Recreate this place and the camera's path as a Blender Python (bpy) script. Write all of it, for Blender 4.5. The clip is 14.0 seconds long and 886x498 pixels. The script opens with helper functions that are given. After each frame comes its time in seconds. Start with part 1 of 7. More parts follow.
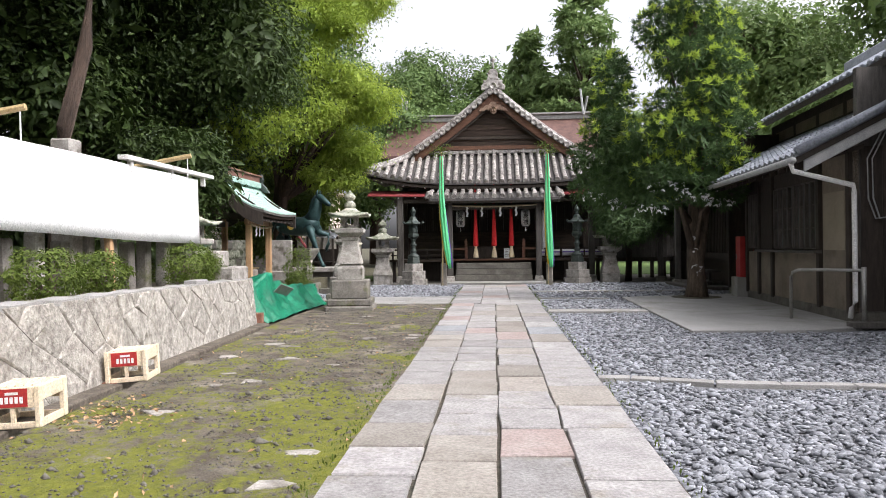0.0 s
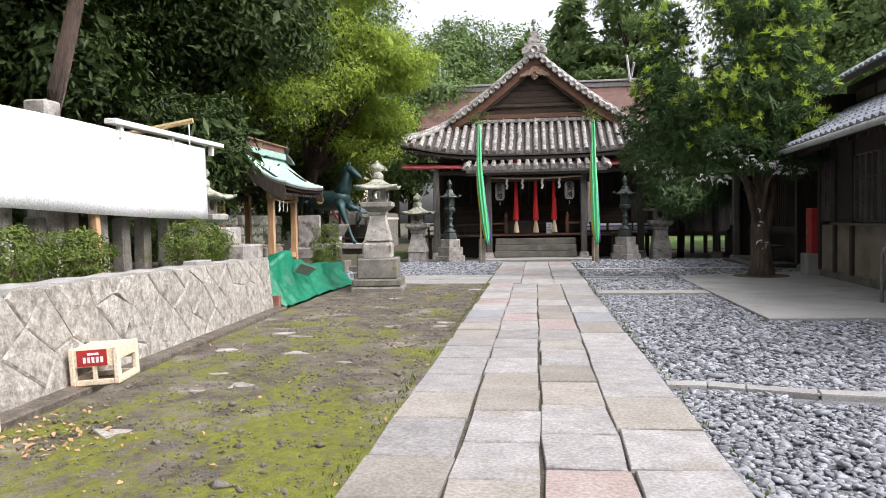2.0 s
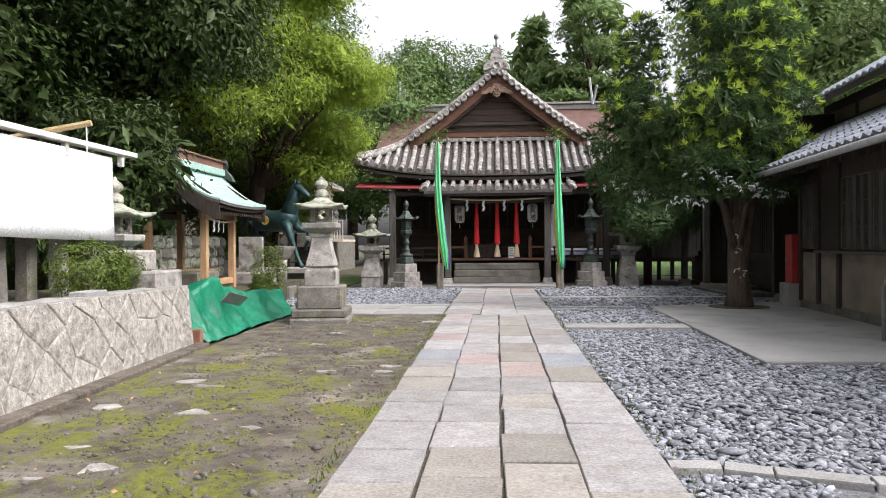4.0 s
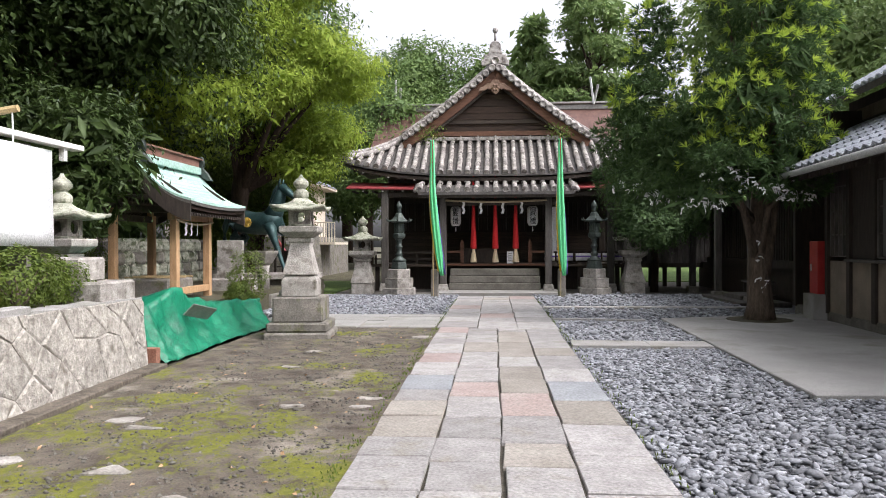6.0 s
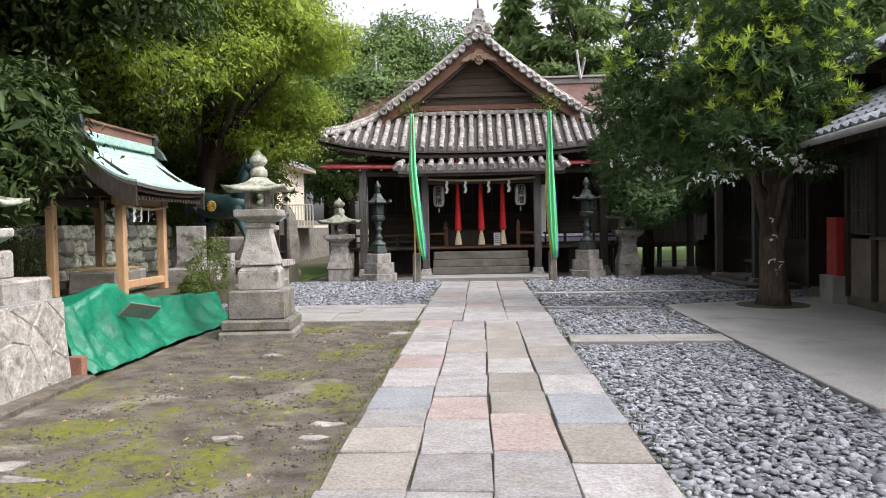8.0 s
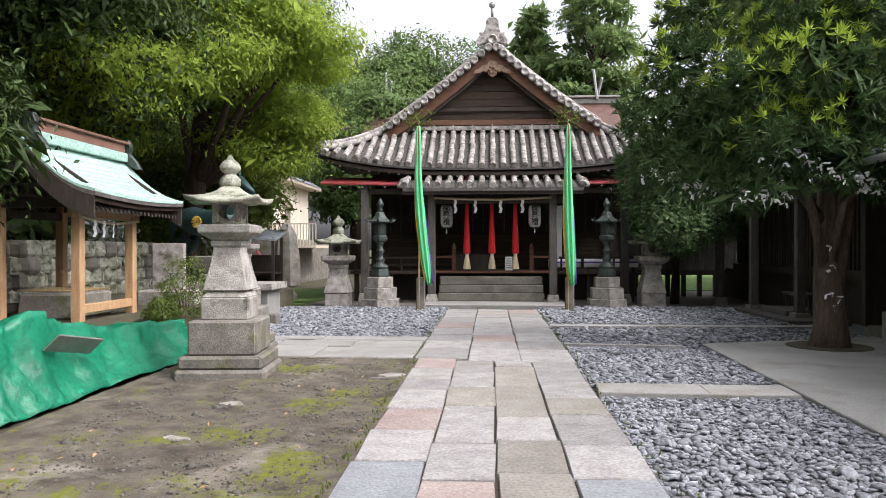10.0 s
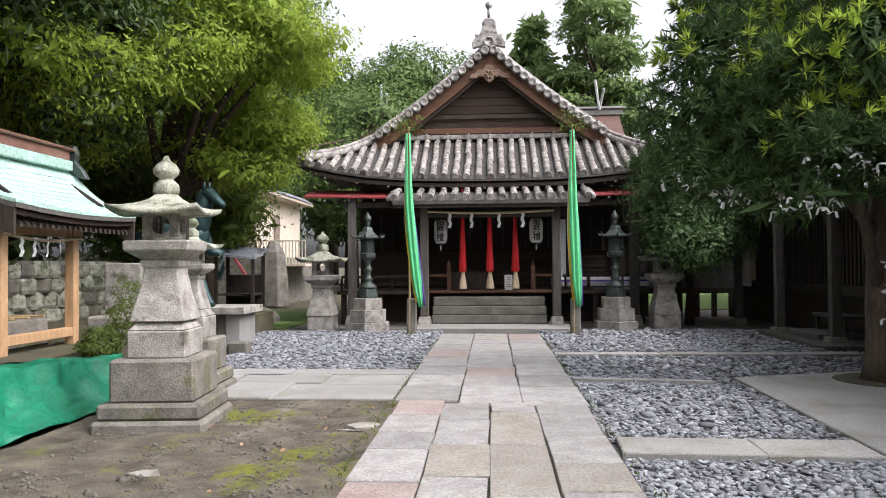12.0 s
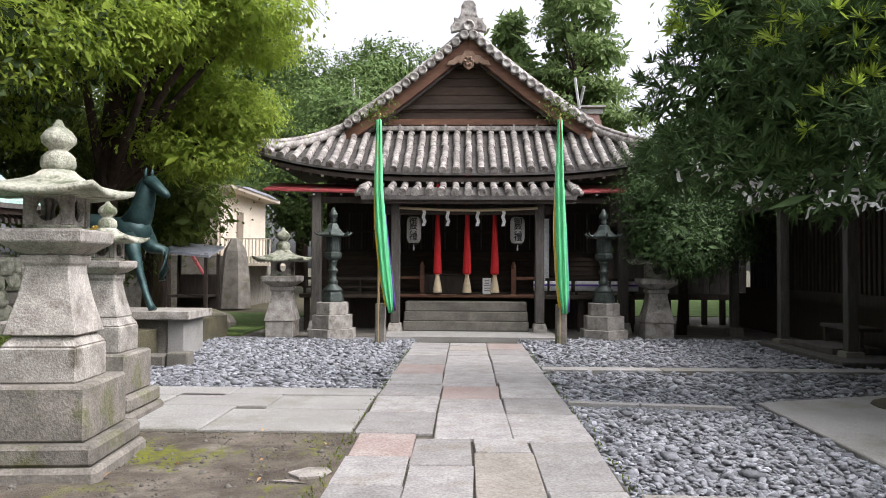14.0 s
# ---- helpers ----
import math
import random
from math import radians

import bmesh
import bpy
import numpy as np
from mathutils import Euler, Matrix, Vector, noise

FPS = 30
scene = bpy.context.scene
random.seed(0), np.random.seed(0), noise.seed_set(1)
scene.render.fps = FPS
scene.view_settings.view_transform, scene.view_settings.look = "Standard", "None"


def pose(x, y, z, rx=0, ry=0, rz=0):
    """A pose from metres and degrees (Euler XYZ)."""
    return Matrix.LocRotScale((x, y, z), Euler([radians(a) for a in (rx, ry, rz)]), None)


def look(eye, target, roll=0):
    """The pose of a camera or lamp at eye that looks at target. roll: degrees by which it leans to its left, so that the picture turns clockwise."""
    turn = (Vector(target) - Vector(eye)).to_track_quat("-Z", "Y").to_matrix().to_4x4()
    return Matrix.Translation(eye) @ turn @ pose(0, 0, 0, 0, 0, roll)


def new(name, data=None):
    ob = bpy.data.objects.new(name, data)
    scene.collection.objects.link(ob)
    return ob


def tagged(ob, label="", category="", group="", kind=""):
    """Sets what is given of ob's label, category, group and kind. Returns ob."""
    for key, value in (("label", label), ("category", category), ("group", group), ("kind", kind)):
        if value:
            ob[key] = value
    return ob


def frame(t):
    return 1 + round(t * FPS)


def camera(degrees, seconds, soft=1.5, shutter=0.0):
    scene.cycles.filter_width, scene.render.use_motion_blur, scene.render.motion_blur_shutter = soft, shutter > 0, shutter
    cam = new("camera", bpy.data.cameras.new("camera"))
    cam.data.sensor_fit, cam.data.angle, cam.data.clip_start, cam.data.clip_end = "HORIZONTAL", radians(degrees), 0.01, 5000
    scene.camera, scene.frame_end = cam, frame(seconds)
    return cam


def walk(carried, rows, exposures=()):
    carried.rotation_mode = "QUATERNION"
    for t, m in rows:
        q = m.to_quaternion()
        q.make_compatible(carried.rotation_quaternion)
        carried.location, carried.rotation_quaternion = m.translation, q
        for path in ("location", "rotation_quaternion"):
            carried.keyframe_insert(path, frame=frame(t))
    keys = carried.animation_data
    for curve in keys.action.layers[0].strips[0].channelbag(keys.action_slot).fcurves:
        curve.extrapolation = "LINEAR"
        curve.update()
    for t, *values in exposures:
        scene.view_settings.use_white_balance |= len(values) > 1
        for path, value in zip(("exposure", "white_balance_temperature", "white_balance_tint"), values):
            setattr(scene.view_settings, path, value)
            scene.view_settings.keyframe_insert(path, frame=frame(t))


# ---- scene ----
cam = camera(61.9, 14.0, soft=0.95)
PATH = [
    (0, (-0.013, -1.521, 1.262), (-0.152, 0.474, 1.254), -0.7),
    (0.5, (0.013, -1.2, 1.264), (-0.165, 0.792, 1.237), -0.5),
    (1, (-0.011, -0.847, 1.26), (-0.201, 1.144, 1.226), -1.4),
    (1.5, (-0.014, -0.539, 1.245), (-0.212, 1.449, 1.173), -2.0),
    (2, (-0.012, -0.183, 1.262), (-0.263, 1.8, 1.187), -1.0),
    (2.5, (-0.037, 0.197, 1.264), (-0.272, 2.182, 1.205), -0.8),
    (3, (-0.009, 0.531, 1.268), (-0.246, 2.516, 1.215), -0.4),
    (3.5, (-0.023, 0.85, 1.285), (-0.211, 2.841, 1.253), -0.4),
    (3.7, (-0.019, 1.012, 1.281), (-0.164, 3.007, 1.262), -0.5),
    (5.8, (-0.028, 2.284, 1.348), (-0.204, 4.276, 1.338), 0.1),
    (6, (-0.045, 2.453, 1.348), (-0.184, 4.448, 1.338), -0.2),
    (6.5, (-0.042, 2.797, 1.345), (-0.131, 4.794, 1.298), -0.8),
    (7, (-0.016, 3.11, 1.368), (-0.171, 5.102, 1.297), -0.6),
    (7.5, (-0.053, 3.472, 1.385), (-0.144, 5.468, 1.313), -1.4),
    (8, (-0.045, 3.776, 1.383), (-0.147, 5.772, 1.32), -1.1),
    (8.5, (-0.024, 4.06, 1.4), (-0.188, 6.053, 1.371), -0.2),
    (8.7, (-0.032, 4.238, 1.391), (-0.176, 6.232, 1.386), -0.5),
    (10.8, (-0.036, 5.905, 1.374), (-0.167, 7.901, 1.376), -0.0),
    (11, (0.012, 6.056, 1.379), (-0.13, 8.051, 1.39), -0.1),
    (11.5, (0.008, 6.432, 1.376), (-0.106, 8.428, 1.409), -0.4),
    (12, (0.029, 6.812, 1.4), (-0.103, 8.807, 1.444), -0.4),
    (12.5, (-0.005, 7.236, 1.381), (-0.152, 9.229, 1.448), -0.1),
    (13, (-0.04, 7.56, 1.385), (-0.204, 9.552, 1.457), -0.2),
    (13.5, (-0.028, 7.926, 1.379), (-0.218, 9.916, 1.435), 0.3),
    (14, (-0.07, 8.264, 1.394), (-0.129, 10.263, 1.443), 0.3),
]
walk(cam, [(t, look(eye, target, roll)) for t, eye, target, roll in PATH], [(0, 1.3, 6230, 15)])

# ---- world, sun, exposure ----
world = bpy.data.worlds.new("sky")
scene.world = world
world.use_nodes = True
wn = world.node_tree.nodes
sky = wn.new("ShaderNodeTexSky")
sky.sky_type, sky.sun_disc = 'NISHITA', False
sky.sun_elevation, sky.sun_rotation = radians(50), radians(112)
sky.air_density, sky.dust_density, sky.ozone_density = 1.0, 6.0, 1.0
hsv = wn.new("ShaderNodeHueSaturation")
hsv.inputs["Saturation"].default_value = 0.12
world.node_tree.links.new(sky.outputs[0], hsv.inputs["Color"])
world.node_tree.links.new(hsv.outputs[0], wn["Background"].inputs[0])
wn["Background"].inputs[1].default_value = 0.15
sun = new("sun", bpy.data.lights.new("sun", "SUN"))
sun.data.energy, sun.data.angle, sun.data.color = 0.5, radians(12), (1.0, 0.92, 0.8)
sun.matrix_world = look((26, -11, 34), (0, 0, 0))

# ---- materials ----


def mat(name, c1, c2, scale=6.0, rough=0.8, bump=0.3, metal=0.0, vary=0.12, fine=60.0, spots=None, spot_scale=2.0, spot_at=0.55, stretch=(1, 1, 1), spec=0.4, island=0.0):
    """Two-scale noise between two colours, a blotch colour, bump, and a brightness that differs from piece to piece."""
    m = bpy.data.materials.new(name)
    m.use_nodes = True
    n, l = m.node_tree.nodes, m.node_tree.links
    b = n["Principled BSDF"]
    b.inputs["Roughness"].default_value, b.inputs["Metallic"].default_value = rough, metal
    b.inputs["Specular IOR Level"].default_value = spec
    tc, mp, info = n.new("ShaderNodeTexCoord"), n.new("ShaderNodeMapping"), n.new("ShaderNodeObjectInfo")
    mp.inputs["Scale"].default_value = stretch
    add = n.new("ShaderNodeVectorMath")
    mul = n.new("ShaderNodeMath")
    mul.operation, mul.inputs[1].default_value = 'MULTIPLY', 37.0
    l.new(info.outputs["Random"], mul.inputs[0])
    l.new(tc.outputs["Object"], add.inputs[0])
    l.new(mul.outputs[0], add.inputs[1])
    l.new(add.outputs[0], mp.inputs[0])

    def noisy(s, detail):
        t = n.new("ShaderNodeTexNoise")
        t.inputs["Scale"].default_value, t.inputs["Detail"].default_value = s, detail
        t.inputs["Roughness"].default_value = 0.62
        l.new(mp.outputs[0], t.inputs["Vector"])
        return t
    big, small = noisy(scale, 5), noisy(fine, 3)
    ramp = n.new("ShaderNodeValToRGB")
    ramp.color_ramp.elements[0].position, ramp.color_ramp.elements[1].position = 0.3, 0.7
    ramp.color_ramp.elements[0].color, ramp.color_ramp.elements[1].color = (*c1, 1), (*c2, 1)
    l.new(big.outputs[0], ramp.inputs[0])
    col = ramp.outputs[0]

    def mix(kind, fac, a, b2):
        x = n.new("ShaderNodeMix")
        x.data_type, x.blend_type = 'RGBA', kind
        for sock, v in ((x.inputs[0], fac), (x.inputs[6], a), (x.inputs[7], b2)):
            if isinstance(v, (int, float)):
                sock.default_value = v
            elif isinstance(v, tuple):
                sock.default_value = (*v, 1)
            else:
                l.new(v, sock)
        return x.outputs[2]
    if spots:
        sp = noisy(spot_scale, 6)
        rr = n.new("ShaderNodeMapRange")
        rr.inputs[1].default_value, rr.inputs[2].default_value = spot_at, spot_at + 0.12
        l.new(sp.outputs[0], rr.inputs[0])
        col = mix('MIX', rr.outputs[0], col, spots)
    g = n.new("ShaderNodeMapRange")
    g.inputs[1].default_value, g.inputs[2].default_value, g.inputs[3].default_value, g.inputs[4].default_value = 0.25, 0.75, 0.62, 1.34
    l.new(small.outputs[0], g.inputs[0])
    col = mix('MULTIPLY', 1.0, col, g.outputs[0])
    if vary or island:
        v = n.new("ShaderNodeMapRange")
        k = vary or island
        v.inputs[3].default_value, v.inputs[4].default_value = 1 - k, 1 + k
        if island:
            geo = n.new("ShaderNodeNewGeometry")
            l.new(geo.outputs["Random Per Island"], v.inputs[0])
        else:
            l.new(info.outputs["Random"], v.inputs[0])
        col = mix('MULTIPLY', 1.0, col, v.outputs[0])
    l.new(col, b.inputs["Base Color"])
    if bump:
        bp = n.new("ShaderNodeBump")
        bp.inputs["Strength"].default_value, bp.inputs["Distance"].default_value = bump, 0.02
        s2 = n.new("ShaderNodeMath")
        l.new(big.outputs[0], s2.inputs[0])
        l.new(small.outputs[0], s2.inputs[1])
        l.new(s2.outputs[0], bp.inputs["Height"])
        l.new(bp.outputs[0], b.inputs["Normal"])
    m["col"] = 1
    return m


def leafmat(name, c1, c2, trans=0.35):
    """Leaves: a colour that differs from leaf to leaf, some light through the blade."""
    m = bpy.data.materials.new(name)
    m.use_nodes = True
    n, l = m.node_tree.nodes, m.node_tree.links
    b = n["Principled BSDF"]
    b.inputs["Roughness"].default_value = 0.5
    b.inputs["Specular IOR Level"].default_value = 0.22
    geo, ramp = n.new("ShaderNodeNewGeometry"), n.new("ShaderNodeValToRGB")
    ramp.color_ramp.elements[0].color, ramp.color_ramp.elements[1].color = (*c1, 1), (*c2, 1)
    tc, t = n.new("ShaderNodeTexCoord"), n.new("ShaderNodeTexNoise")
    t.inputs["Scale"].default_value = 0.5
    l.new(tc.outputs["Object"], t.inputs["Vector"])
    mx = n.new("ShaderNodeMath")
    mx.operation = 'MULTIPLY_ADD'
    mx.inputs[1].default_value = 0.5
    l.new(geo.outputs["Random Per Island"], mx.inputs[0])
    h = n.new("ShaderNodeMath")
    h.operation, h.inputs[1].default_value = 'MULTIPLY', 0.5
    l.new(t.outputs[0], h.inputs[0])
    l.new(h.outputs[0], mx.inputs[2])
    l.new(mx.outputs[0], ramp.inputs[0])
    l.new(ramp.outputs[0], b.inputs["Base Color"])
    tr, ms = n.new("ShaderNodeBsdfTranslucent"), n.new("ShaderNodeMixShader")
    l.new(ramp.outputs[0], tr.inputs["Color"])
    ms.inputs[0].default_value = trans
    l.new(b.outputs[0], ms.inputs[1])
    l.new(tr.outputs[0], ms.inputs[2])
    l.new(ms.outputs[0], n["Material Output"].inputs[0])
    return m


SLAB = mat("paving stone", (0.225, 0.211, 0.203), (0.35, 0.334, 0.322), 5, 0.75, 0.45, vary=0.18, fine=45, spots=(0.24, 0.22, 0.19), spot_scale=3.0, spot_at=0.56)
SLAB_RED = mat("reddish paving stone", (0.265, 0.195, 0.175), (0.34, 0.287, 0.265), 3, 0.75, 0.35, vary=0.1, fine=45)
SLAB_TAN = mat("tan paving stone", (0.22, 0.197, 0.17), (0.31, 0.283, 0.25), 3, 0.75, 0.35, vary=0.15, fine=45)
SLAB_BLUE = mat("blue grey paving stone", (0.22, 0.228, 0.24), (0.31, 0.32, 0.332), 3, 0.7, 0.35, vary=0.15, fine=45)
JOINT = mat("dark joint soil", (0.05, 0.045, 0.032), (0.12, 0.105, 0.08), 12, 0.95, 0.5, vary=0)
MOSS = mat("mossy ground", (0.05, 0.040, 0.030), (0.20, 0.168, 0.132), 3.0, 0.95, 1.0, vary=0, fine=85, spots=(0.29, 0.258, 0.215), spot_scale=1.3, spot_at=0.56)


def grow_moss(m, green, dark):
    """Adds moss to a ground material: broad patches broken by fine gaps, thicker towards the drain and the path's beginning."""
    n, l = m.node_tree.nodes, m.node_tree.links
    b = n["Principled BSDF"]
    old = b.inputs["Base Color"].links[0].from_socket
    tc = n.new("ShaderNodeTexCoord")

    def noisy(s, d, r):
        t = n.new("ShaderNodeTexNoise")
        t.inputs["Scale"].default_value, t.inputs["Detail"].default_value, t.inputs["Roughness"].default_value = s, d, r
        mp = n.new("ShaderNodeMapping")
        mp.inputs["Scale"].default_value = (1.0, 0.75, 1)
        l.new(tc.outputs["Object"], mp.inputs[0])
        l.new(mp.outputs[0], t.inputs["Vector"])
        return t.outputs[0]

    def calc(op, a, c, d=None):
        x = n.new("ShaderNodeMath")
        x.operation = op
        for sock, v in zip(x.inputs, (a, c, d)):
            if v is None:
                continue
            if isinstance(v, (int, float)):
                sock.default_value = v
            else:
                l.new(v, sock)
        return x.outputs[0]
    sep = n.new("ShaderNodeSeparateXYZ")
    l.new(tc.outputs["Object"], sep.inputs[0])
    near = n.new("ShaderNodeMapRange")
    near.inputs[1].default_value, near.inputs[2].default_value, near.inputs[3].default_value, near.inputs[4].default_value = 2.0, 12.0, 0.11, 0.03
    l.new(sep.outputs[1], near.inputs[0])
    base = calc('ADD', calc('MULTIPLY', noisy(1.1, 10, 0.72), 0.7), calc('MULTIPLY', noisy(13.0, 8, 0.75), 0.3))
    base = calc('ADD', base, near.outputs[0])
    mask = n.new("ShaderNodeMapRange")
    mask.inputs[1].default_value, mask.inputs[2].default_value = 0.555, 0.615
    l.new(base, mask.inputs[0])
    tone = n.new("ShaderNodeMix")
    tone.data_type = 'RGBA'
    tone.inputs[6].default_value, tone.inputs[7].default_value = (*dark, 1), (*green, 1)
    l.new(noisy(16, 5, 0.7), tone.inputs[0])
    mx = n.new("ShaderNodeMix")
    mx.data_type = 'RGBA'
    l.new(mask.outputs[0], mx.inputs[0])
    l.new(old, mx.inputs[6])
    l.new(tone.outputs[2], mx.inputs[7])
    l.new(mx.outputs[2], b.inputs["Base Color"])


grow_moss(MOSS, (0.28, 0.295, 0.028), (0.03, 0.032, 0.011))
GRAVELBED = mat("gravel bed", (0.10, 0.10, 0.105), (0.22, 0.22, 0.23), 30, 0.9, 0.8, vary=0, fine=55)
PEBBLE = mat("grey pebble", (0.15, 0.156, 0.17), (0.29, 0.297, 0.315), 9, 0.8, 0.1, vary=0, island=0.45, fine=50)
CONC = mat("worn concrete", (0.25, 0.24, 0.225), (0.34, 0.33, 0.312), 1.2, 0.85, 0.25, vary=0.05, fine=70, spots=(0.22, 0.21, 0.18), spot_scale=1.1, spot_at=0.55)
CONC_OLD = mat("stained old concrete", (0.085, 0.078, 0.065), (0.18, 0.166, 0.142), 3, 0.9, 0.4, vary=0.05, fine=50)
STONE = mat("pale weathered granite", (0.19, 0.172, 0.15), (0.46, 0.43, 0.39), 6, 0.85, 0.5, vary=0.1, fine=60, spots=(0.13, 0.115, 0.09), spot_scale=4.5, spot_at=0.56)
STONE_D = mat("darker mossy granite", (0.115, 0.105, 0.09), (0.25, 0.228, 0.198), 4, 0.9, 0.4, vary=0.1, fine=50, spots=(0.12, 0.12, 0.06), spot_scale=3.0, spot_at=0.54)
STONE_CAP = mat("lichened granite", (0.16, 0.17, 0.125), (0.50, 0.49, 0.40), 7, 0.9, 0.6, vary=0.1, fine=50, spots=(0.10, 0.115, 0.065), spot_scale=6.0, spot_at=0.51)
DRAIN_CONC = mat("stained drain concrete", (0.055, 0.045, 0.034), (0.17, 0.142, 0.112), 7, 0.9, 0.6, vary=0, fine=30)
WALLSTONE = mat("pale wall stone", (0.20, 0.182, 0.155), (0.50, 0.465, 0.41), 11, 0.85, 1.0, vary=0.10, fine=30, spots=(0.15, 0.132, 0.105), spot_scale=7.5, spot_at=0.57)
WOOD_OLD = mat("dark old timber", (0.025, 0.019, 0.015), (0.06, 0.045, 0.035), 3, 0.75, 0.2, vary=0.2, fine=40, stretch=(6, 6, 1))
WOOD_H = mat("dark old boards", (0.040, 0.030, 0.023), (0.085, 0.062, 0.046), 3, 0.75, 0.2, vary=0.25, fine=40, stretch=(1, 6, 6))
# darker copy of the boards; shade of the gable's recess is in the colour
WOOD_GABLE = mat("brown gable boards", (0.030, 0.019, 0.013), (0.075, 0.046, 0.031), 3, 0.75, 0.2, vary=0.2, fine=40, stretch=(1, 6, 6))
WOOD_RED = mat("red brown timber", (0.10, 0.045, 0.026), (0.19, 0.09, 0.05), 3, 0.6, 0.2, vary=0.15, fine=40, stretch=(1, 5, 5))
WOOD_NEW = mat("fresh tan timber", (0.36, 0.21, 0.105), (0.50, 0.32, 0.175), 3, 0.6, 0.15, vary=0.1, fine=40, stretch=(6, 6, 1))
WOOD_GREY = mat("grey weathered board", (0.065, 0.058, 0.052), (0.13, 0.118, 0.105), 3, 0.8, 0.2, vary=0.25, fine=40, stretch=(6, 6, 1))
CRATE = mat("pale yellow crate plastic", (0.66, 0.54, 0.38), (0.76, 0.64, 0.48), 4, 0.5, 0.05, vary=0.05)
RED = mat("red paint", (0.34, 0.02, 0.02), (0.44, 0.035, 0.03), 5, 0.5, 0.05, vary=0.05)
RED_ROOF = mat("faded red sheet metal", (0.20, 0.03, 0.035), (0.28, 0.05, 0.05), 4, 0.55, 0.05, vary=0.05)
RED_CLOTH = mat("red cloth", (0.50, 0.012, 0.015), (0.66, 0.03, 0.03), 10, 0.8, 0.2, vary=0.05, stretch=(4, 4, 0.4))
TILE = mat("weathered silver roof tile", (0.12, 0.108, 0.10), (0.52, 0.485, 0.45), 7, 0.6, 0.3, vary=0.25, fine=30, spots=(0.10, 0.078, 0.065), spot_scale=8, spot_at=0.53)
# groove shade between the cover rows is put into this dark colour
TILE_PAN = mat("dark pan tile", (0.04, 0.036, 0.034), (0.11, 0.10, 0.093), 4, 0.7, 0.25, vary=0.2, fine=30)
TILE_BLUE = mat("blue grey roof tile", (0.20, 0.215, 0.25), (0.36, 0.38, 0.42), 4, 0.35, 0.15, vary=0.2, fine=30)
COPPER = mat("green copper sheet", (0.30, 0.46, 0.39), (0.42, 0.59, 0.51), 2.5, 0.75, 0.1, vary=0.06, fine=25, spots=(0.45, 0.62, 0.56), spot_scale=1.8, spot_at=0.5)
COPPER_BROWN = mat("brown copper sheet", (0.17, 0.08, 0.058), (0.26, 0.145, 0.11), 3, 0.5, 0.1, vary=0.08)
RUST_ROOF = mat("dull red brown copper sheet", (0.085, 0.044, 0.036), (0.15, 0.082, 0.064), 3, 0.55, 0.1, vary=0.08)
BRONZE = mat("green bronze", (0.012, 0.031, 0.031), (0.036, 0.076, 0.074), 5, 0.45, 0.2, metal=0.35, vary=0.05, fine=30)
BRONZE_D = mat("dark green bronze", (0.028, 0.04, 0.036), (0.085, 0.102, 0.09), 6, 0.5, 0.2, metal=0.3, vary=0.05, fine=30)
GOLD = mat("gold paint", (0.55, 0.36, 0.07), (0.7, 0.5, 0.12), 6, 0.4, 0.1, metal=0.4)
WHITE_CLOTH = mat("white cloth", (0.80, 0.80, 0.80), (0.86, 0.86, 0.86), 2, 0.9, 0.05, vary=0.02)
WHITE_PAINT = mat("white paint", (0.70, 0.68, 0.65), (0.82, 0.80, 0.78), 4, 0.6, 0.1, vary=0.04)
PAPER = mat("white paper", (0.76, 0.76, 0.74), (0.84, 0.84, 0.82), 8, 0.8, 0.05, vary=0.05)
INK = mat("black ink", (0.012, 0.012, 0.012), (0.02, 0.02, 0.02), 8, 0.7, 0.0, vary=0)
TARP = mat("green sheet", (0.003, 0.115, 0.06), (0.008, 0.20, 0.105), 2.5, 0.45, 0.35, vary=0, fine=22)
GREEN_CLOTH = mat("green cloth", (0.07, 0.52, 0.18), (0.20, 0.74, 0.36), 5, 0.6, 0.15, vary=0.05, stretch=(5, 5, 0.5))
YELLOW_CLOTH = mat("yellow cloth", (0.65, 0.42, 0.02), (0.75, 0.52, 0.05), 4, 0.75, 0.1)
PURPLE_CLOTH = mat("purple cloth", (0.10, 0.05, 0.30), (0.17, 0.09, 0.42), 4, 0.75, 0.1)
STEEL = mat("grey painted steel", (0.22, 0.21, 0.19), (0.34, 0.33, 0.31), 6, 0.45, 0.1, metal=0.4)
GALV = mat("pale grey pipe", (0.30, 0.30, 0.295), (0.44, 0.44, 0.43), 5, 0.45, 0.05, vary=0.05)
PLASTER = mat("stained tan plaster", (0.16, 0.13, 0.10), (0.26, 0.215, 0.165), 2, 0.9, 0.2, vary=0.05, spots=(0.15, 0.118, 0.086), spot_scale=1.2, spot_at=0.55)
TAN_BOARD = mat("faded tan board", (0.25, 0.21, 0.155), (0.33, 0.28, 0.21), 2, 0.8, 0.1, vary=0.04)
CREAM = mat("cream render", (0.58, 0.50, 0.40), (0.68, 0.60, 0.49), 1.5, 0.85, 0.1, vary=0.04)
BARK = mat("brown bark", (0.06, 0.045, 0.033), (0.15, 0.11, 0.08), 5, 0.95, 0.9, vary=0.05, fine=22, stretch=(3, 3, 0.6))
BARK_D = mat("dark bark", (0.035, 0.025, 0.018), (0.085, 0.055, 0.04), 5, 0.95, 0.9, vary=0.05, fine=22, stretch=(3, 3, 0.6))
GRASS = mat("grass", (0.05, 0.10, 0.02), (0.12, 0.17, 0.04), 2, 0.95, 0.5, vary=0)
SOIL = mat("forest floor", (0.045, 0.04, 0.025), (0.10, 0.09, 0.05), 2, 0.95, 0.5, vary=0)
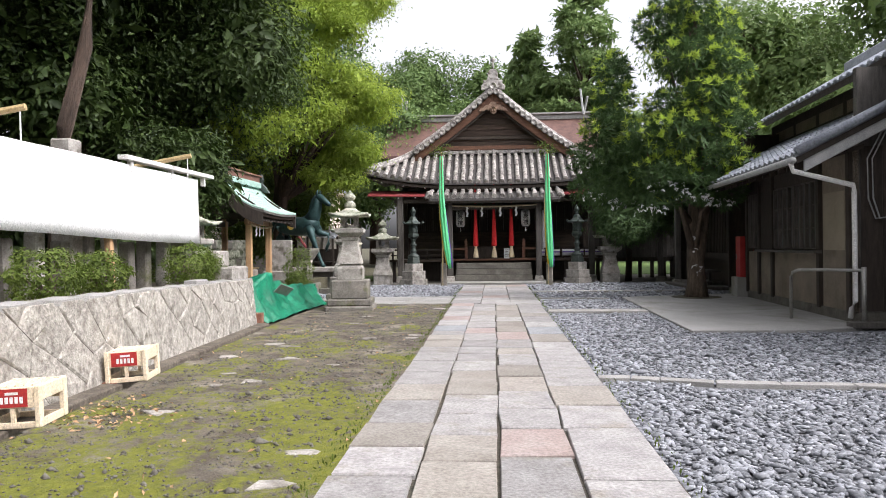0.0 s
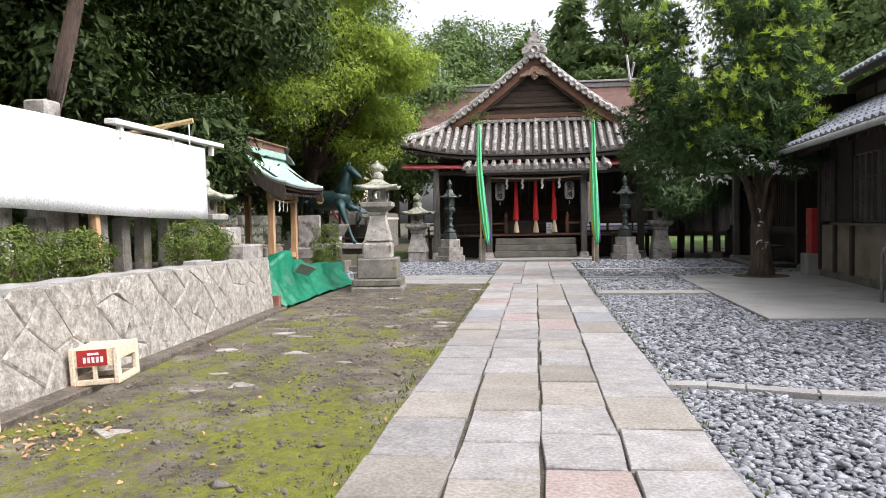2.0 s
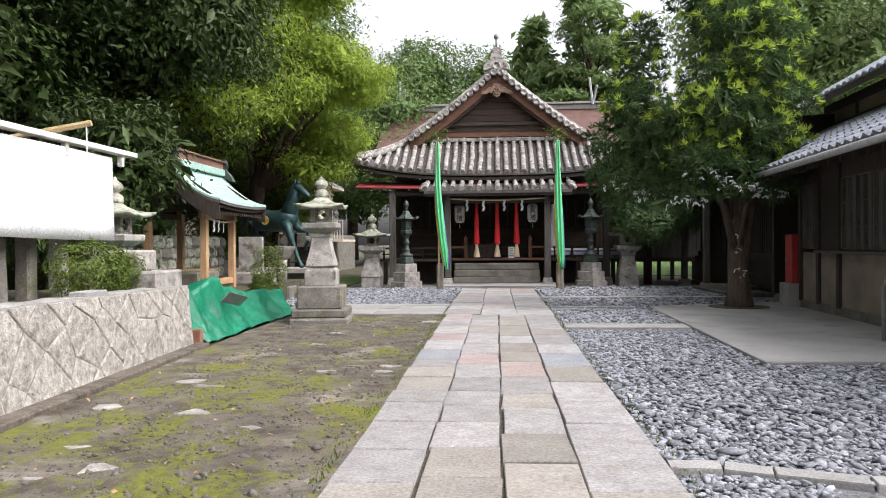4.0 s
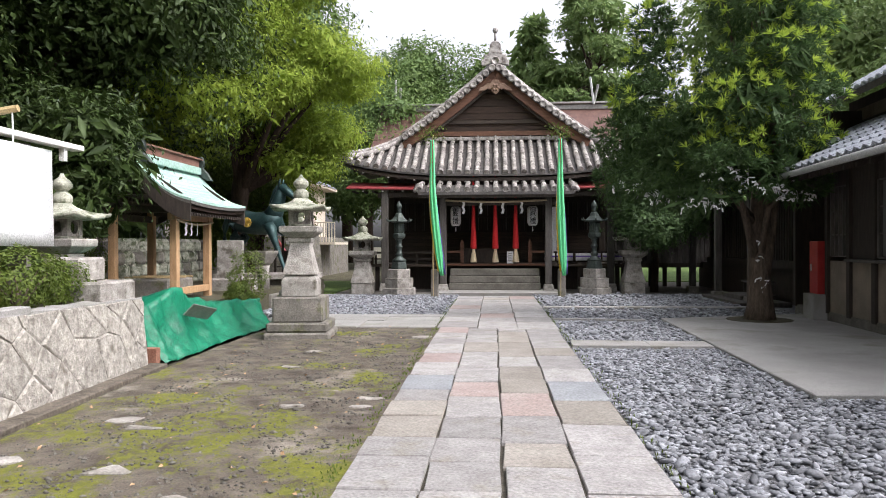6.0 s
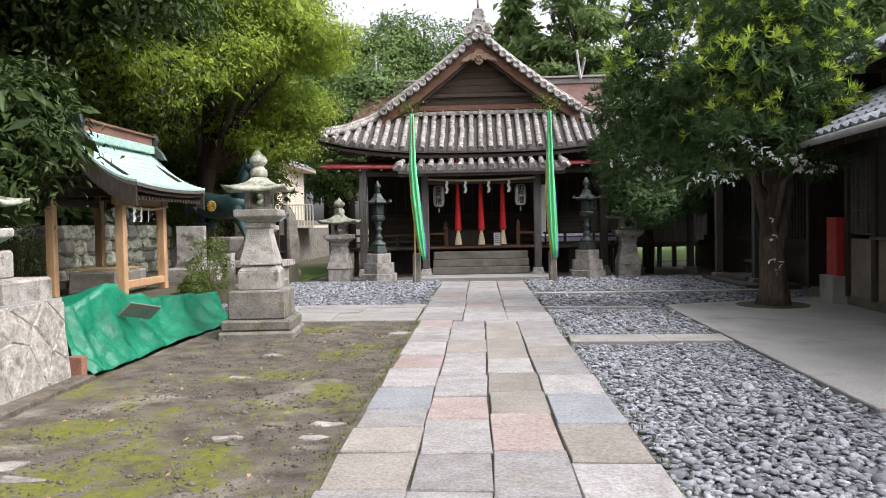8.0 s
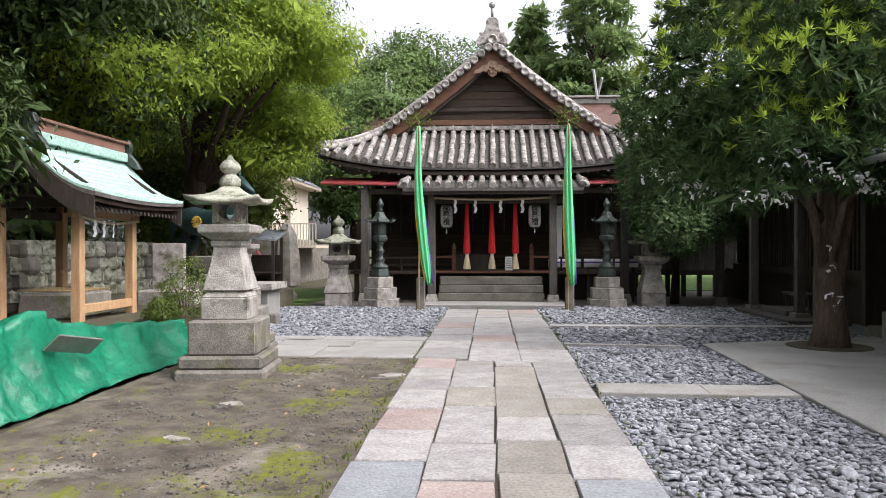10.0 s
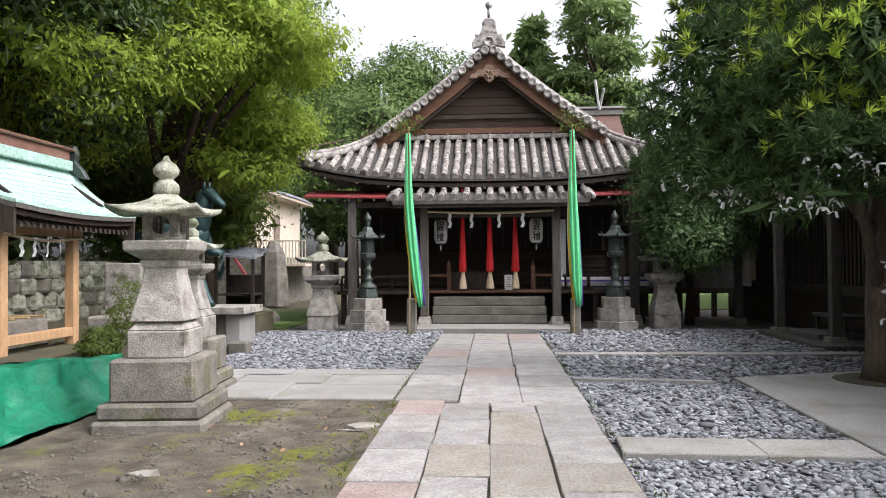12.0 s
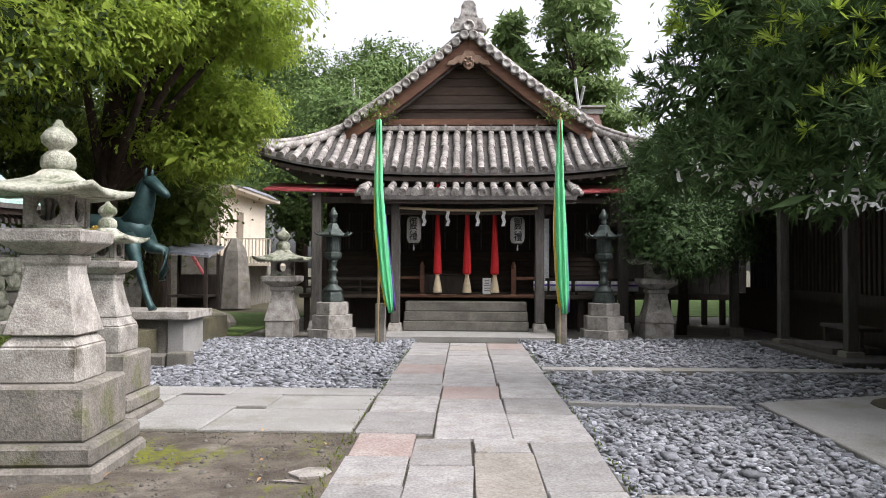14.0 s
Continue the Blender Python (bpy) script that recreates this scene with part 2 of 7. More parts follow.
BRICK = mat("red brown brick", (0.20, 0.085, 0.055), (0.30, 0.15, 0.10), 8, 0.85, 0.3, vary=0.1)
BAMBOO = mat("bamboo", (0.42, 0.30, 0.14), (0.55, 0.42, 0.22), 5, 0.5, 0.1)
CARVED = mat("weathered carved wood", (0.20, 0.125, 0.085), (0.32, 0.215, 0.155), 8, 0.8, 0.3)
STRAW = mat("straw tassel", (0.55, 0.44, 0.28), (0.68, 0.57, 0.38), 8, 0.9, 0.3, stretch=(8, 8, 0.6))
GLASS = bpy.data.materials.new("window glass")
GLASS.use_nodes = True
gb = GLASS.node_tree.nodes["Principled BSDF"]
# grey base colour stands in for reflections on the panes
gb.inputs["Base Color"].default_value, gb.inputs["Roughness"].default_value = (0.15, 0.155, 0.145, 1), 0.12
gb.inputs["Specular IOR Level"].default_value = 0.6
LEAF_DARK = leafmat("dark glossy leaf", (0.01, 0.022, 0.006), (0.085, 0.13, 0.032), 0.25)
LEAF_MID = leafmat("mid green leaf", (0.05, 0.085, 0.015), (0.17, 0.22, 0.04), 0.35)
LEAF_LIGHT = leafmat("bright green leaf", (0.14, 0.215, 0.03), (0.43, 0.53, 0.08), 0.52)
# lightened leaf colour: haze over the wooded hill is put into it
LEAF_FAR = leafmat("far green leaf", (0.05, 0.10, 0.03), (0.19, 0.27, 0.08), 0.3)
LEAF_CONIFER = leafmat("conifer spray", (0.085, 0.15, 0.05), (0.24, 0.32, 0.11), 0.4)
# paler still: distance haze over the trees behind the office, as leaf colour
LEAF_HAZE = leafmat("haze-paled green leaf", (0.085, 0.15, 0.045), (0.25, 0.33, 0.11), 0.4)
LEAF_NEEDLE = leafmat("dark narrow leaf", (0.022, 0.05, 0.02), (0.13, 0.21, 0.07), 0.35)
LEAF_TIP = leafmat("yellow green shoot", (0.27, 0.40, 0.05), (0.54, 0.66, 0.11), 0.5)

# ---- mesh tools ----


class Geo:
    """Collects vertices and faces; shapes are added one after another."""

    def __init__(self):
        self.v, self.f = [], []

    def add(self, vs, fs):
        o = len(self.v)
        self.v += [tuple(p) for p in vs]
        self.f += [tuple(i + o for i in q) for q in fs]
        return self

    def box(self, x0, x1, y0, y1, z0, z1, top=1.0):
        cx, cy = (x0 + x1) / 2, (y0 + y1) / 2
        vs = []
        for z, k in ((z0, 1.0), (z1, top)):
            hx, hy = (x1 - x0) / 2 * k, (y1 - y0) / 2 * k
            vs += [(cx - hx, cy - hy, z), (cx + hx, cy - hy, z), (cx + hx, cy + hy, z), (cx - hx, cy + hy, z)]
        return self.add(vs, [(3, 2, 1, 0), (4, 5, 6, 7), (0, 1, 5, 4), (1, 2, 6, 5), (2, 3, 7, 6), (3, 0, 4, 7)])

    def stack(self, prof, n=24, turn=0.0, cx=0, cy=0, square=False):
        """Rings of n corners, given as (radius, height); closed at both ends."""
        vs, fs = [], []
        for r, z in prof:
            for i in range(n):
                a = turn + 2 * math.pi * i / n
                vs.append((cx + r * math.cos(a), cy + r * math.sin(a), z))
        for k in range(len(prof) - 1):
            for i in range(n):
                j = (i + 1) % n
                fs.append((k * n + i, k * n + j, (k + 1) * n + j, (k + 1) * n + i))
        fs.append(tuple(reversed(range(n))))
        fs.append(tuple(range((len(prof) - 1) * n, len(prof) * n)))
        return self.add(vs, fs)

    def tube(self, pts, radii, n=8):
        """A round bar along points."""
        pts = [Vector(p) for p in pts]
        if not isinstance(radii, (list, tuple)):
            radii = [radii] * len(pts)
        vs, fs = [], []
        up = Vector((0.03, 0.02, 1))
        for k, p in enumerate(pts):
            d = (pts[min(k + 1, len(pts) - 1)] - pts[max(k - 1, 0)]).normalized()
            s = d.cross(up)
            if s.length < 0.1:
                s = d.cross(Vector((1, 0, 0)))
            s.normalize()
            t = d.cross(s)
            for i in range(n):
                a = 2 * math.pi * i / n
                vs.append(p + (s * math.cos(a) + t * math.sin(a)) * radii[k])
        for k in range(len(pts) - 1):
            for i in range(n):
                j = (i + 1) % n
                fs.append((k * n + i, k * n + j, (k + 1) * n + j, (k + 1) * n + i))
        fs.append(tuple(reversed(range(n))))
        fs.append(tuple(range((len(pts) - 1) * n, len(pts) * n)))
        return self.add(vs, fs)

    def prism(self, poly, axis, a, b):
        """A polygon pushed along an axis from a to b. axis x: (y, z); y: (x, z); z: (x, y)."""
        n = len(poly)

        def put(p, h):
            return {"x": (h, p[0], p[1]), "y": (p[0], h, p[1]), "z": (p[0], p[1], h)}[axis]
        vs = [put(p, a) for p in poly] + [put(p, b) for p in poly]
        fs = [tuple(range(n)), tuple(reversed(range(n, 2 * n)))]
        fs += [(i, i + n, (i + 1) % n + n, (i + 1) % n) for i in range(n)]
        return self.add(vs, fs)

    def sheet(self, rows, thick=0.0, along=(0, 0, -1)):
        """A grid of points, with a second face thick away along a direction, below as a rule."""
        r, c = len(rows), len(rows[0])
        vs = [p for row in rows for p in row]
        fs = [(i * c + j, i * c + j + 1, (i + 1) * c + j + 1, (i + 1) * c + j) for i in range(r - 1) for j in range(c - 1)]
        if thick:
            o = len(vs)
            vs += [(p[0] + along[0] * thick, p[1] + along[1] * thick, p[2] + along[2] * thick) for p in vs]
            fs += [tuple(reversed([k + o for k in q])) for q in fs]
            ring = [(0, j) for j in range(c)] + [(i, c - 1) for i in range(1, r)] + [(r - 1, j) for j in range(c - 2, -1, -1)] + [(i, 0) for i in range(r - 2, 0, -1)]
            ids = [i * c + j for i, j in ring]
            fs += [(a, a + o, b + o, b) for a, b in zip(ids, ids[1:] + ids[:1])]
        return self.add(vs, fs)

    def mesh(self, name, material, bevel=0.0, smooth=False, matrix=None):
        me = bpy.data.meshes.new(name)
        me.from_pydata(self.v, [], self.f)
        bm = bmesh.new()
        bm.from_mesh(me)
        bmesh.ops.recalc_face_normals(bm, faces=bm.faces)
        if bevel:
            es = [e for e in bm.edges if len(e.link_faces) == 2 and e.calc_face_angle(0) > 0.5]
            bmesh.ops.bevel(bm, geom=es, offset=bevel, segments=1, affect='EDGES', clamp_overlap=True)
        if matrix is not None:
            bm.transform(matrix)
        bm.to_mesh(me)
        bm.free()
        me.materials.append(material)
        if smooth:
            me.polygons.foreach_set("use_smooth", [True] * len(me.polygons))
        return me


def part(name, geo, material, parent, label="", bevel=0.0, smooth=False, at=None):
    """One mesh object under a thing or under a part."""
    me = geo if isinstance(geo, bpy.types.Mesh) else geo.mesh(name, material, bevel, smooth)
    ob = new(name, me)
    ob.parent = parent
    if at is not None:
        ob.matrix_basis = at
    if label:
        tagged(ob, label)
    return ob


def thing(name, m, label, category, group="", kind=""):
    """An Empty at the base of a thing."""
    ob = new(name)
    ob.empty_display_size = 0.1
    ob.matrix_basis = m
    return tagged(ob, label, category, group, kind)


def solid(name, geo, material, label, category, group="", kind="", bevel=0.0, smooth=False, m=None):
    """A thing that is one mesh."""
    ob = new(name, geo.mesh(name, material, bevel, smooth))
    if m is not None:
        ob.matrix_basis = m
    return tagged(ob, label, category, group, kind)


def fast_mesh(name, verts, faces, material, smooth=False):
    """A mesh of many alike faces from arrays."""
    me = bpy.data.meshes.new(name)
    k = faces.shape[1]
    me.vertices.add(len(verts))
    me.vertices.foreach_set("co", verts.astype(np.float32).ravel())
    me.loops.add(faces.size)
    me.loops.foreach_set("vertex_index", faces.astype(np.int32).ravel())
    me.polygons.add(len(faces))
    me.polygons.foreach_set("loop_start", np.arange(0, faces.size, k, dtype=np.int32))
    me.polygons.foreach_set("loop_total", np.full(len(faces), k, dtype=np.int32))
    if smooth:
        me.polygons.foreach_set("use_smooth", np.ones(len(faces), dtype=bool))
    me.update(calc_edges=True)
    me.materials.append(material)
    return me


def leaves(name, places, normals, length, width, material, rng, droop=0.3, bend=0.25):
    """Folded rhombic leaves at the places, turned about the normals at random."""
    n = len(places)
    nrm = normals + rng.normal(0, 0.45, (n, 3))
    nrm /= np.linalg.norm(nrm, axis=1)[:, None] + 1e-9
    d = rng.normal(0, 1, (n, 3))
    d[:, 2] -= droop
    d -= nrm * np.sum(d * nrm, axis=1)[:, None]
    d /= np.linalg.norm(d, axis=1)[:, None] + 1e-9
    s = np.cross(nrm, d)
    ln = (length * rng.uniform(0.7, 1.3, n))[:, None]
    wd = (width * rng.uniform(0.7, 1.3, n))[:, None]
    a = places
    b = places + d * ln * 0.5 + s * wd * 0.5 + nrm * wd * bend
    c = places + d * ln
    e = places + d * ln * 0.5 - s * wd * 0.5 + nrm * wd * bend
    verts = np.stack([a, b, c, e], axis=1).reshape(-1, 3)
    i = np.arange(n)[:, None] * 4
    faces = np.concatenate([i + [0, 1, 2], i + [0, 2, 3]], axis=1).reshape(-1, 3)
    return fast_mesh(name, verts, faces, material)


def blob_area(b):
    """Outside area of an ellipsoid, nearly."""
    a, c, d = b[3] ** 1.6, b[4] ** 1.6, b[5] ** 1.6
    return 4 * math.pi * ((a * c + a * d + c * d) / 3) ** (1 / 1.6)


def crown_points(blobs, density, rng, clump=0.35, n_clump=26, shell=0.75, spread=0.3):
    """Leaf places in clumps near the outsides of ellipsoids (x, y, z, rx, ry, rz), with gaps between the clumps; density in leaves per square metre."""
    places, normals = [], []
    for b in blobs:
        x, y, z, rx, ry, rz = b
        m = max(4, int(density * blob_area(b) / n_clump))
        u = rng.normal(0, 1, (m, 3))
        u /= np.linalg.norm(u, axis=1)[:, None]
        rad = shell + spread * rng.random(m) + rng.normal(0, 0.05, m)
        cen = np.array((x, y, z)) + u * rad[:, None] * np.array((rx, ry, rz))
        off = rng.normal(0, 1, (m, n_clump, 3)) * np.array((clump, clump, clump * 0.5)) * rng.uniform(0.5, 1.3, (m, 1, 1))
        p = cen[:, None, :] + off
        nn = np.repeat(u[:, None, :], n_clump, axis=1) * 0.7 + off * 0.35 / clump + np.array((0, 0, 0.6))
        places.append(p.reshape(-1, 3))
        normals.append(nn.reshape(-1, 3))
    nr = np.concatenate(normals)
    return np.concatenate(places), nr / (np.linalg.norm(nr, axis=1)[:, None] + 1e-9)


def tree(label, base, trunk_pts, radii, blobs, cover, leaf, material, bark, seed, limbs=7, clump=0.35, n_clump=26, shell=0.75, category="tree", group="", droop=0.3, name="tree", inner=1.0):
    """A tapered trunk with limbs to the clumps of its crown, outer leaves and larger leaves within."""
    rng = np.random.default_rng(seed)
    root = thing(name, pose(*base), label, category, group)
    g = Geo()
    g.tube(trunk_pts, radii, 10)
    o = Vector(base)
    for k in range(limbs):
        b = blobs[k % len(blobs)]
        end = Vector((b[0], b[1], b[2])) - o + Vector(rng.normal(0, 0.2, 3)) * min(b[3], b[5])
        i = 1 + int(rng.integers(max(1, len(trunk_pts) - 1)))
        while i > 1 and Vector(trunk_pts[i]).z > end.z:
            i -= 1
        st = Vector(trunk_pts[i])
        mid = (st + end) / 2 + Vector((0, 0, 0.25)) + Vector(rng.normal(0, 0.15, 3))
        r = min(radii[min(i, len(radii) - 1)] * 0.5, 0.16)
        g.tube([st, mid, end], [r, r * 0.6, r * 0.2], 6)
    part("trunk", g, bark, root, smooth=True)
    dens = cover / (leaf[0] * leaf[1] * 0.5)
    p, nr = crown_points(blobs, dens, rng, clump, n_clump, shell)
    crown = part("crown", leaves("crown", p - np.array(base), nr, leaf[0], leaf[1], material, rng, droop), material, root)
    if inner:
        p, nr = crown_points(blobs, inner / (leaf[0] * leaf[1] * 0.5 * 7.8), rng, clump, 12, 0.35, 0.35)
        part("inner_leaves", leaves("inner_leaves", p - np.array(base), nr, leaf[0] * 2.8, leaf[1] * 2.8, material, rng, droop), material, crown)
    return root

# ---- ground ----
g = Geo().add([(-400, -200, -0.06), (400, -200, -0.06), (400, 600, -0.06), (-400, 600, -0.06)], [(0, 1, 2, 3)])
solid("ground", g, SOIL, "brown forest floor under the trees all around", "ground", kind="structure")


def flat(name, x0, x1, y0, y1, z, material, label, category, depth=0.1):
    g = Geo().box(x0, x1, y0, y1, z - depth, z)
    return solid(name, g, material, label, category, kind="structure")


def moss_edge(y):
    return -3.10 - 0.055 * max(0, min(y, 11.9))


rows = []
for yi in np.concatenate([np.linspace(-8, 0.8, 12), np.linspace(0.85, 14.42, 260)]):
    row = []
    for u in np.linspace(0, 1, 50):
        x = moss_edge(yi) + (-0.915 - moss_edge(yi)) * u
        z = 0.016 * noise.noise((x * 3, yi * 3, 1)) + 0.011 * noise.noise((x * 9, yi * 9, 5)) + 0.008 * noise.noise((x * 22, yi * 22, 9)) + 0.012 * max(0, u - 0.93) / 0.07
        row.append((x, float(yi), float(z)))
    rows.append(row)
solid("ground_moss", Geo().sheet(rows, 0.3), MOSS, "uneven trodden earth with patches of bright moss", "ground", kind="structure", smooth=False)
flat("ground_gravel_right", 0.93, 9.5, -8, 23.2, -0.03, GRAVELBED, "dark bed under loose grey pebbles", "gravel", 0.08)
flat("ground_gravel_left", -6.2, -0.99, 16.62, 23.2, -0.03, GRAVELBED, "dark bed under loose grey pebbles", "gravel", 0.08)
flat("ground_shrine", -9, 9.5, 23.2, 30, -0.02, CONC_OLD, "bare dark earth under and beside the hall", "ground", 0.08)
flat("ground_grass", 3.5, 30, 30.0, 60, 0.0, GRASS, "sunlit lawn behind the corridor", "grass", 0.08)
flat("ground_grass", -30, -4.6, 23.2, 30, 0.02, GRASS, "dark lawn beside the hall", "grass", 0.08)

path_base = flat("path", -0.95, 0.95, -8, 21.7, 0.0, JOINT, "straight paved path of worn rectangular stone slabs", "path", 0.12)
rng = np.random.default_rng(5)


def slab_mesh(w, l, seed):
    """A slab with a slightly uneven outline and rounded top edges."""
    r = np.random.default_rng(seed)
    j = r.uniform(-0.013, 0.013, 8)
    out = [(-w / 2 + j[0], -l / 2 + j[1]), (w / 2 + j[2], -l / 2 + j[3]), (w / 2 + j[4], l / 2 + j[5]), (-w / 2 + j[6], l / 2 + j[7])]
    g = Geo()
    vs = [(x, y, -0.06) for x, y in out] + [(x, y, 0.018) for x, y in out] + [(x * 0.975, y * 0.975, 0.027) for x, y in out]
    fs = [(0, 1, 5, 4), (1, 2, 6, 5), (2, 3, 7, 6), (3, 0, 4, 7), (4, 5, 9, 8), (5, 6, 10, 9), (6, 7, 11, 10), (7, 4, 8, 11), (8, 9, 10, 11)]
    return g.add(vs, fs)


def slab(x, y, w, l, seed, material):
    me = slab_mesh(w, l, seed).mesh("slab", material)
    ob = part("slab", me, material, path_base, at=pose(x, y, float(rng.uniform(-0.004, 0.004)), float(rng.normal(0, 0.25)), float(rng.normal(0, 0.25)), float(rng.normal(0, 0.25))))
    return ob


def slab_tone():
    k = rng.random()
    return SLAB_RED if k < 0.05 else SLAB_TAN if k < 0.27 else SLAB_BLUE if k < 0.34 else SLAB


# four columns as far as the cross path, then three wider ones; joints where the paving has them
COLS = [(-0.93, -0.452), (-0.452, 0.0), (0.0, 0.44), (0.44, 0.945)]
JOINTS = [
    (2.44, 3.02, 3.63, 4.38, 5.09, 5.70, 6.42, 7.06, 7.54, 8.17, 8.72, 9.22, 9.98, 10.79, 11.53, 12.33, 12.92, 13.64, 14.37),
    (2.73, 3.30, 3.90, 4.58, 5.18, 5.79, 6.42, 6.95, 7.50, 8.15, 8.93, 9.61, 10.43, 11.67, 12.52, 13.42, 14.20),
    (2.84, 3.49, 4.07, 4.76, 5.48, 6.12, 6.86, 7.40, 8.19, 9.08, 9.75, 10.54, 11.24, 12.50, 13.78, 14.20),
    (2.42, 3.51, 4.21, 4.99, 6.44, 7.14, 7.96, 8.77, 9.68, 10.42, 11.36, 12.00, 12.84, 14.13),
]
TONES = {(2, 2.84): SLAB_RED, (0, 4.38): SLAB_TAN, (0, 7.54): SLAB_TAN, (1, 8.93): SLAB_RED, (3, 8.77): SLAB_BLUE, (3, 7.96): SLAB_TAN, (0, 9.22): SLAB_BLUE, (2, 8.19): SLAB_RED, (2, 5.48): SLAB_TAN, (2, 4.76): SLAB_TAN, (0, 8.17): SLAB_TAN, (3, 4.21): SLAB_TAN}
for c, (xa, xb) in enumerate(COLS):
    early = [2.4 - 0.66 * k - 0.1 * c for k in range(8, 0, -1)]
    ys = early + list(JOINTS[c])
    for ya, yb in zip(ys, ys[1:]):
        tone = TONES.get((c, ya)) or (slab_tone() if ya < 2 or ya > 10 else SLAB_TAN if rng.random() < 0.2 else SLAB)
        slab((xa + xb) / 2, (ya + yb) / 2, xb - xa - 0.016, yb - ya - 0.024, int(rng.integers(9999)), tone)
for c, (xa, xb) in enumerate([(-0.99, -0.33), (-0.33, 0.32), (0.32, 0.97)]):
    y = JOINTS[c + (c > 0)][-1] + 0.003
    while y < 21.5:
        l = float(rng.uniform(0.7, 1.15))
        if 21.6 - y - l < 0.4:
            l = 21.6 - y
        tone = SLAB_RED if (c == 2 and y > 20) else slab_tone() if rng.random() < 0.4 else SLAB
        slab((xa + xb) / 2, y + l / 2, xb - xa - 0.016, l - 0.016, int(rng.integers(9999)), tone)
        y += l

# the cross path of broad slabs, left of the main path
cross = flat("cross_path", -4.2, -1.0, 14.42, 16.62, 0.0, JOINT, "side path of broad worn concrete slabs", "path", 0.1)
for x0, x1, y0, y1 in ((-4.2, -2.3, 14.78, 15.85), (-2.3, -1.0, 14.78, 15.7), (-4.2, -3.1, 15.85, 16.4), (-3.1, -2.0, 15.85, 16.5), (-2.0, -1.0, 15.7, 16.45), (-4.2, -2.6, 16.4, 16.95), (-2.6, -1.0, 16.5, 16.95)):
    part("slab", slab_mesh(x1 - x0 - 0.02, y1 - y0 - 0.02, int(x0 * -100 + y0 * 10)), CONC, cross, at=pose((x0 + x1) / 2, (y0 + y1) / 2 - 0.33, -0.005))


def strip(name, pts, w, label, z=0.022):
    """A flat kerb strip between points, in lengths with open joints."""
    root = thing(name, pose(0, 0, 0), label, "kerb", kind="structure")
    for k, ((xa, ya), (xb, yb)) in enumerate(zip(pts, pts[1:])):
        d = Vector((xb - xa, yb - ya, 0))
        l = d.length
        part("kerb_stone", slab_mesh(l - 0.012, w, 31 * k + int(l * 100)), CONC, root, at=pose((xa + xb) / 2, (ya + yb) / 2, z - 0.022, 0, 0, math.degrees(math.atan2(d.y, d.x))))
    return root


strip("kerb_1", [(0.95, 5.54), (1.25, 5.52), (1.5, 5.43), (1.95, 5.29), (2.5, 5.20), (3.1, 5.16), (3.6, 5.08), (4.5, 5.02), (5.4, 4.94)], 0.16, "uneven flat edging stones across the gravel", 0.008)
strip("kerb_2", [(0.98, 12.55), (2.0, 12.52), (2.82, 12.5)], 0.5, "worn flat concrete strip across the gravel")
strip("kerb_3", [(0.98, 15.9), (1.7, 15.8), (2.6, 15.68)], 0.12, "narrow flat edging strip across the gravel")
strip("kerb_4", [(0.98, 18.4), (2.6, 18.4), (4.4, 18.4), (5.6, 18.45)], 0.3, "pale flat edging strip across the gravel")

# concrete apron in front of the office building
apron = Geo().prism([(2.76, 9.14), (4.5, 9.2), (6.2, 9.9), (6.6, 17.2), (4.54, 16.5), (2.93, 15.95)], "z", -0.1, 0.025)
solid("apron", apron, CONC, "smooth grey concrete apron before the office building", "pavement", kind="structure", bevel=0.01)


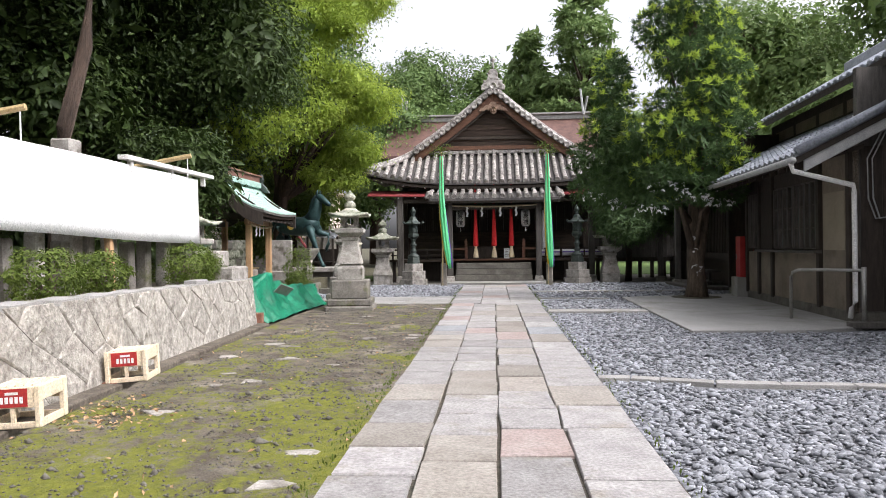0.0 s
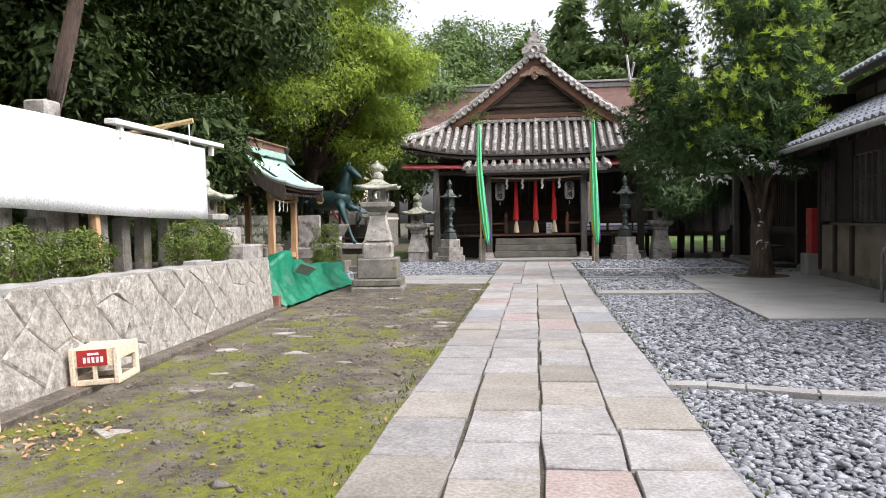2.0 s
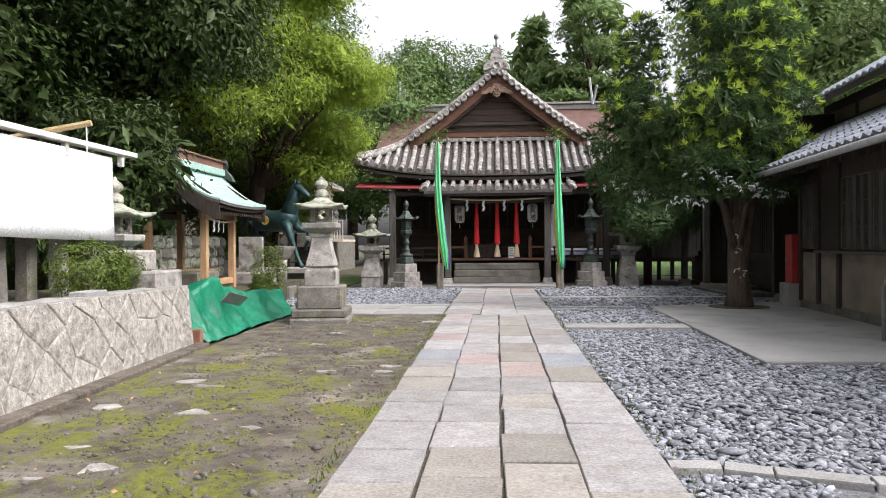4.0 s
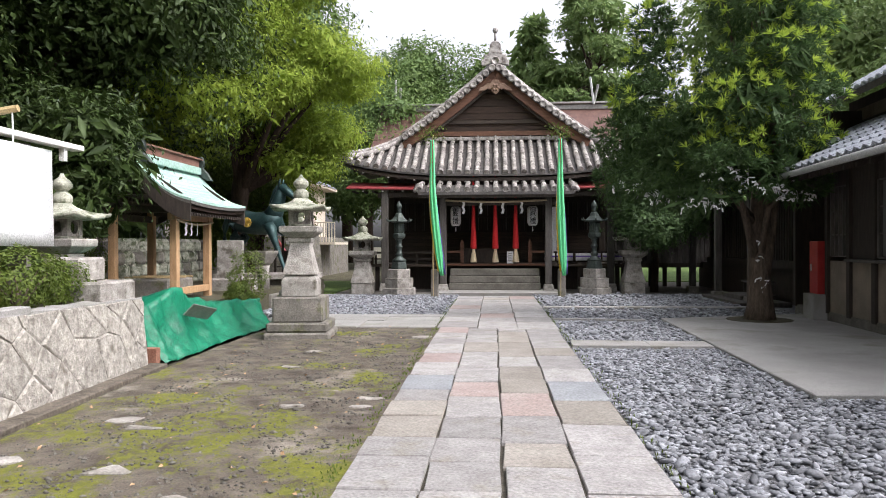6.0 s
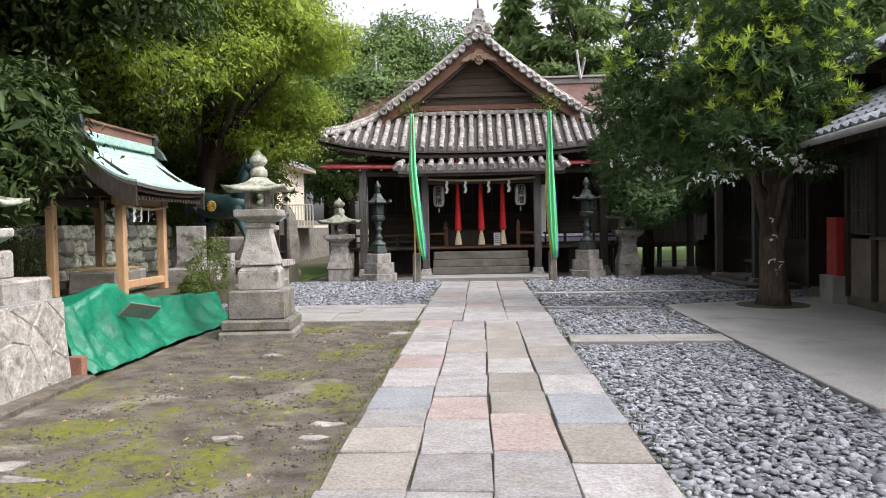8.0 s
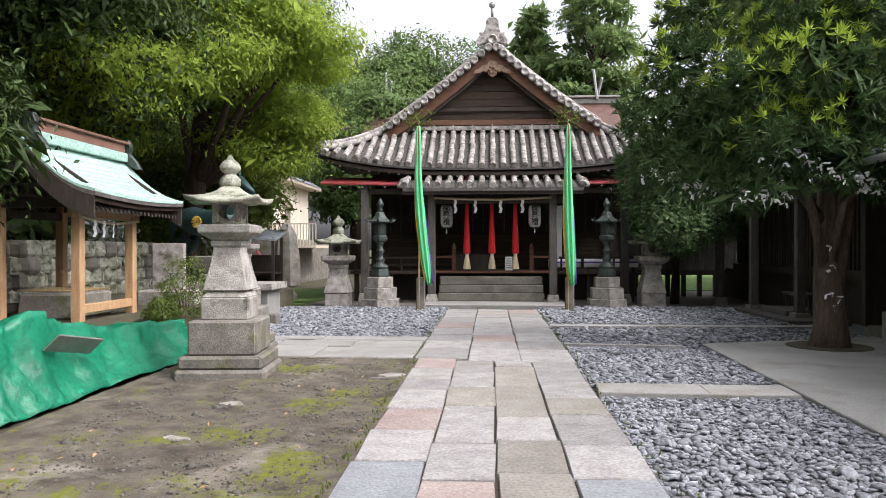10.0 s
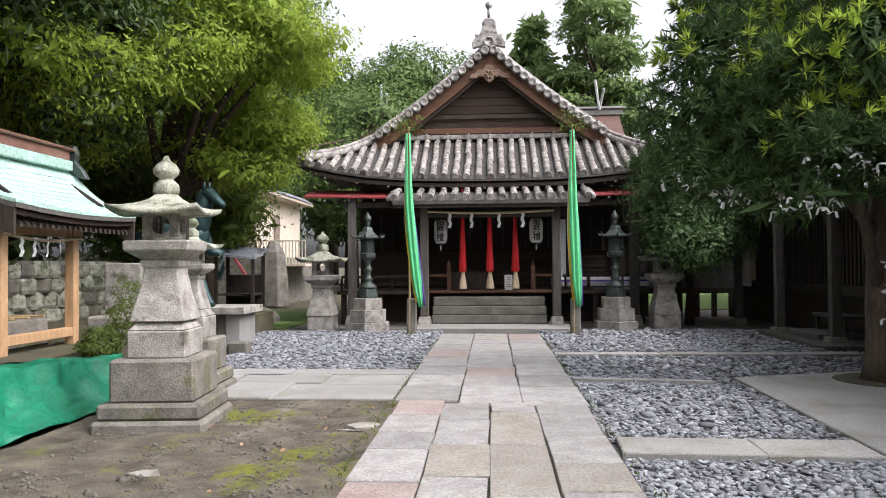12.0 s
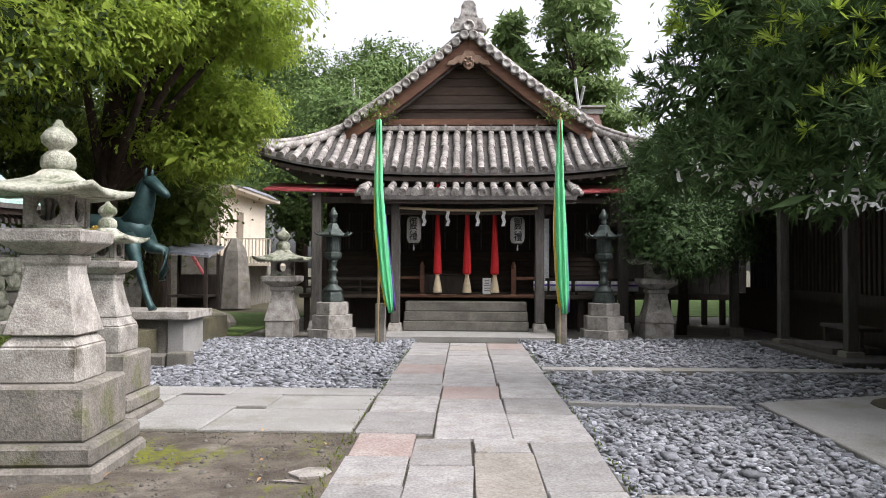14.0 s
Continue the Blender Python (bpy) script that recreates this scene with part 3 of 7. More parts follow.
def pebbles(name, boxes, label, seed, holes=()):
    """Loose flattened pebbles, denser and smaller near the path's beginning."""
    r = np.random.default_rng(seed)
    P, S = [], []
    for x0, x1, y0, y1, dens, size in boxes:
        n = int((x1 - x0) * (y1 - y0) * dens)
        p = np.stack([r.uniform(x0, x1, n), r.uniform(y0, y1, n)], 1)
        P.append(p)
        S.append(size * r.lognormal(0, 0.28, n))
    P, S = np.concatenate(P), np.concatenate(S)
    keep = np.ones(len(P), bool)
    for x0, x1, y0, y1 in holes:
        keep &= ~((P[:, 0] > x0) & (P[:, 0] < x1) & (P[:, 1] > y0) & (P[:, 1] < y1))
    # outside the apron
    edge = 2.76 + (P[:, 1] - 9.14) * 0.025
    keep &= ~((P[:, 1] > 9.12) & (P[:, 1] < 15.95 + 0.34 * (P[:, 0] - 2.93)) & (P[:, 0] > edge))
    P, S = P[keep], S[keep]
    n = len(P)
    t = (1 + 5 ** 0.5) / 2
    ico = np.array([(-1, t, 0), (1, t, 0), (-1, -t, 0), (1, -t, 0), (0, -1, t), (0, 1, t), (0, -1, -t), (0, 1, -t), (t, 0, -1), (t, 0, 1), (-t, 0, -1), (-t, 0, 1)]) / 1.902
    tri = np.array([(0, 11, 5), (0, 5, 1), (0, 1, 7), (0, 7, 10), (0, 10, 11), (1, 5, 9), (5, 11, 4), (11, 10, 2), (10, 7, 6), (7, 1, 8), (3, 9, 4), (3, 4, 2), (3, 2, 6), (3, 6, 8), (3, 8, 9), (4, 9, 5), (2, 4, 11), (6, 2, 10), (8, 6, 7), (9, 8, 1)])
    v = ico[None] * np.stack([S * r.uniform(0.8, 1.3, n), S * r.uniform(0.55, 0.9, n), S * r.uniform(0.24, 0.45, n)], 1)[:, None, :]
    v = v * (1 + r.normal(0, 0.07, (n, 12, 1)))
    a, tilt = r.uniform(0, 6.283, n), r.normal(0, 0.3, n)
    ct, st = np.cos(tilt)[:, None], np.sin(tilt)[:, None]
    x, z = v[:, :, 0] * ct - v[:, :, 2] * st, v[:, :, 0] * st + v[:, :, 2] * ct
    ca, sa = np.cos(a)[:, None], np.sin(a)[:, None]
    v = np.stack([x * ca - v[:, :, 1] * sa, x * sa + v[:, :, 1] * ca, z], 2)
    v += np.stack([P[:, 0], P[:, 1], -0.022 + S * r.uniform(0.0, 0.35, n)], 1)[:, None, :]
    f = (np.arange(n)[:, None, None] * 12 + tri[None]).reshape(-1, 3)
    ob = new(name, fast_mesh(name, v.reshape(-1, 3), f, PEBBLE, True))
    return tagged(ob, label, "gravel", kind="stuff")


KERBS = [(0.9, 1.7, 5.4, 5.56), (1.7, 5.4, 5.02, 5.26), (0.9, 2.82, 12.27, 12.8), (0.9, 5.6, 18.27, 18.55)]
pebbles("gravel", [(0.95, 4.2, 1.2, 6.0, 1050, 0.0255), (4.2, 9.0, 3.0, 9.2, 360, 0.034), (0.95, 4.2, 6.0, 10.0, 620, 0.030), (0.95, 3.3, 10.0, 13.2, 800, 0.027), (0.95, 3.3, 13.2, 16.5, 560, 0.033), (0.98, 5.8, 16.5, 23.0, 260, 0.043)], "loose rounded grey river pebbles beside the paved path", 11, KERBS)
pebbles("gravel", [(-4.9, -1.0, 16.65, 22.6, 260, 0.042)], "loose rounded grey pebbles before the hall", 12)

# ---- retaining wall, drain and terrace on the left ----


def edge_x(y):
    """The wall's foot runs at a slight angle to the path."""
    return -3.70 - 0.05 * (y - 4)


def top_z(y):
    return 0.83 - 0.0125 * (y - 4)


TER = Geo().add([(-40, -8, 0.75), (edge_x(-8) - 0.25, -8, 0.9), (edge_x(10.7) - 0.2, 10.7, 0.70), (-40, 10.7, 0.70), (-40, -8, -0.3), (edge_x(-8) - 0.25, -8, -0.3), (edge_x(10.7) - 0.2, 10.7, -0.3), (-40, 10.7, -0.3)], [(0, 1, 2, 3), (4, 5, 1, 0), (5, 6, 2, 1), (6, 7, 3, 2), (7, 4, 0, 3), (7, 6, 5, 4)])
solid("terrace", TER, SOIL, "earth terrace above the stone retaining wall", "ground", kind="structure")
flat("terrace_back", -40, -4.9, 10.72, 23.2, 0.40, SOIL, "lower earth terrace round the water pavilion", "ground", 0.8)
flat("drain_bed", -4.5, -3.0, -8, 12.2, -0.28, JOINT, "dark bed of a narrow open drain", "drain", 0.1)
DR = Geo().prism([(edge_x(-8) + 0.03, -8), (edge_x(-8) + 0.20, -8), (edge_x(10.8) + 0.20, 10.8), (edge_x(10.8) - 0.02, 10.8)], "z", -0.35, -0.01)
solid("drain_kerb", DR, DRAIN_CONC, "stained concrete footing between wall and drain", "kerb", kind="structure", bevel=0.012)
back = Geo().prism([(edge_x(-8) - 0.12, -8), (edge_x(10.68) - 0.12, 10.68), (edge_x(10.68) - 0.4, 10.68), (edge_x(-8) - 0.4, -8)], "z", -0.3, 0.68)
retaining = solid("wall_retaining", back, WALLSTONE, "pale stone retaining wall of fitted irregular blocks", "wall", kind="structure")


def clip(poly, k, lim, sign):
    """Cuts a polygon at one coordinate."""
    out = []
    for a, b in zip(poly, poly[1:] + poly[:1]):
        ia, ib = (a[k] - lim) * sign >= 0, (b[k] - lim) * sign >= 0
        if ia:
            out.append(a)
        if ia != ib:
            s = (lim - a[k]) / (b[k] - a[k])
            out.append((a[0] + (b[0] - a[0]) * s, a[1] + (b[1] - a[1]) * s))
    return out


wr = np.random.default_rng(21)
JIT = {}


def knot(i, j):
    if (i, j) not in JIT:
        JIT[i, j] = (i * 0.27 + j * 0.27 + float(wr.normal(0, 0.064)), i * 0.25 - j * 0.25 + float(wr.normal(0, 0.064)) + 0.03)
    return JIT[i, j]


def wall_stone(poly, batter):
    """A block with a rough, slightly bulging face on a battered wall; poly in (y, z)."""
    cy, cz = sum(p[0] for p in poly) / len(poly), sum(p[1] for p in poly) / len(poly)
    g = Geo()
    n = len(poly)
    ring = []
    for k, d in ((0.999, -0.06), (0.992, 0.006), (0.86, 0.016)):
        ring += [(edge_x(y) + d - batter * (z * k + cz * (1 - k)) + float(wr.normal(0, 0.003)), cy + (y - cy) * k, cz + (z - cz) * k) for y, z in poly]
    ring.append((edge_x(cy) + 0.018 + float(wr.normal(0, 0.003)) - batter * cz, cy, cz))
    fs = []
    for k in range(2):
        fs += [(k * n + i, k * n + (i + 1) % n, (k + 1) * n + (i + 1) % n, (k + 1) * n + i) for i in range(n)]
    fs += [(2 * n + i, 2 * n + (i + 1) % n, 3 * n) for i in range(n)]
    return g.add(ring, fs)


count = 0
for i in range(-30, 45):
    for j in range(-30, 45):
        poly = [knot(i, j), knot(i + 1, j), knot(i + 1, j + 1), knot(i, j + 1)]
        for k, lim, sg in ((0, 1.0, 1), (0, 10.70, -1), (1, -0.12, 1), (1, top_z((i + j + 1) * 0.27), -1)):
            if len(poly) > 2:
                poly = clip(poly, k, lim, sg)
        if len(poly) > 2:
            area = abs(sum(a[0] * b[1] - a[1] * b[0] for a, b in zip(poly, poly[1:] + poly[:1]))) / 2
            if area > 0.006:
                part("stone", wall_stone(poly, 0.10), WALLSTONE, retaining)
                count += 1
cap = Geo().sheet([[(edge_x(y) - 0.07 - d, y, top_z(y) + 0.012 + 0.008 * math.sin(9 * y + 20 * d)) for y in np.linspace(0, 10.72, 60)] for d in (0.0, 0.12, 0.3)], 0.05)
solid("wall_coping", cap, CONC, "thin rough mortar coping on the retaining wall", "coping", kind="structure")
# end face of the wall
part("end_block", Geo().box(-4.6, -4.10, 10.70, 10.76, -0.2, 0.72), WALLSTONE, retaining, bevel=0.015)

# flat stones, grit and dead leaves lying on the mossy ground
fs = np.random.default_rng(31)
for k in range(20):
    x, y = float(fs.uniform(-3.2, -1.05)), float(fs.uniform(1.5, 13.5))
    w = float(fs.uniform(0.06, 0.19))
    n = int(fs.integers(6, 9))
    ang = np.sort(fs.uniform(0, 6.283, n))
    rad = w * fs.uniform(0.6, 1.0, n)
    pts = [(float(r * math.cos(a)) * 1.3, float(r * math.sin(a)) * 0.8) for a, r in zip(ang, rad)]
    g = Geo().add([(a, b, -0.02) for a, b in pts] + [(a, b, 0.006) for a, b in pts] + [(a * 0.85, b * 0.85, 0.012) for a, b in pts], [(i, (i + 1) % n, n + (i + 1) % n, n + i) for i in range(n)] + [(n + i, n + (i + 1) % n, 2 * n + (i + 1) % n, 2 * n + i) for i in range(n)] + [tuple(range(2 * n, 3 * n))])
    solid("flat_stone", g, STONE, "small flat grey stone sunk in the mossy ground", "stone", "flat stones in the moss", m=pose(x, y, 0))
gn = 13000
gp = np.stack([fs.uniform(-3.3, -0.94, gn), 1.0 + 13.6 * fs.random(gn), np.full(gn, 0.001)], 1)
gs = fs.lognormal(-4.75, 0.5, gn)[:, None, None]
octa = np.array([(1, 0, 0), (0, 1, 0), (-1, 0, 0), (0, -1, 0), (0, 0, 0.7), (0, 0, -0.5)])
gv = gp[:, None, :] + octa[None] * gs * (1 + fs.normal(0, 0.25, (gn, 6, 1)))
gf = (np.arange(gn)[:, None, None] * 6 + np.array([(0, 1, 4), (1, 2, 4), (2, 3, 4), (3, 0, 4), (1, 0, 5), (2, 1, 5), (3, 2, 5), (0, 3, 5)])[None]).reshape(-1, 3)
tagged(new("grit", fast_mesh("grit", gv.reshape(-1, 3), gf, CONC_OLD)), "loose grit and crumbs of earth on the moss", "grit", kind="stuff")
ln = 240
lp = np.stack([np.concatenate([fs.uniform(-3.5, -0.94, 140), fs.normal(-2.9, 0.25, 100)]), np.concatenate([fs.uniform(1, 14.5, 140), fs.normal(3.9, 0.3, 100)]), np.full(ln, 0.012)], 1)
tagged(new("fallen_leaves", leaves("fallen_leaves", lp, np.tile((0.0, 0.0, 1.0), (ln, 1)), 0.045, 0.025, WOOD_NEW, fs, 0.0)), "dry brown fallen leaves on the ground", "leaves", kind="stuff")
# tufts of moss and weed along the path's edge
tn = 1500
tx = np.where(fs.random(tn) < 0.7, -0.95 - np.abs(fs.normal(0, 0.05, tn)), 0.96 + np.abs(fs.normal(0, 0.05, tn)))
tp = np.stack([tx, fs.uniform(1, 21, tn), np.full(tn, 0.0)], 1)
tagged(new("weeds", leaves("weeds", tp, fs.normal(0, 1, (tn, 3)) * np.array((1, 1, 0.1)), 0.035, 0.012, LEAF_MID, fs, -2.5)), "tiny weeds along the edges of the path", "weeds", kind="stuff")

# ---- the worship hall ----
hall = thing("worship_hall", pose(0, 0, 0), "old wooden shrine hall with a weathered silver tile gable roof", "shrine")
EAVE_Y, EAVE_Z, RIDGE_Z = 24.15, 3.46, 7.02


def lift(x):
    """How far the eave line rises towards its corners."""
    return 0.46 * (abs(x) / 4.6) ** 3


def front_z(x, s):
    """Height of the front roof slope: s from 0 at the eave to 1 at the gable's foot."""
    return EAVE_Z + lift(x) * (1 - s) + (4.72 - EAVE_Z) * (0.86 * s + 0.14 * s * s)


def front_y(s):
    return EAVE_Y + 2.05 * s


FRONT_W = 4.62


def half_w(s):
    return FRONT_W - 1.7 * s


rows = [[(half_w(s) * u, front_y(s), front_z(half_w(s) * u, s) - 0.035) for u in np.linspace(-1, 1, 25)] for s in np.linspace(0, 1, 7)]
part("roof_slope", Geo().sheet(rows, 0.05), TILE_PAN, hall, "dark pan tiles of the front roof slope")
PITCH = 0.272
cols_x = [k * PITCH for k in range(-16, 17)]


def half_tube(r0, r1, l, cap):
    """One rounded cover tile lying along y, slightly conical; with a round disc at its lower end if it is an eave tile."""
    g = Geo()
    n = 8
    vs = []
    for y, r in ((0, r0), (0.03, r0), (0.035, r0 * 0.93), (l, r1)):
        for i in range(n + 1):
            a = math.pi * (i / n) * 1.16 - 0.08 * math.pi
            vs.append((r * math.cos(a), y, r * math.sin(a)))
    fs = [(k * (n + 1) + i, k * (n + 1) + i + 1, (k + 1) * (n + 1) + i + 1, (k + 1) * (n + 1) + i) for k in range(3) for i in range(n)]
    g.add(vs, fs)
    if cap:
        c = Geo().stack([(0.085, 0.0), (0.09, 0.015), (0.09, 0.035), (0.066, 0.04), (0.06, 0.032)], 14)
        g.add([(x, 0.02 - z, y + 0.005) for x, y, z in c.v], c.f)
    return g


COVER = half_tube(0.082, 0.075, 0.37, False).mesh("cover_tile", TILE, smooth=True)
COVER_END = half_tube(0.082, 0.075, 0.37, True).mesh("cover_tile", TILE)


def cover_row(x0, s_end, fy, fz, n):
    """A row of cover tiles up the slope, the lowest with a round end."""
    for k in range(n):
        s = k / n * 1.0
        if s > s_end:
            break
        a, b = Vector((x0, fy(s), fz(x0, s) + 0.02)), Vector((x0, fy(s + 1 / n), fz(x0, s + 1 / n) + 0.02))
        d = (b - a).normalized()
        part("cover_tile", COVER_END if k == 0 else COVER, TILE, hall, at=pose(a.x + float(rng.normal(0, 0.006)), a.y, a.z, math.degrees(math.asin(d.z)), float(rng.normal(0, 1.5)), float(rng.normal(0, 0.8))))


for x in cols_x:
    s_end = min(1.0, max(0.05, (FRONT_W - abs(x)) / 1.7 - 0.04))
    if abs(x) < FRONT_W - 0.05:
        cover_row(x, s_end, front_y, front_z, 7)
# pan tile courses as thin raised lips
g = Geo()
for k in range(1, 11):
    s = k / 11
    w = half_w(s)
    for x0, x1 in zip(cols_x, cols_x[1:]):
        if abs(x0) < w and abs(x1) < w:
            za, zb = front_z(x0, s), front_z(x1, s)
            zm = (za + zb) / 2 - 0.035
            y = front_y(s)
            g.add([(x0, y, za), (x0 + PITCH / 2, y, zm), (x1, y, zb), (x0, y + 0.17, za + 0.07), (x0 + PITCH / 2, y + 0.17, zm + 0.06), (x1, y + 0.17, zb + 0.07), (x0, y, za - 0.03), (x0 + PITCH / 2, y, zm - 0.03), (x1, y, zb - 0.03)], [(0, 1, 4, 3), (1, 2, 5, 4), (6, 7, 1, 0), (7, 8, 2, 1)])
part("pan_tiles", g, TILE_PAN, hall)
# hip ridges running down to the upturned corners
for sx in (-1, 1):
    g = Geo()
    pts = []
    for k in range(9):
        s = 0.98 - k / 8 * 1.0
        x = sx * (half_w(max(s, 0)) - 0.02)
        pts.append((x, front_y(s) - 0.02, front_z(x, max(s, 0)) + 0.09))
    g.tube(pts, [0.10] * 8 + [0.09], 8)
    g.tube([(p[0], p[1], p[2] + 0.11) for p in pts], [0.055] * 9, 8)
    x, y, z = pts[-1]
    g.tube([(x, y, z + 0.05), (x + sx * 0.10, y - 0.09, z + 0.16), (x + sx * 0.14, y - 0.14, z + 0.38)], [0.10, 0.07, 0.012], 8)
    part("hip_ridge", g, TILE, hall, "pale hip ridge with an upturned end tile", smooth=True)
    # side slope behind
    rows = [[(sx * (half_w(s) + 0.0), front_y(s) + t * 5.5, front_z(FRONT_W, s) - 0.03) for t in (0, 0.5, 1)] for s in np.linspace(0, 1, 5)]
    part("roof_slope", Geo().sheet(rows, 0.10), TILE_PAN, hall)

# main gable roof, ridge running back
G_Y0, G_Y1 = 25.75, 31.5
GFOOT_X, GFOOT_Z = 2.95, 4.75


def gable_z(u):
    """Height of the main roof's upper face: u from 0 at the ridge to 1 at the foot."""
    return RIDGE_Z - (RIDGE_Z - GFOOT_Z) * (1.18 * u - 0.18 * u * u)


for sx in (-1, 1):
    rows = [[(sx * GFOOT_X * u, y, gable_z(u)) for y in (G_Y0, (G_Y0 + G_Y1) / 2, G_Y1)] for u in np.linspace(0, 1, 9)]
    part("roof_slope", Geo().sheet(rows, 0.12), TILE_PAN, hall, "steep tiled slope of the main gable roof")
    # verge: stacked cover tiles with round ends facing forward
    for row, (dy, dz, r) in enumerate(((0.03, 0.05, 0.075), (0.22, 0.14, 0.085), (0.46, 0.16, 0.10))):
        g = Geo()
        g.tube([(sx * GFOOT_X * u, G_Y0 + dy, gable_z(u) + dz) for u in np.linspace(0.02, 1, 12)], [r] * 12, 8)
        part("verge_tiles", g, TILE, hall, "rounded tile row along the gable edge", smooth=True)
    for k in range(15):
        u = (k + 0.55) / 15
        g = Geo().stack([(0.09, -0.30), (0.095, 0.02), (0.112, 0.04), (0.112, 0.09), (0.082, 0.105), (0.065, 0.09)], 12)
        g.v = [(sx * GFOOT_X * u + vx, G_Y0 - 0.04 - vz, gable_z(u) - 0.02 + vy) for vx, vy, vz in g.v]
        part("verge_end_tile", g, TILE, hall, smooth=True)
    # barge board
    n = 12
    up = [(sx * GFOOT_X * u, gable_z(u) - 0.10) for u in np.linspace(0, 1.0, n)]
    lo = [(sx * GFOOT_X * u, gable_z(u) - 0.10 - (0.36 - 0.05 * u)) for u in np.linspace(1.0, 0.0, n)]
    part("barge_board", Geo().prism(up + lo, "y", G_Y0 + 0.06, G_Y0 + 0.14), WOOD_RED, hall, "red-brown wooden barge board", bevel=0.008)
    part("barge_trim", Geo().prism([(x, z) for x, z in lo] + [(x, z - 0.09) for x, z in reversed(lo)], "y", G_Y0 + 0.14, G_Y0 + 0.20), WOOD_OLD, hall)
# ridge, demon tile and finial
g = Geo().box(-0.17, 0.17, G_Y0 + 0.1, G_Y1, RIDGE_Z - 0.05, RIDGE_Z + 0.32, 0.7)
g.tube([(0, G_Y0 + 0.05, RIDGE_Z + 0.34), (0, G_Y1, RIDGE_Z + 0.34)], 0.09, 8)
part("ridge", g, TILE, hall, bevel=0.02)
g = Geo().prism([(-0.42, -0.05), (-0.44, 0.1), (-0.34, 0.22), (-0.36, 0.32), (-0.24, 0.30), (-0.19, 0.42), (-0.17, 0.62), (-0.10, 0.72), (0.10, 0.72), (0.17, 0.62), (0.19, 0.42), (0.24, 0.30), (0.36, 0.32), (0.34, 0.22), (0.44, 0.1), (0.42, -0.05), (0.12, 0.02), (-0.12, 0.02)], "y", -0.07, 0.07)
g.v = [(x, y + G_Y0, z + RIDGE_Z) for x, y, z in g.v]
oni = part("ridge_end_tile", g, TILE, hall, "carved ornamental ridge-end tile", bevel=0.02)
g = Geo().stack([(0.13, 0), (0.14, 0.06), (0.10, 0.09), (0.12, 0.07)], 14)
g.v = [(x, G_Y0 - 0.06 - z, RIDGE_Z + 0.10 + y) for x, y, z in g.v]
part("crest", g, TILE, oni, smooth=True)
g = Geo().tube([(0, G_Y0, RIDGE_Z + 0.7), (0, G_Y0 - 0.01, RIDGE_Z + 1.02)], 0.035, 8)
g.stack([(0.03, -0.05), (0.085, 0.0), (0.085, 0.06), (0.03, 0.11)], 12, cx=0, cy=0)
for i in range(len(g.v) - 48, len(g.v)):
    x, y, z = g.v[i]
    g.v[i] = (x, G_Y0 - 0.02 + z - 0.03, RIDGE_Z + 1.06 + y)
part("finial", g, TILE, oni, smooth=True)

# gable wall: horizontal boards, beam, pendant
GW_Y = 26.15
tri_z = 4.62
for k in range(8):
    z0, z1 = tri_z + 0.33 + k * 0.21, tri_z + 0.33 + (k + 1) * 0.21 - 0.012
    u0 = next((u for u in np.linspace(1, 0, 200) if gable_z(u) - 0.42 > z0), 0)
    u1 = next((u for u in np.linspace(1, 0, 200) if gable_z(u) - 0.42 > z1), 0)
    w0, w1 = GFOOT_X * u0, GFOOT_X * u1
    if w0 > 0.1:
        w1 = max(w1, 0.02)
        part("gable_board", Geo().prism([(-w0, z0), (w0, z0), (w1, z1), (-w1, z1)], "y", GW_Y + 0.01 * (k % 2), GW_Y + 0.06), WOOD_GABLE, hall)
part("gable_wall", Geo().prism([(-2.6, tri_z), (2.6, tri_z), (0, RIDGE_Z - 0.25)], "y", GW_Y + 0.08, GW_Y + 0.14), WOOD_OLD, hall)
part("gable_beam", Geo().box(-2.35, 2.35, GW_Y - 0.10, GW_Y + 0.04, 4.83, 4.98), WOOD_RED, hall, "red-brown tie beam", bevel=0.01)
part("gable_beam", Geo().box(-1.7, 1.7, GW_Y - 0.06, GW_Y + 0.04, 5.22, 5.34), WOOD_H, hall, bevel=0.01)
part("gable_sill", Geo().box(-2.55, 2.55, GW_Y - 0.16, GW_Y + 0.04, 4.68, 4.80), TILE, hall, "row of flat tiles under the gable", bevel=0.015)
for k in range(9):
    x = -2.2 + 0.55 * k
    part("sill_clip", Geo().box(x - 0.025, x + 0.025, GW_Y - 0.18, GW_Y + 0.0, 4.665, 4.83), TILE, hall)
# carved pendant
pend = [(-0.10, 0.10), (-0.16, 0.0), (-0.30, -0.02), (-0.42, -0.12), (-0.52, -0.14), (-0.58, -0.26), (-0.46, -0.24), (-0.36, -0.24), (-0.28, -0.18), (-0.20, -0.22), (-0.14, -0.18), (-0.13, -0.27), (0, -0.36), (0.13, -0.27), (0.14, -0.18), (0.20, -0.22), (0.28, -0.18), (0.36, -0.24), (0.46, -0.24), (0.58, -0.26), (0.52, -0.14), (0.42, -0.12), (0.30, -0.02), (0.16, 0.0), (0.10, 0.10)]
g = Geo().prism([(x * 0.92, z + RIDGE_Z - 0.57) for x, z in pend], "y", G_Y0 - 0.01, G_Y0 + 0.055)
pendant = part("pendant", g, CARVED, hall, "carved brown wooden pendant under the gable peak", bevel=0.012)
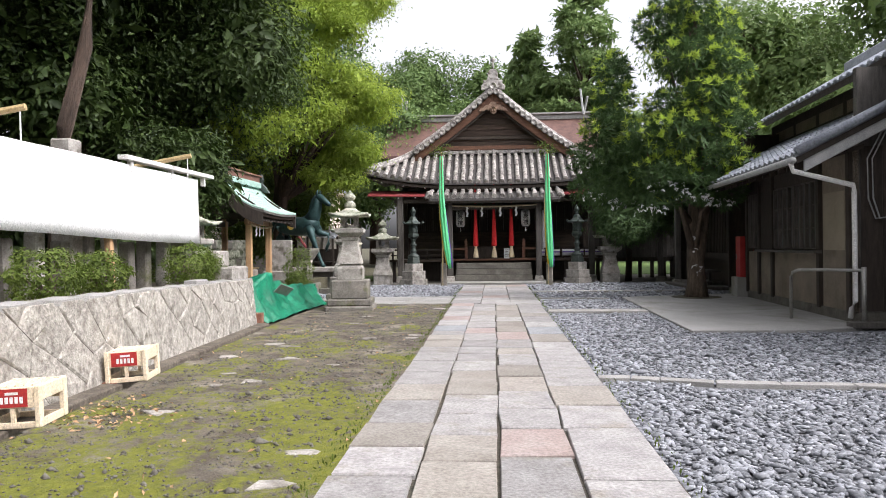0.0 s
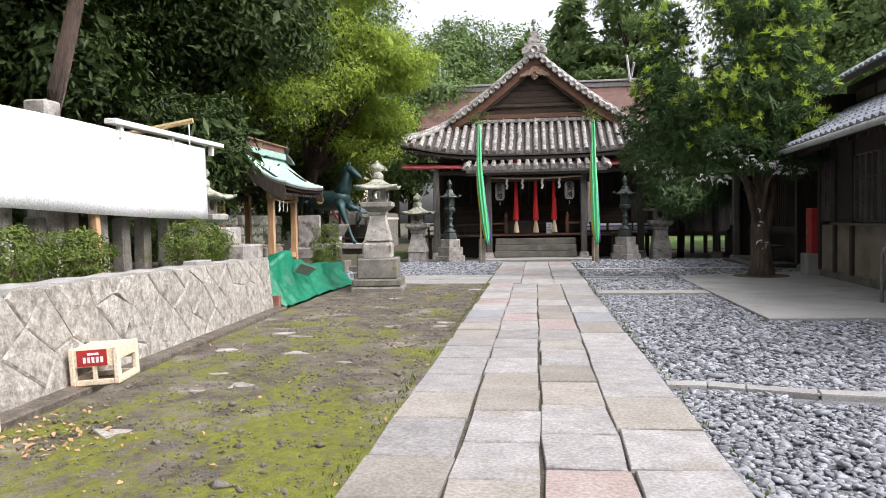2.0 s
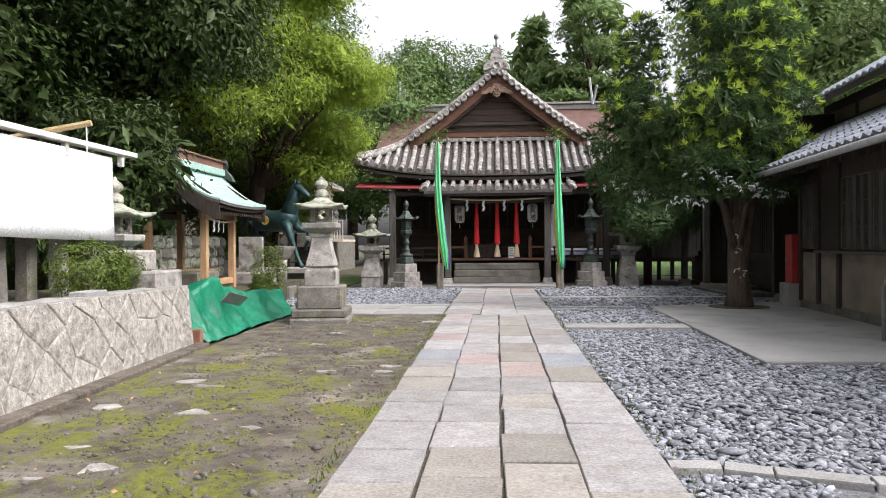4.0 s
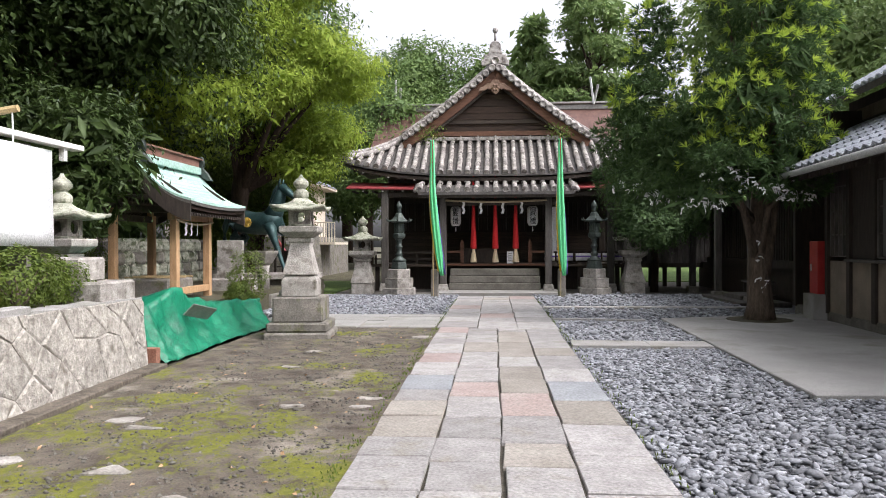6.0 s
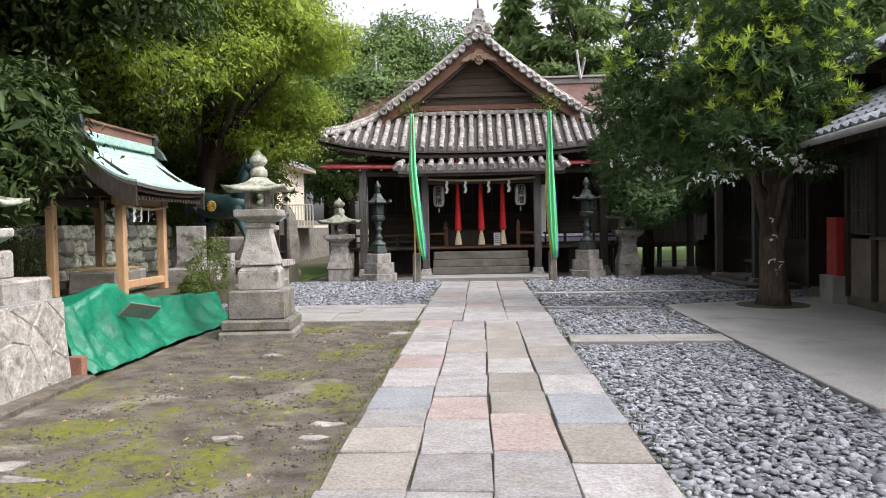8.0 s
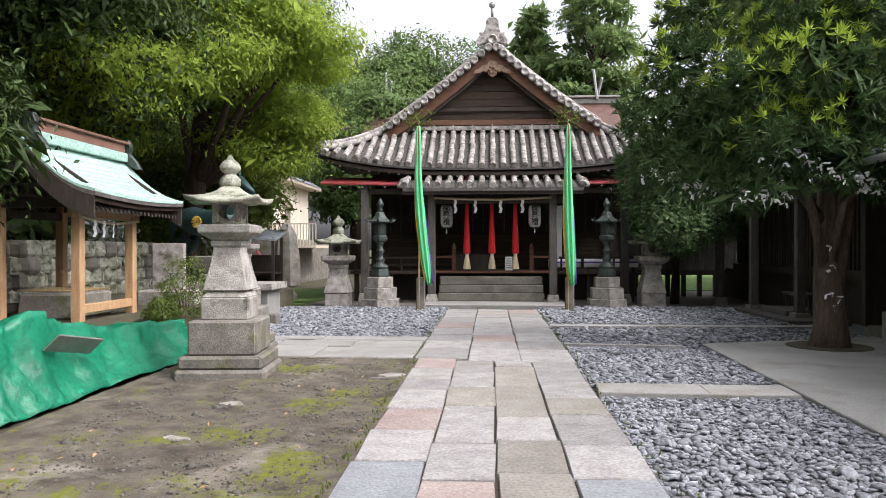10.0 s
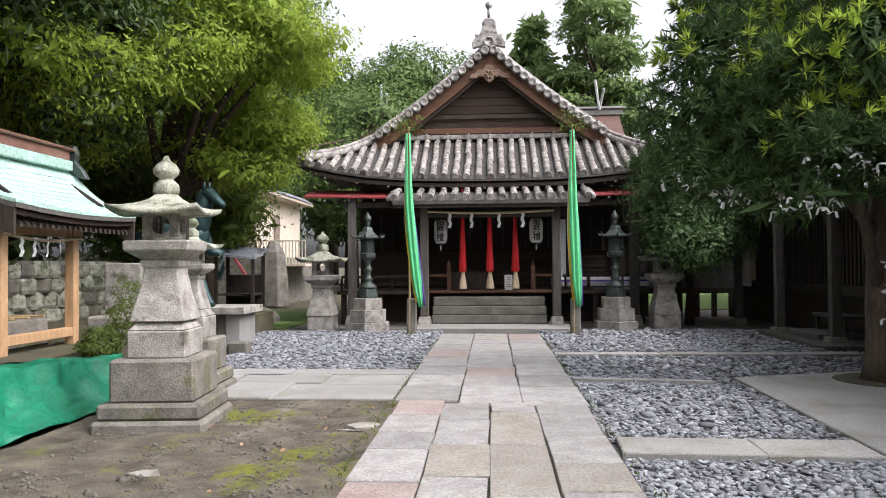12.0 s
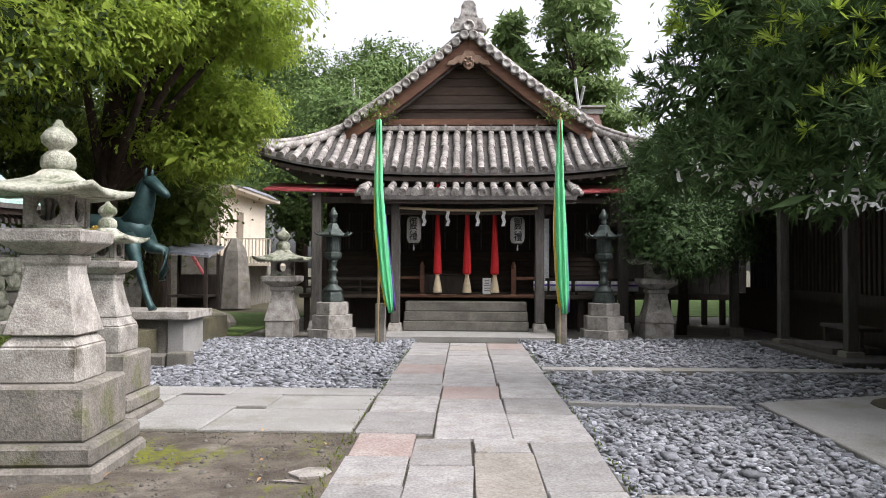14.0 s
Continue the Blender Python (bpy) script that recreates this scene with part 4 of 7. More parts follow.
for a in range(6):
    x, z = 0.085 * math.cos(a * 1.047), RIDGE_Z - 0.72 + 0.085 * math.sin(a * 1.047)
    g = Geo().stack([(0.04, 0), (0.045, 0.02), (0.02, 0.04)], 8)
    g.v = [(vx + x, G_Y0 - 0.01 - vz, vy + z) for vx, vy, vz in g.v]
    part("petal", g, CARVED, pendant, smooth=True)

# rafters under the main eave, eave board
part("eave_board", Geo().sheet([[(x, EAVE_Y + 0.06 + d, EAVE_Z + lift(x) - 0.13 + d * 0.6) for x in np.linspace(-4.3, 4.3, 17)] for d in (0, 0.12)], 0.09), WOOD_OLD, hall)
for k in range(34):
    x = -4.2 + k * 8.4 / 33
    z = EAVE_Z + lift(x) - 0.26
    part("rafter", Geo().prism([(EAVE_Y + 0.12, z), (EAVE_Y + 1.3, z + 0.35), (EAVE_Y + 1.3, z + 0.43), (EAVE_Y + 0.12, z + 0.075)], "x", x - 0.035, x + 0.035), WOOD_OLD, hall)
    if k % 3 == 1:
        part("rafter_cap", Geo().box(x - 0.03, x + 0.03, EAVE_Y + 0.105, EAVE_Y + 0.119, z + 0.005, z + 0.07), WHITE_PAINT, hall)

# porch roof: one short tiled slope before the entrance
PO_Y, PO_Z, PO_W = 23.35, 2.90, 2.2


def porch_z(x, s):
    return PO_Z + 0.27 * s


def porch_y(s):
    return PO_Y + 0.95 * s


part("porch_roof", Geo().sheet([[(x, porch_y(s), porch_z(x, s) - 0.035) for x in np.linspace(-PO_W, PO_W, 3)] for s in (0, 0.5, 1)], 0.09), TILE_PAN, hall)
for k in range(-8, 9):
    cover_row(k * PITCH, 1.0, porch_y, porch_z, 3)
for sx in (-1, 1):
    for k in range(4):
        s = k / 4 + 0.05
        part("verge_tile", Geo().tube([(sx * (PO_W - 0.05), porch_y(s), porch_z(0, s) + 0.05), (sx * (PO_W + 0.14), porch_y(s) - 0.01, porch_z(0, s) - 0.02)], 0.06, 8), TILE, hall, smooth=True)
part("porch_eave_board", Geo().box(-PO_W, PO_W, PO_Y + 0.05, PO_Y + 0.13, PO_Z - 0.2, PO_Z - 0.1), WOOD_OLD, hall)
# red sheet-metal lean-to eaves at both sides
for sx in (-1, 1):
    a, b = sorted((sx * 2.25, sx * 4.42))
    g = Geo().sheet([[(a + (b - a) * u, 24.05 + d * 0.9, 3.02 + d * 0.22 + (0.05 * (u if sx > 0 else 1 - u))) for u in (0, 0.5, 1)] for d in (0, 1)], 0.05)
    red_eave = part("side_eave", g, RED_ROOF, hall, "red painted sheet-metal eave", bevel=0.008)
    for k in range(7):
        x = a + 0.2 + k * (b - a - 0.4) / 6
        part("bracket", Geo().box(x - 0.03, x + 0.03, 24.12, 24.9, 2.93, 2.98), WOOD_OLD, red_eave)
        if k % 2:
            part("bracket_cap", Geo().box(x - 0.025, x + 0.025, 24.105, 24.119, 2.935, 2.975), WHITE_PAINT, red_eave)

# posts on base stones
for x, y, r, top in ((-1.53, 23.85, 0.095, 2.86), (1.50, 23.85, 0.095, 2.86), (-3.30, 24.3, 0.10, 3.1), (3.34, 24.3, 0.10, 3.1), (-1.9, 26.6, 0.1, 3.6), (1.9, 26.6, 0.1, 3.6), (-3.4, 26.6, 0.1, 3.6), (3.4, 26.6, 0.1, 3.6)):
    post = part("post", Geo().box(x - r, x + r, y - r, y + r, 0.22, top), WOOD_GREY if y < 24.5 else WOOD_OLD, hall, "square weathered timber post", bevel=0.015)
    part("base_stone", Geo().box(x - 0.17, x + 0.17, y - 0.17, y + 0.17, -0.02, 0.22, 0.74), STONE, post, bevel=0.015)
part("porch_beam", Geo().box(-1.75, 1.75, 23.77, 23.93, 2.50, 2.70), WOOD_OLD, hall, "carved porch beam", bevel=0.03)
part("porch_beam", Geo().box(-1.85, 1.85, 23.80, 23.90, 2.72, 2.86), WOOD_OLD, hall, bevel=0.01)
for sx in (-1, 1):
    part("side_beam", Geo().box(min(sx * 1.6, sx * 3.5), max(sx * 1.6, sx * 3.5), 24.24, 24.36, 2.78, 2.92), WOOD_OLD, hall, bevel=0.01)
# hall body: boarded walls with lattice windows
for x0, x1 in ((-3.4, -1.9), (-1.9, 1.9), (1.9, 3.4)):
    part("wall", Geo().box(x0, x1, 26.66, 26.76, 0.75, 4.3), WOOD_OLD, hall)
    nb = 8
    for k in range(nb):
        z = 0.86 + k * 0.115
        part("board", Geo().prism([(26.62, z), (26.655, z + 0.0), (26.655, z + 0.105), (26.64, z + 0.105)], "x", x0 + 0.1, x1 - 0.1), WOOD_H, hall)
    w = x1 - x0 - 0.2
    nl = int(w / 0.075)
    for k in range(nl):
        x = x0 + 0.1 + (k + 0.5) * w / nl
        part("lattice_bar", Geo().box(x - 0.016, x + 0.016, 26.60, 26.655, 1.82, 2.75), WOOD_GREY if k % 4 == 0 else WOOD_OLD, hall)
    for z in (1.80, 2.28, 2.76):
        part("rail", Geo().box(x0 + 0.08, x1 - 0.08, 26.58, 26.66, z - 0.03, z + 0.03), WOOD_OLD, hall)
for sx in (-1, 1):
    part("wall", Geo().box(sx * 3.45 - 0.05, sx * 3.45 + 0.05, 26.7, 31.3, 0.7, 4.3), WOOD_OLD, hall)
    part("wall_upper", Geo().box(min(sx * 3.4, sx * 2.4), max(sx * 3.4, sx * 2.4), 26.1, 26.2, 3.6, 4.55), WOOD_OLD, hall)
part("wall", Geo().box(-3.5, 3.5, 31.3, 31.4, 0.0, 4.6), WOOD_OLD, hall)
part("porch_ceiling", Geo().box(-3.5, 3.5, 24.4, 26.6, 3.5, 3.56), WOOD_OLD, hall)
# veranda
part("veranda_floor", Geo().box(-3.75, 3.75, 24.62, 26.6, 0.70, 0.79), WOOD_H, hall, bevel=0.01)
part("veranda_edge", Geo().box(-1.75, 1.62, 24.30, 24.615, 0.735, 0.80), WOOD_RED, hall, "worn red-brown threshold plank", bevel=0.012)
part("under_floor", Geo().box(-3.4, 3.4, 25.3, 25.4, 0.0, 0.7), WOOD_OLD, hall)
for x in (-3.6, -2.7, 2.5, 3.6):
    part("floor_post", Geo().box(x - 0.06, x + 0.06, 24.7, 24.82, -0.02, 0.7), WOOD_OLD, hall)
for sx in (-1, 1):
    rail = part("railing", Geo().box(min(sx * 1.72, sx * 3.7), max(sx * 1.72, sx * 3.7), 24.66, 24.74, 1.10, 1.16), WOOD_OLD, hall)
    part("rail_bar", Geo().box(min(sx * 1.72, sx * 3.7), max(sx * 1.72, sx * 3.7), 24.67, 24.73, 0.92, 0.96), WOOD_OLD, rail)
    for k in range(4):
        x = sx * (1.78 + 0.62 * k)
        part("rail_post", Geo().box(x - 0.03, x + 0.03, 24.67, 24.73, 0.79, 1.10), WOOD_OLD, rail)
    # short red posts beside the offering place
    x = sx * 1.02
    g = Geo().box(x - 0.05, x + 0.05, 24.75, 24.85, 0.79, 1.35)
    g.stack([(0.05, 1.35), (0.06, 1.40), (0.035, 1.47), (0.01, 1.52)], 10, cx=x, cy=24.80)
    part("newel", g, WOOD_RED, hall, "turned red-brown newel post")
    part("newel_rail", Geo().box(min(x, x + sx * 0.5), max(x, x + sx * 0.5), 24.77, 24.83, 1.12, 1.18), WOOD_RED, hall)

# stone steps before the threshold
steps = thing("stone_steps", pose(0, 0, 0), "three long worn grey stone steps before the threshold", "steps")
for k in range(3):
    x0, x1 = -1.33 - 0.02 * (2 - k), 1.24 + 0.02 * (2 - k)
    # dark concrete colour on the steps stands in for the porch's shade
    part("step", Geo().box(x0, x1, 23.82 + 0.035 * k, 24.48, 0.05 + 0.205 * k, 0.05 + 0.205 * (k + 1) - 0.004), CONC_OLD, steps, bevel=0.018)
flat("entrance_slab", -1.75, 1.75, 22.55, 24.6, 0.045, CONC, "smooth worn stone slab before the steps", "pavement", 0.1)

# things hung in the porch
for x, y in ((-0.66, 24.3), (-0.02, 24.3), (0.58, 24.3)):
    rope = thing("bell_rope", pose(x, y, 0.84), "red cloth bell rope with a pale straw tassel", "bell rope", "bell ropes of the hall")
    part("cloth", Geo().stack([(0.085, 0.40), (0.095, 0.46), (0.075, 0.9), (0.05, 1.5), (0.035, 1.98)], 12), RED_CLOTH, rope, smooth=True)
    part("tassel", Geo().stack([(0.095, 0.0), (0.10, 0.03), (0.075, 0.2), (0.04, 0.36), (0.055, 0.41), (0.03, 0.44)], 12), STRAW, rope, "pale straw tassel", smooth=True)
    part("cord", Geo().tube([(0, 0, 1.95), (0, 0, 2.6)], 0.03, 6), RED_CLOTH, rope)
    bell = Geo().stack([(0.11, 1.86), (0.10, 1.92), (0.08, 2.0), (0.03, 2.07)], 12)
    bell.v = [(vx + 0.16, vy + 0.03, vz) for vx, vy, vz in bell.v]
    part("bell", bell, BRONZE_D, rope, "dull grey hanging bell", smooth=True)


def shide(x, y, z, s=1.0, label="zigzag folded white paper streamer hanging from a rope", m=None):
    """A zigzag paper streamer."""
    g = Geo()
    px = 0.0
    for k in range(4):
        dx = 0.035 if k % 2 == 0 else -0.03
        g.add([(px - 0.035, 0.004 * k, -0.09 * k), (px + 0.035, 0.004 * k, -0.09 * k), (px + dx + 0.035, 0.01 + 0.004 * k, -0.09 * k - 0.095), (px + dx - 0.035, 0.01 + 0.004 * k, -0.09 * k - 0.095)], [(0, 1, 2, 3)])
        px += dx * 0.8
    g.v = [(a * s, b * s, c * s) for a, b, c in g.v]
    me = g.mesh("paper_streamer", PAPER)
    ob = new("paper_streamer", me)
    ob.matrix_basis = pose(x, y, z, 0, 0, (x * 77) % 40 - 20) if m is None else m
    return tagged(ob, label, "paper streamer", "paper streamers")


for x in (-0.95, -0.45, 0.18, 0.72):
    shide(x, 23.74, 2.62, 1.0)
solid("straw_rope", Geo().tube([(-1.45 + 0.29 * k, 23.73, 2.64 - 0.05 * math.sin(k * math.pi / 10)) for k in range(11)], 0.03, 8), STRAW, "twisted straw rope strung along the porch beam", "rope", smooth=True)


def text(body, size, m, material, parent, name="writing"):
    """Flat lettering as a mesh."""
    c = bpy.data.curves.new(name, "FONT")
    c.offset = 0.0015
    c.body, c.size, c.align_x, c.align_y, c.extrude = body, size, 'CENTER', 'CENTER', 0.002
    tmp = bpy.data.objects.new(name, c)
    me = bpy.data.meshes.new_from_object(tmp)
    bpy.data.objects.remove(tmp)
    me.materials.clear()
    me.materials.append(material)
    ob = new(name, me)
    ob.parent, ob.matrix_basis = parent, m
    return ob


for x in (-1.20, 1.09):
    cho = thing("paper_lantern", pose(x, 24.6, 1.92), "white paper lantern with three black painted characters", "lantern", "paper lanterns of the hall")
    prof = [(0.09, 0.0), (0.13, 0.03), (0.155, 0.10)] + [(0.162 - 0.006 * (k % 2), 0.12 + 0.022 * k) for k in range(18)] + [(0.15, 0.52), (0.13, 0.56), (0.09, 0.59)]
    part("shade", Geo().stack(prof, 20), PAPER, cho, smooth=True)
    part("rim", Geo().stack([(0.095, 0.585), (0.095, 0.62), (0.07, 0.62)], 16), INK, cho)
    part("rim", Geo().stack([(0.07, -0.03), (0.095, -0.03), (0.095, 0.005)], 16), INK, cho)
    part("cord", Geo().tube([(0, 0, 0.6), (0, 0, 1.0)], 0.008, 6), INK, cho)
    part("tassel", Geo().stack([(0.012, -0.16), (0.02, -0.12), (0.008, -0.03)], 6), PAPER, cho)
    for k, ch in enumerate(("\u5fa1", "\u796d", "\u79ae")):
        text(ch, 0.19, pose(0, -0.176, 0.46 - 0.165 * k, 90, 0, 0), INK, cho)

box = thing("offering_box", pose(-0.55, 25.1, 0.79), "dark wooden offering box behind the bell ropes", "box")
part("body", Geo().box(-0.45, 0.45, -0.25, 0.25, 0.0, 0.42), WOOD_OLD, box, bevel=0.01)
for k in range(6):
    part("slat", Geo().box(-0.42, 0.42, -0.22 + 0.08 * k, -0.18 + 0.08 * k, 0.42, 0.45), WOOD_OLD, box)
notice = thing("notice", pose(0.42, 24.56, 0.80, -8, 0, 0), "white paper notice with grey writing on a stand", "notice")
part("sheet", Geo().box(-0.095, 0.095, -0.006, 0.006, 0.0, 0.36), PAPER, notice)
for k in range(5):
    part("line", Geo().box(-0.05 if k < 2 else -0.065, 0.05 if k < 2 else 0.065, -0.0085, -0.0062, 0.29 - 0.055 * k, 0.31 - 0.055 * k), STEEL, notice)

# festival cloth on the railing, right bay
cloth = thing("railing_cloth", pose(0, 0, 0), "white and purple festival cloth tied along the railing", "cloth")
for k, (x0, x1) in enumerate(((1.45, 1.75), (1.8, 2.28), (2.36, 3.1), (3.15, 3.75))):
    g = Geo().sheet([[(x0 + (x1 - x0) * u, 24.63 - 0.02 * math.sin(9 * u + k), 1.10 - 0.22 * v) for u in np.linspace(0, 1, 7)] for v in (0, 0.5, 1)], 0.006, (0, 1, 0))
    part("cloth_panel", g, WHITE_CLOTH, cloth, smooth=True)
    part("cloth_band", Geo().box(x0, x1, 24.585, 24.60, 0.99, 1.03), PURPLE_CLOTH, cloth)
hang = Geo().sheet([[(1.70 + 0.13 * u, 25.0, 2.5 - 1.4 * v) for u in (0, 0.5, 1)] for v in (0, 0.5, 1)], 0.006, (0, 1, 0))
solid("hanging_cloth", hang, WHITE_CLOTH, "narrow white cloth hanging beside the porch post", "cloth")

# streamers on bamboo poles at the path's end
for sx, x in ((-1, -1.68), (1, 1.66)):
    st = thing("festival_streamer", pose(x, 21.85, 0), "tall green streamer with yellow, white, red and purple strips", "streamer", "pair of festival streamers")
    part("pole", Geo().tube([(0.02, 0.06, 0), (0.02, 0.06, 4.25)], 0.022, 8), BAMBOO, st)
    for name, m, off, w, z0, dy in (("white_strip", WHITE_CLOTH, -0.115, 0.035, 0.80, 0.05), ("yellow_strip", YELLOW_CLOTH, -0.095, 0.045, 0.66, 0.03), ("purple_strip", PURPLE_CLOTH, 0.075, 0.04, 0.58, 0.03), ("red_strip", RED_CLOTH, -0.03, 0.04, 0.58, 0.02), ("green_strip", GREEN_CLOTH, 0.0, 0.10, 0.55, -0.03)):
        rows = []
        for v in np.linspace(0, 1, 19):
            z = 4.12 + (z0 - 4.12) * v
            shift = (0.42 if sx < 0 else 0.16) * max(0, v - 0.3) ** 1.5
            cx = off * min(1, v * 1.6) + shift + 0.01
            ww = w * min(1, 0.5 + v * 0.9) * (1 if v < 0.85 else 1 - (v - 0.85) * 3.5)
            rows.append([(cx - ww + 2 * ww * u, dy * min(1, 0.2 + v) + (0.03 * math.sin(14 * u + 2 * v) if w > 0.06 else 0.0), z) for u in np.linspace(0, 1, 9)])
        part(name, Geo().sheet(rows, 0.004, (0, 1, 0)), m, st, smooth=True)
    lr = np.random.default_rng(40 + sx)
    p = lr.normal(0, 1, (170, 3)) * np.array((0.18, 0.1, 0.13)) + np.array((0.0, 0.05, 4.28))
    sprig = part("leaf_sprig", leaves("leaf_sprig", p, lr.normal(0, 1, (170, 3)), 0.09, 0.032, LEAF_MID, lr), LEAF_MID, st)
    tagged(sprig, kind="stuff")
    post = solid("stone_post", Geo().box(-0.10, 0.10, -0.09, 0.09, -0.05, 0.72, 0.95), STONE_D, "short square weathered stone post beside the path", "post", "stone posts of the streamers", bevel=0.02, m=pose(x + 0.05, 21.98, 0))

# rear hall with a brown copper roof
rear = thing("rear_hall", pose(0, 0, 0), "rear shrine hall with a brown copper roof and crossed ridge finials", "shrine")
rows = [[(-6.8 + 13.6 * u, 42.6 + 3.9 * s, 6.7 + 2.7 * (0.8 * s + 0.2 * s * s)) for u in (0, 0.5, 1)] for s in np.linspace(0, 1, 5)]
part("roof_slope", Geo().sheet(rows, 0.15), RUST_ROOF, rear, "brown copper roof slope")
part("roof_slope", Geo().sheet([[(x, 93.0 - y, z) for x, y, z in r] for r in rows], 0.15), RUST_ROOF, rear)
part("ridge", Geo().box(-7.0, 7.0, 46.3, 46.7, 9.30, 9.62), STEEL, rear, bevel=0.03)
part("ridge_cap", Geo().box(-7.15, 7.15, 46.15, 46.85, 9.62, 9.74), STEEL, rear, bevel=0.02)
part("wall", Geo().box(-6, 6, 43.6, 49.4, 0, 7.2), WOOD_OLD, rear)
for sx in (-1, 1):
    x = sx * 5.8
    part("ridge_finial", Geo().tube([(x - 0.05, 46.0, 9.5), (x - 0.15, 46.8, 11.3)], 0.07, 4), GALV, rear, "pale crossed ridge finial")
    part("ridge_finial", Geo().tube([(x + 0.02, 47.0, 9.5), (x + 0.22, 46.2, 10.7)], 0.08, 4), GALV, rear)

# ---- stone lanterns ----


def stone_lantern(m, h, label, foot=0.45, tiers=2):
    """A stone lantern: stepped base, flared shaft, platform, fire box, curved roof and onion finial; h is its height."""
    root = thing("stone_lantern", m, label, "stone lantern", "stone lanterns")
    q = math.pi / 4
    r2 = math.sqrt(2)
    z = 0.0
    if tiers == 2:
        part("rubble_footing", Geo().box(-foot * 1.32, foot * 1.32, -foot * 1.32, foot * 1.32, -0.1, 0.09), STONE_D, root, "low mossy rubble footing", bevel=0.03)
        part("base_slab", Geo().box(-foot * 1.22, foot * 1.22, -foot * 1.22, foot * 1.22, 0.09, 0.23), STONE_D, root, "dark mossy base slab", bevel=0.025)
        part("base_block", Geo().box(-foot, foot, -foot, foot, 0.23, 0.60), STONE_D, root, "stained granite base block", bevel=0.02)
        b = foot * 0.70
        g = Geo().box(-b, b, -b, b, 0.60, 0.84)
        g.stack([(b * r2, 0.84), (b * r2 * 0.82, 0.90), (b * r2 * 0.80, 0.92)], 4, q)
        part("upper_block", g, STONE, root, bevel=0.012)
        z = 0.92
    else:
        part("base_block", Geo().box(-foot * 0.62, foot * 0.62, -foot * 0.62, foot * 0.62, -0.05, 0.30), STONE, root, bevel=0.02)
        z = 0.30
    k = (h - z) / 1.52
    b = 0.27 * k

    def sq(prof, turn=q):
        return Geo().stack([(r * r2 * k, z + v * k) for r, v in prof], 4, turn)
    part("shaft", sq([(0.245, 0), (0.235, 0.05), (0.185, 0.25), (0.155, 0.42), (0.15, 0.48), (0.17, 0.49), (0.175, 0.55)]), STONE, root, "flared square shaft", bevel=0.008)
    part("platform", sq([(0.15, 0.55), (0.19, 0.57), (0.285, 0.64), (0.29, 0.72), (0.27, 0.73)]), STONE, root, bevel=0.008)
    # fire box: four corner posts, two slabs and round or square windows
    fb = part("fire_box", sq([(0.165, 0.73), (0.165, 0.76)]), STONE_CAP, root, bevel=0.006)
    for sx in (-1, 1):
        for sy in (-1, 1):
            part("corner_post", Geo().box((sx * 0.128 - 0.035) * k, (sx * 0.128 + 0.035) * k, (sy * 0.128 - 0.035) * k, (sy * 0.128 + 0.035) * k, z + 0.76 * k, z + 0.98 * k), STONE, fb, bevel=0.006)
    for turn in range(4):
        g = Geo()
        ring = [(0.093 * math.copysign(1, math.cos(a)) * min(1, abs(math.cos(a)) * 1.42), 0.11 + 0.11 * math.copysign(1, math.sin(a)) * min(1, abs(math.sin(a)) * 1.42)) for a in [i * math.pi / 8 + 0.001 for i in range(16)]]
        hole = [(0.084 * math.cos(a), 0.11 + 0.084 * math.sin(a)) for a in [i * math.pi / 8 + 0.001 for i in range(16)]]
        for y in (-0.15, -0.12):
            g.v += [(x, y, v) for x, v in ring] + [(x, y, v) for x, v in hole]
        for i in range(16):
            j = (i + 1) % 16
            g.f += [(i, j, 16 + j, 16 + i), (32 + i, 48 + i, 48 + j, 32 + j), (16 + i, 16 + j, 48 + j, 48 + i)]
        rot = Matrix.Rotation(turn * math.pi / 2, 4, 'Z')
        g.v = [tuple(rot @ Vector((x * k, y * k, z + 0.76 * k + v * k))) for x, y, v in g.v]
        part("window_slab", g, STONE, fb)
    # roof with swept corners
    rows = []
    for i, t in enumerate(np.linspace(0, 1, 7)):
        ring = []
        for j in range(25):
            a = 2 * math.pi * j / 24
            sqr = 1 / max(abs(math.cos(a)), abs(math.sin(a)))
            corner = (sqr - 1) / (r2 - 1)
            rad = (0.085 + (0.405 - 0.085) * t ** 0.9) * (1 + (sqr - 1) * min(1, t * 1.3))
            hz = 1.175 - 0.185 * t ** 0.62 + 0.06 * corner * t ** 3
            ring.append((rad * math.cos(a) * k, rad * math.sin(a) * k, z + hz * k))
        rows.append(ring)
    for t, hz0 in ((0.97, -0.035), (0.55, -0.03), (0.0, -0.03)):
        ring = []
        for j in range(25):
            a = 2 * math.pi * j / 24
            sqr = 1 / max(abs(math.cos(a)), abs(math.sin(a)))
            corner = (sqr - 1) / (r2 - 1)
            rad = 0.405 * sqr * t
            ring.append((rad * math.cos(a) * k, rad * math.sin(a) * k, z + (0.99 + hz0 + 0.06 * corner * t ** 3) * k))
        rows.append(ring)
    part("roof", Geo().sheet(rows), STONE_CAP, root, "lichened stone roof with swept corners", smooth=True)
    part("finial", Geo().stack([(v * k, z + w * k) for v, w in ((0.10, 1.14), (0.118, 1.19), (0.112, 1.25), (0.075, 1.285), (0.06, 1.295), (0.07, 1.31), (0.112, 1.35), (0.118, 1.39), (0.088, 1.435), (0.038, 1.475), (0.018, 1.52))], 18), STONE_CAP, root, "onion-shaped finial", smooth=True)
    return root


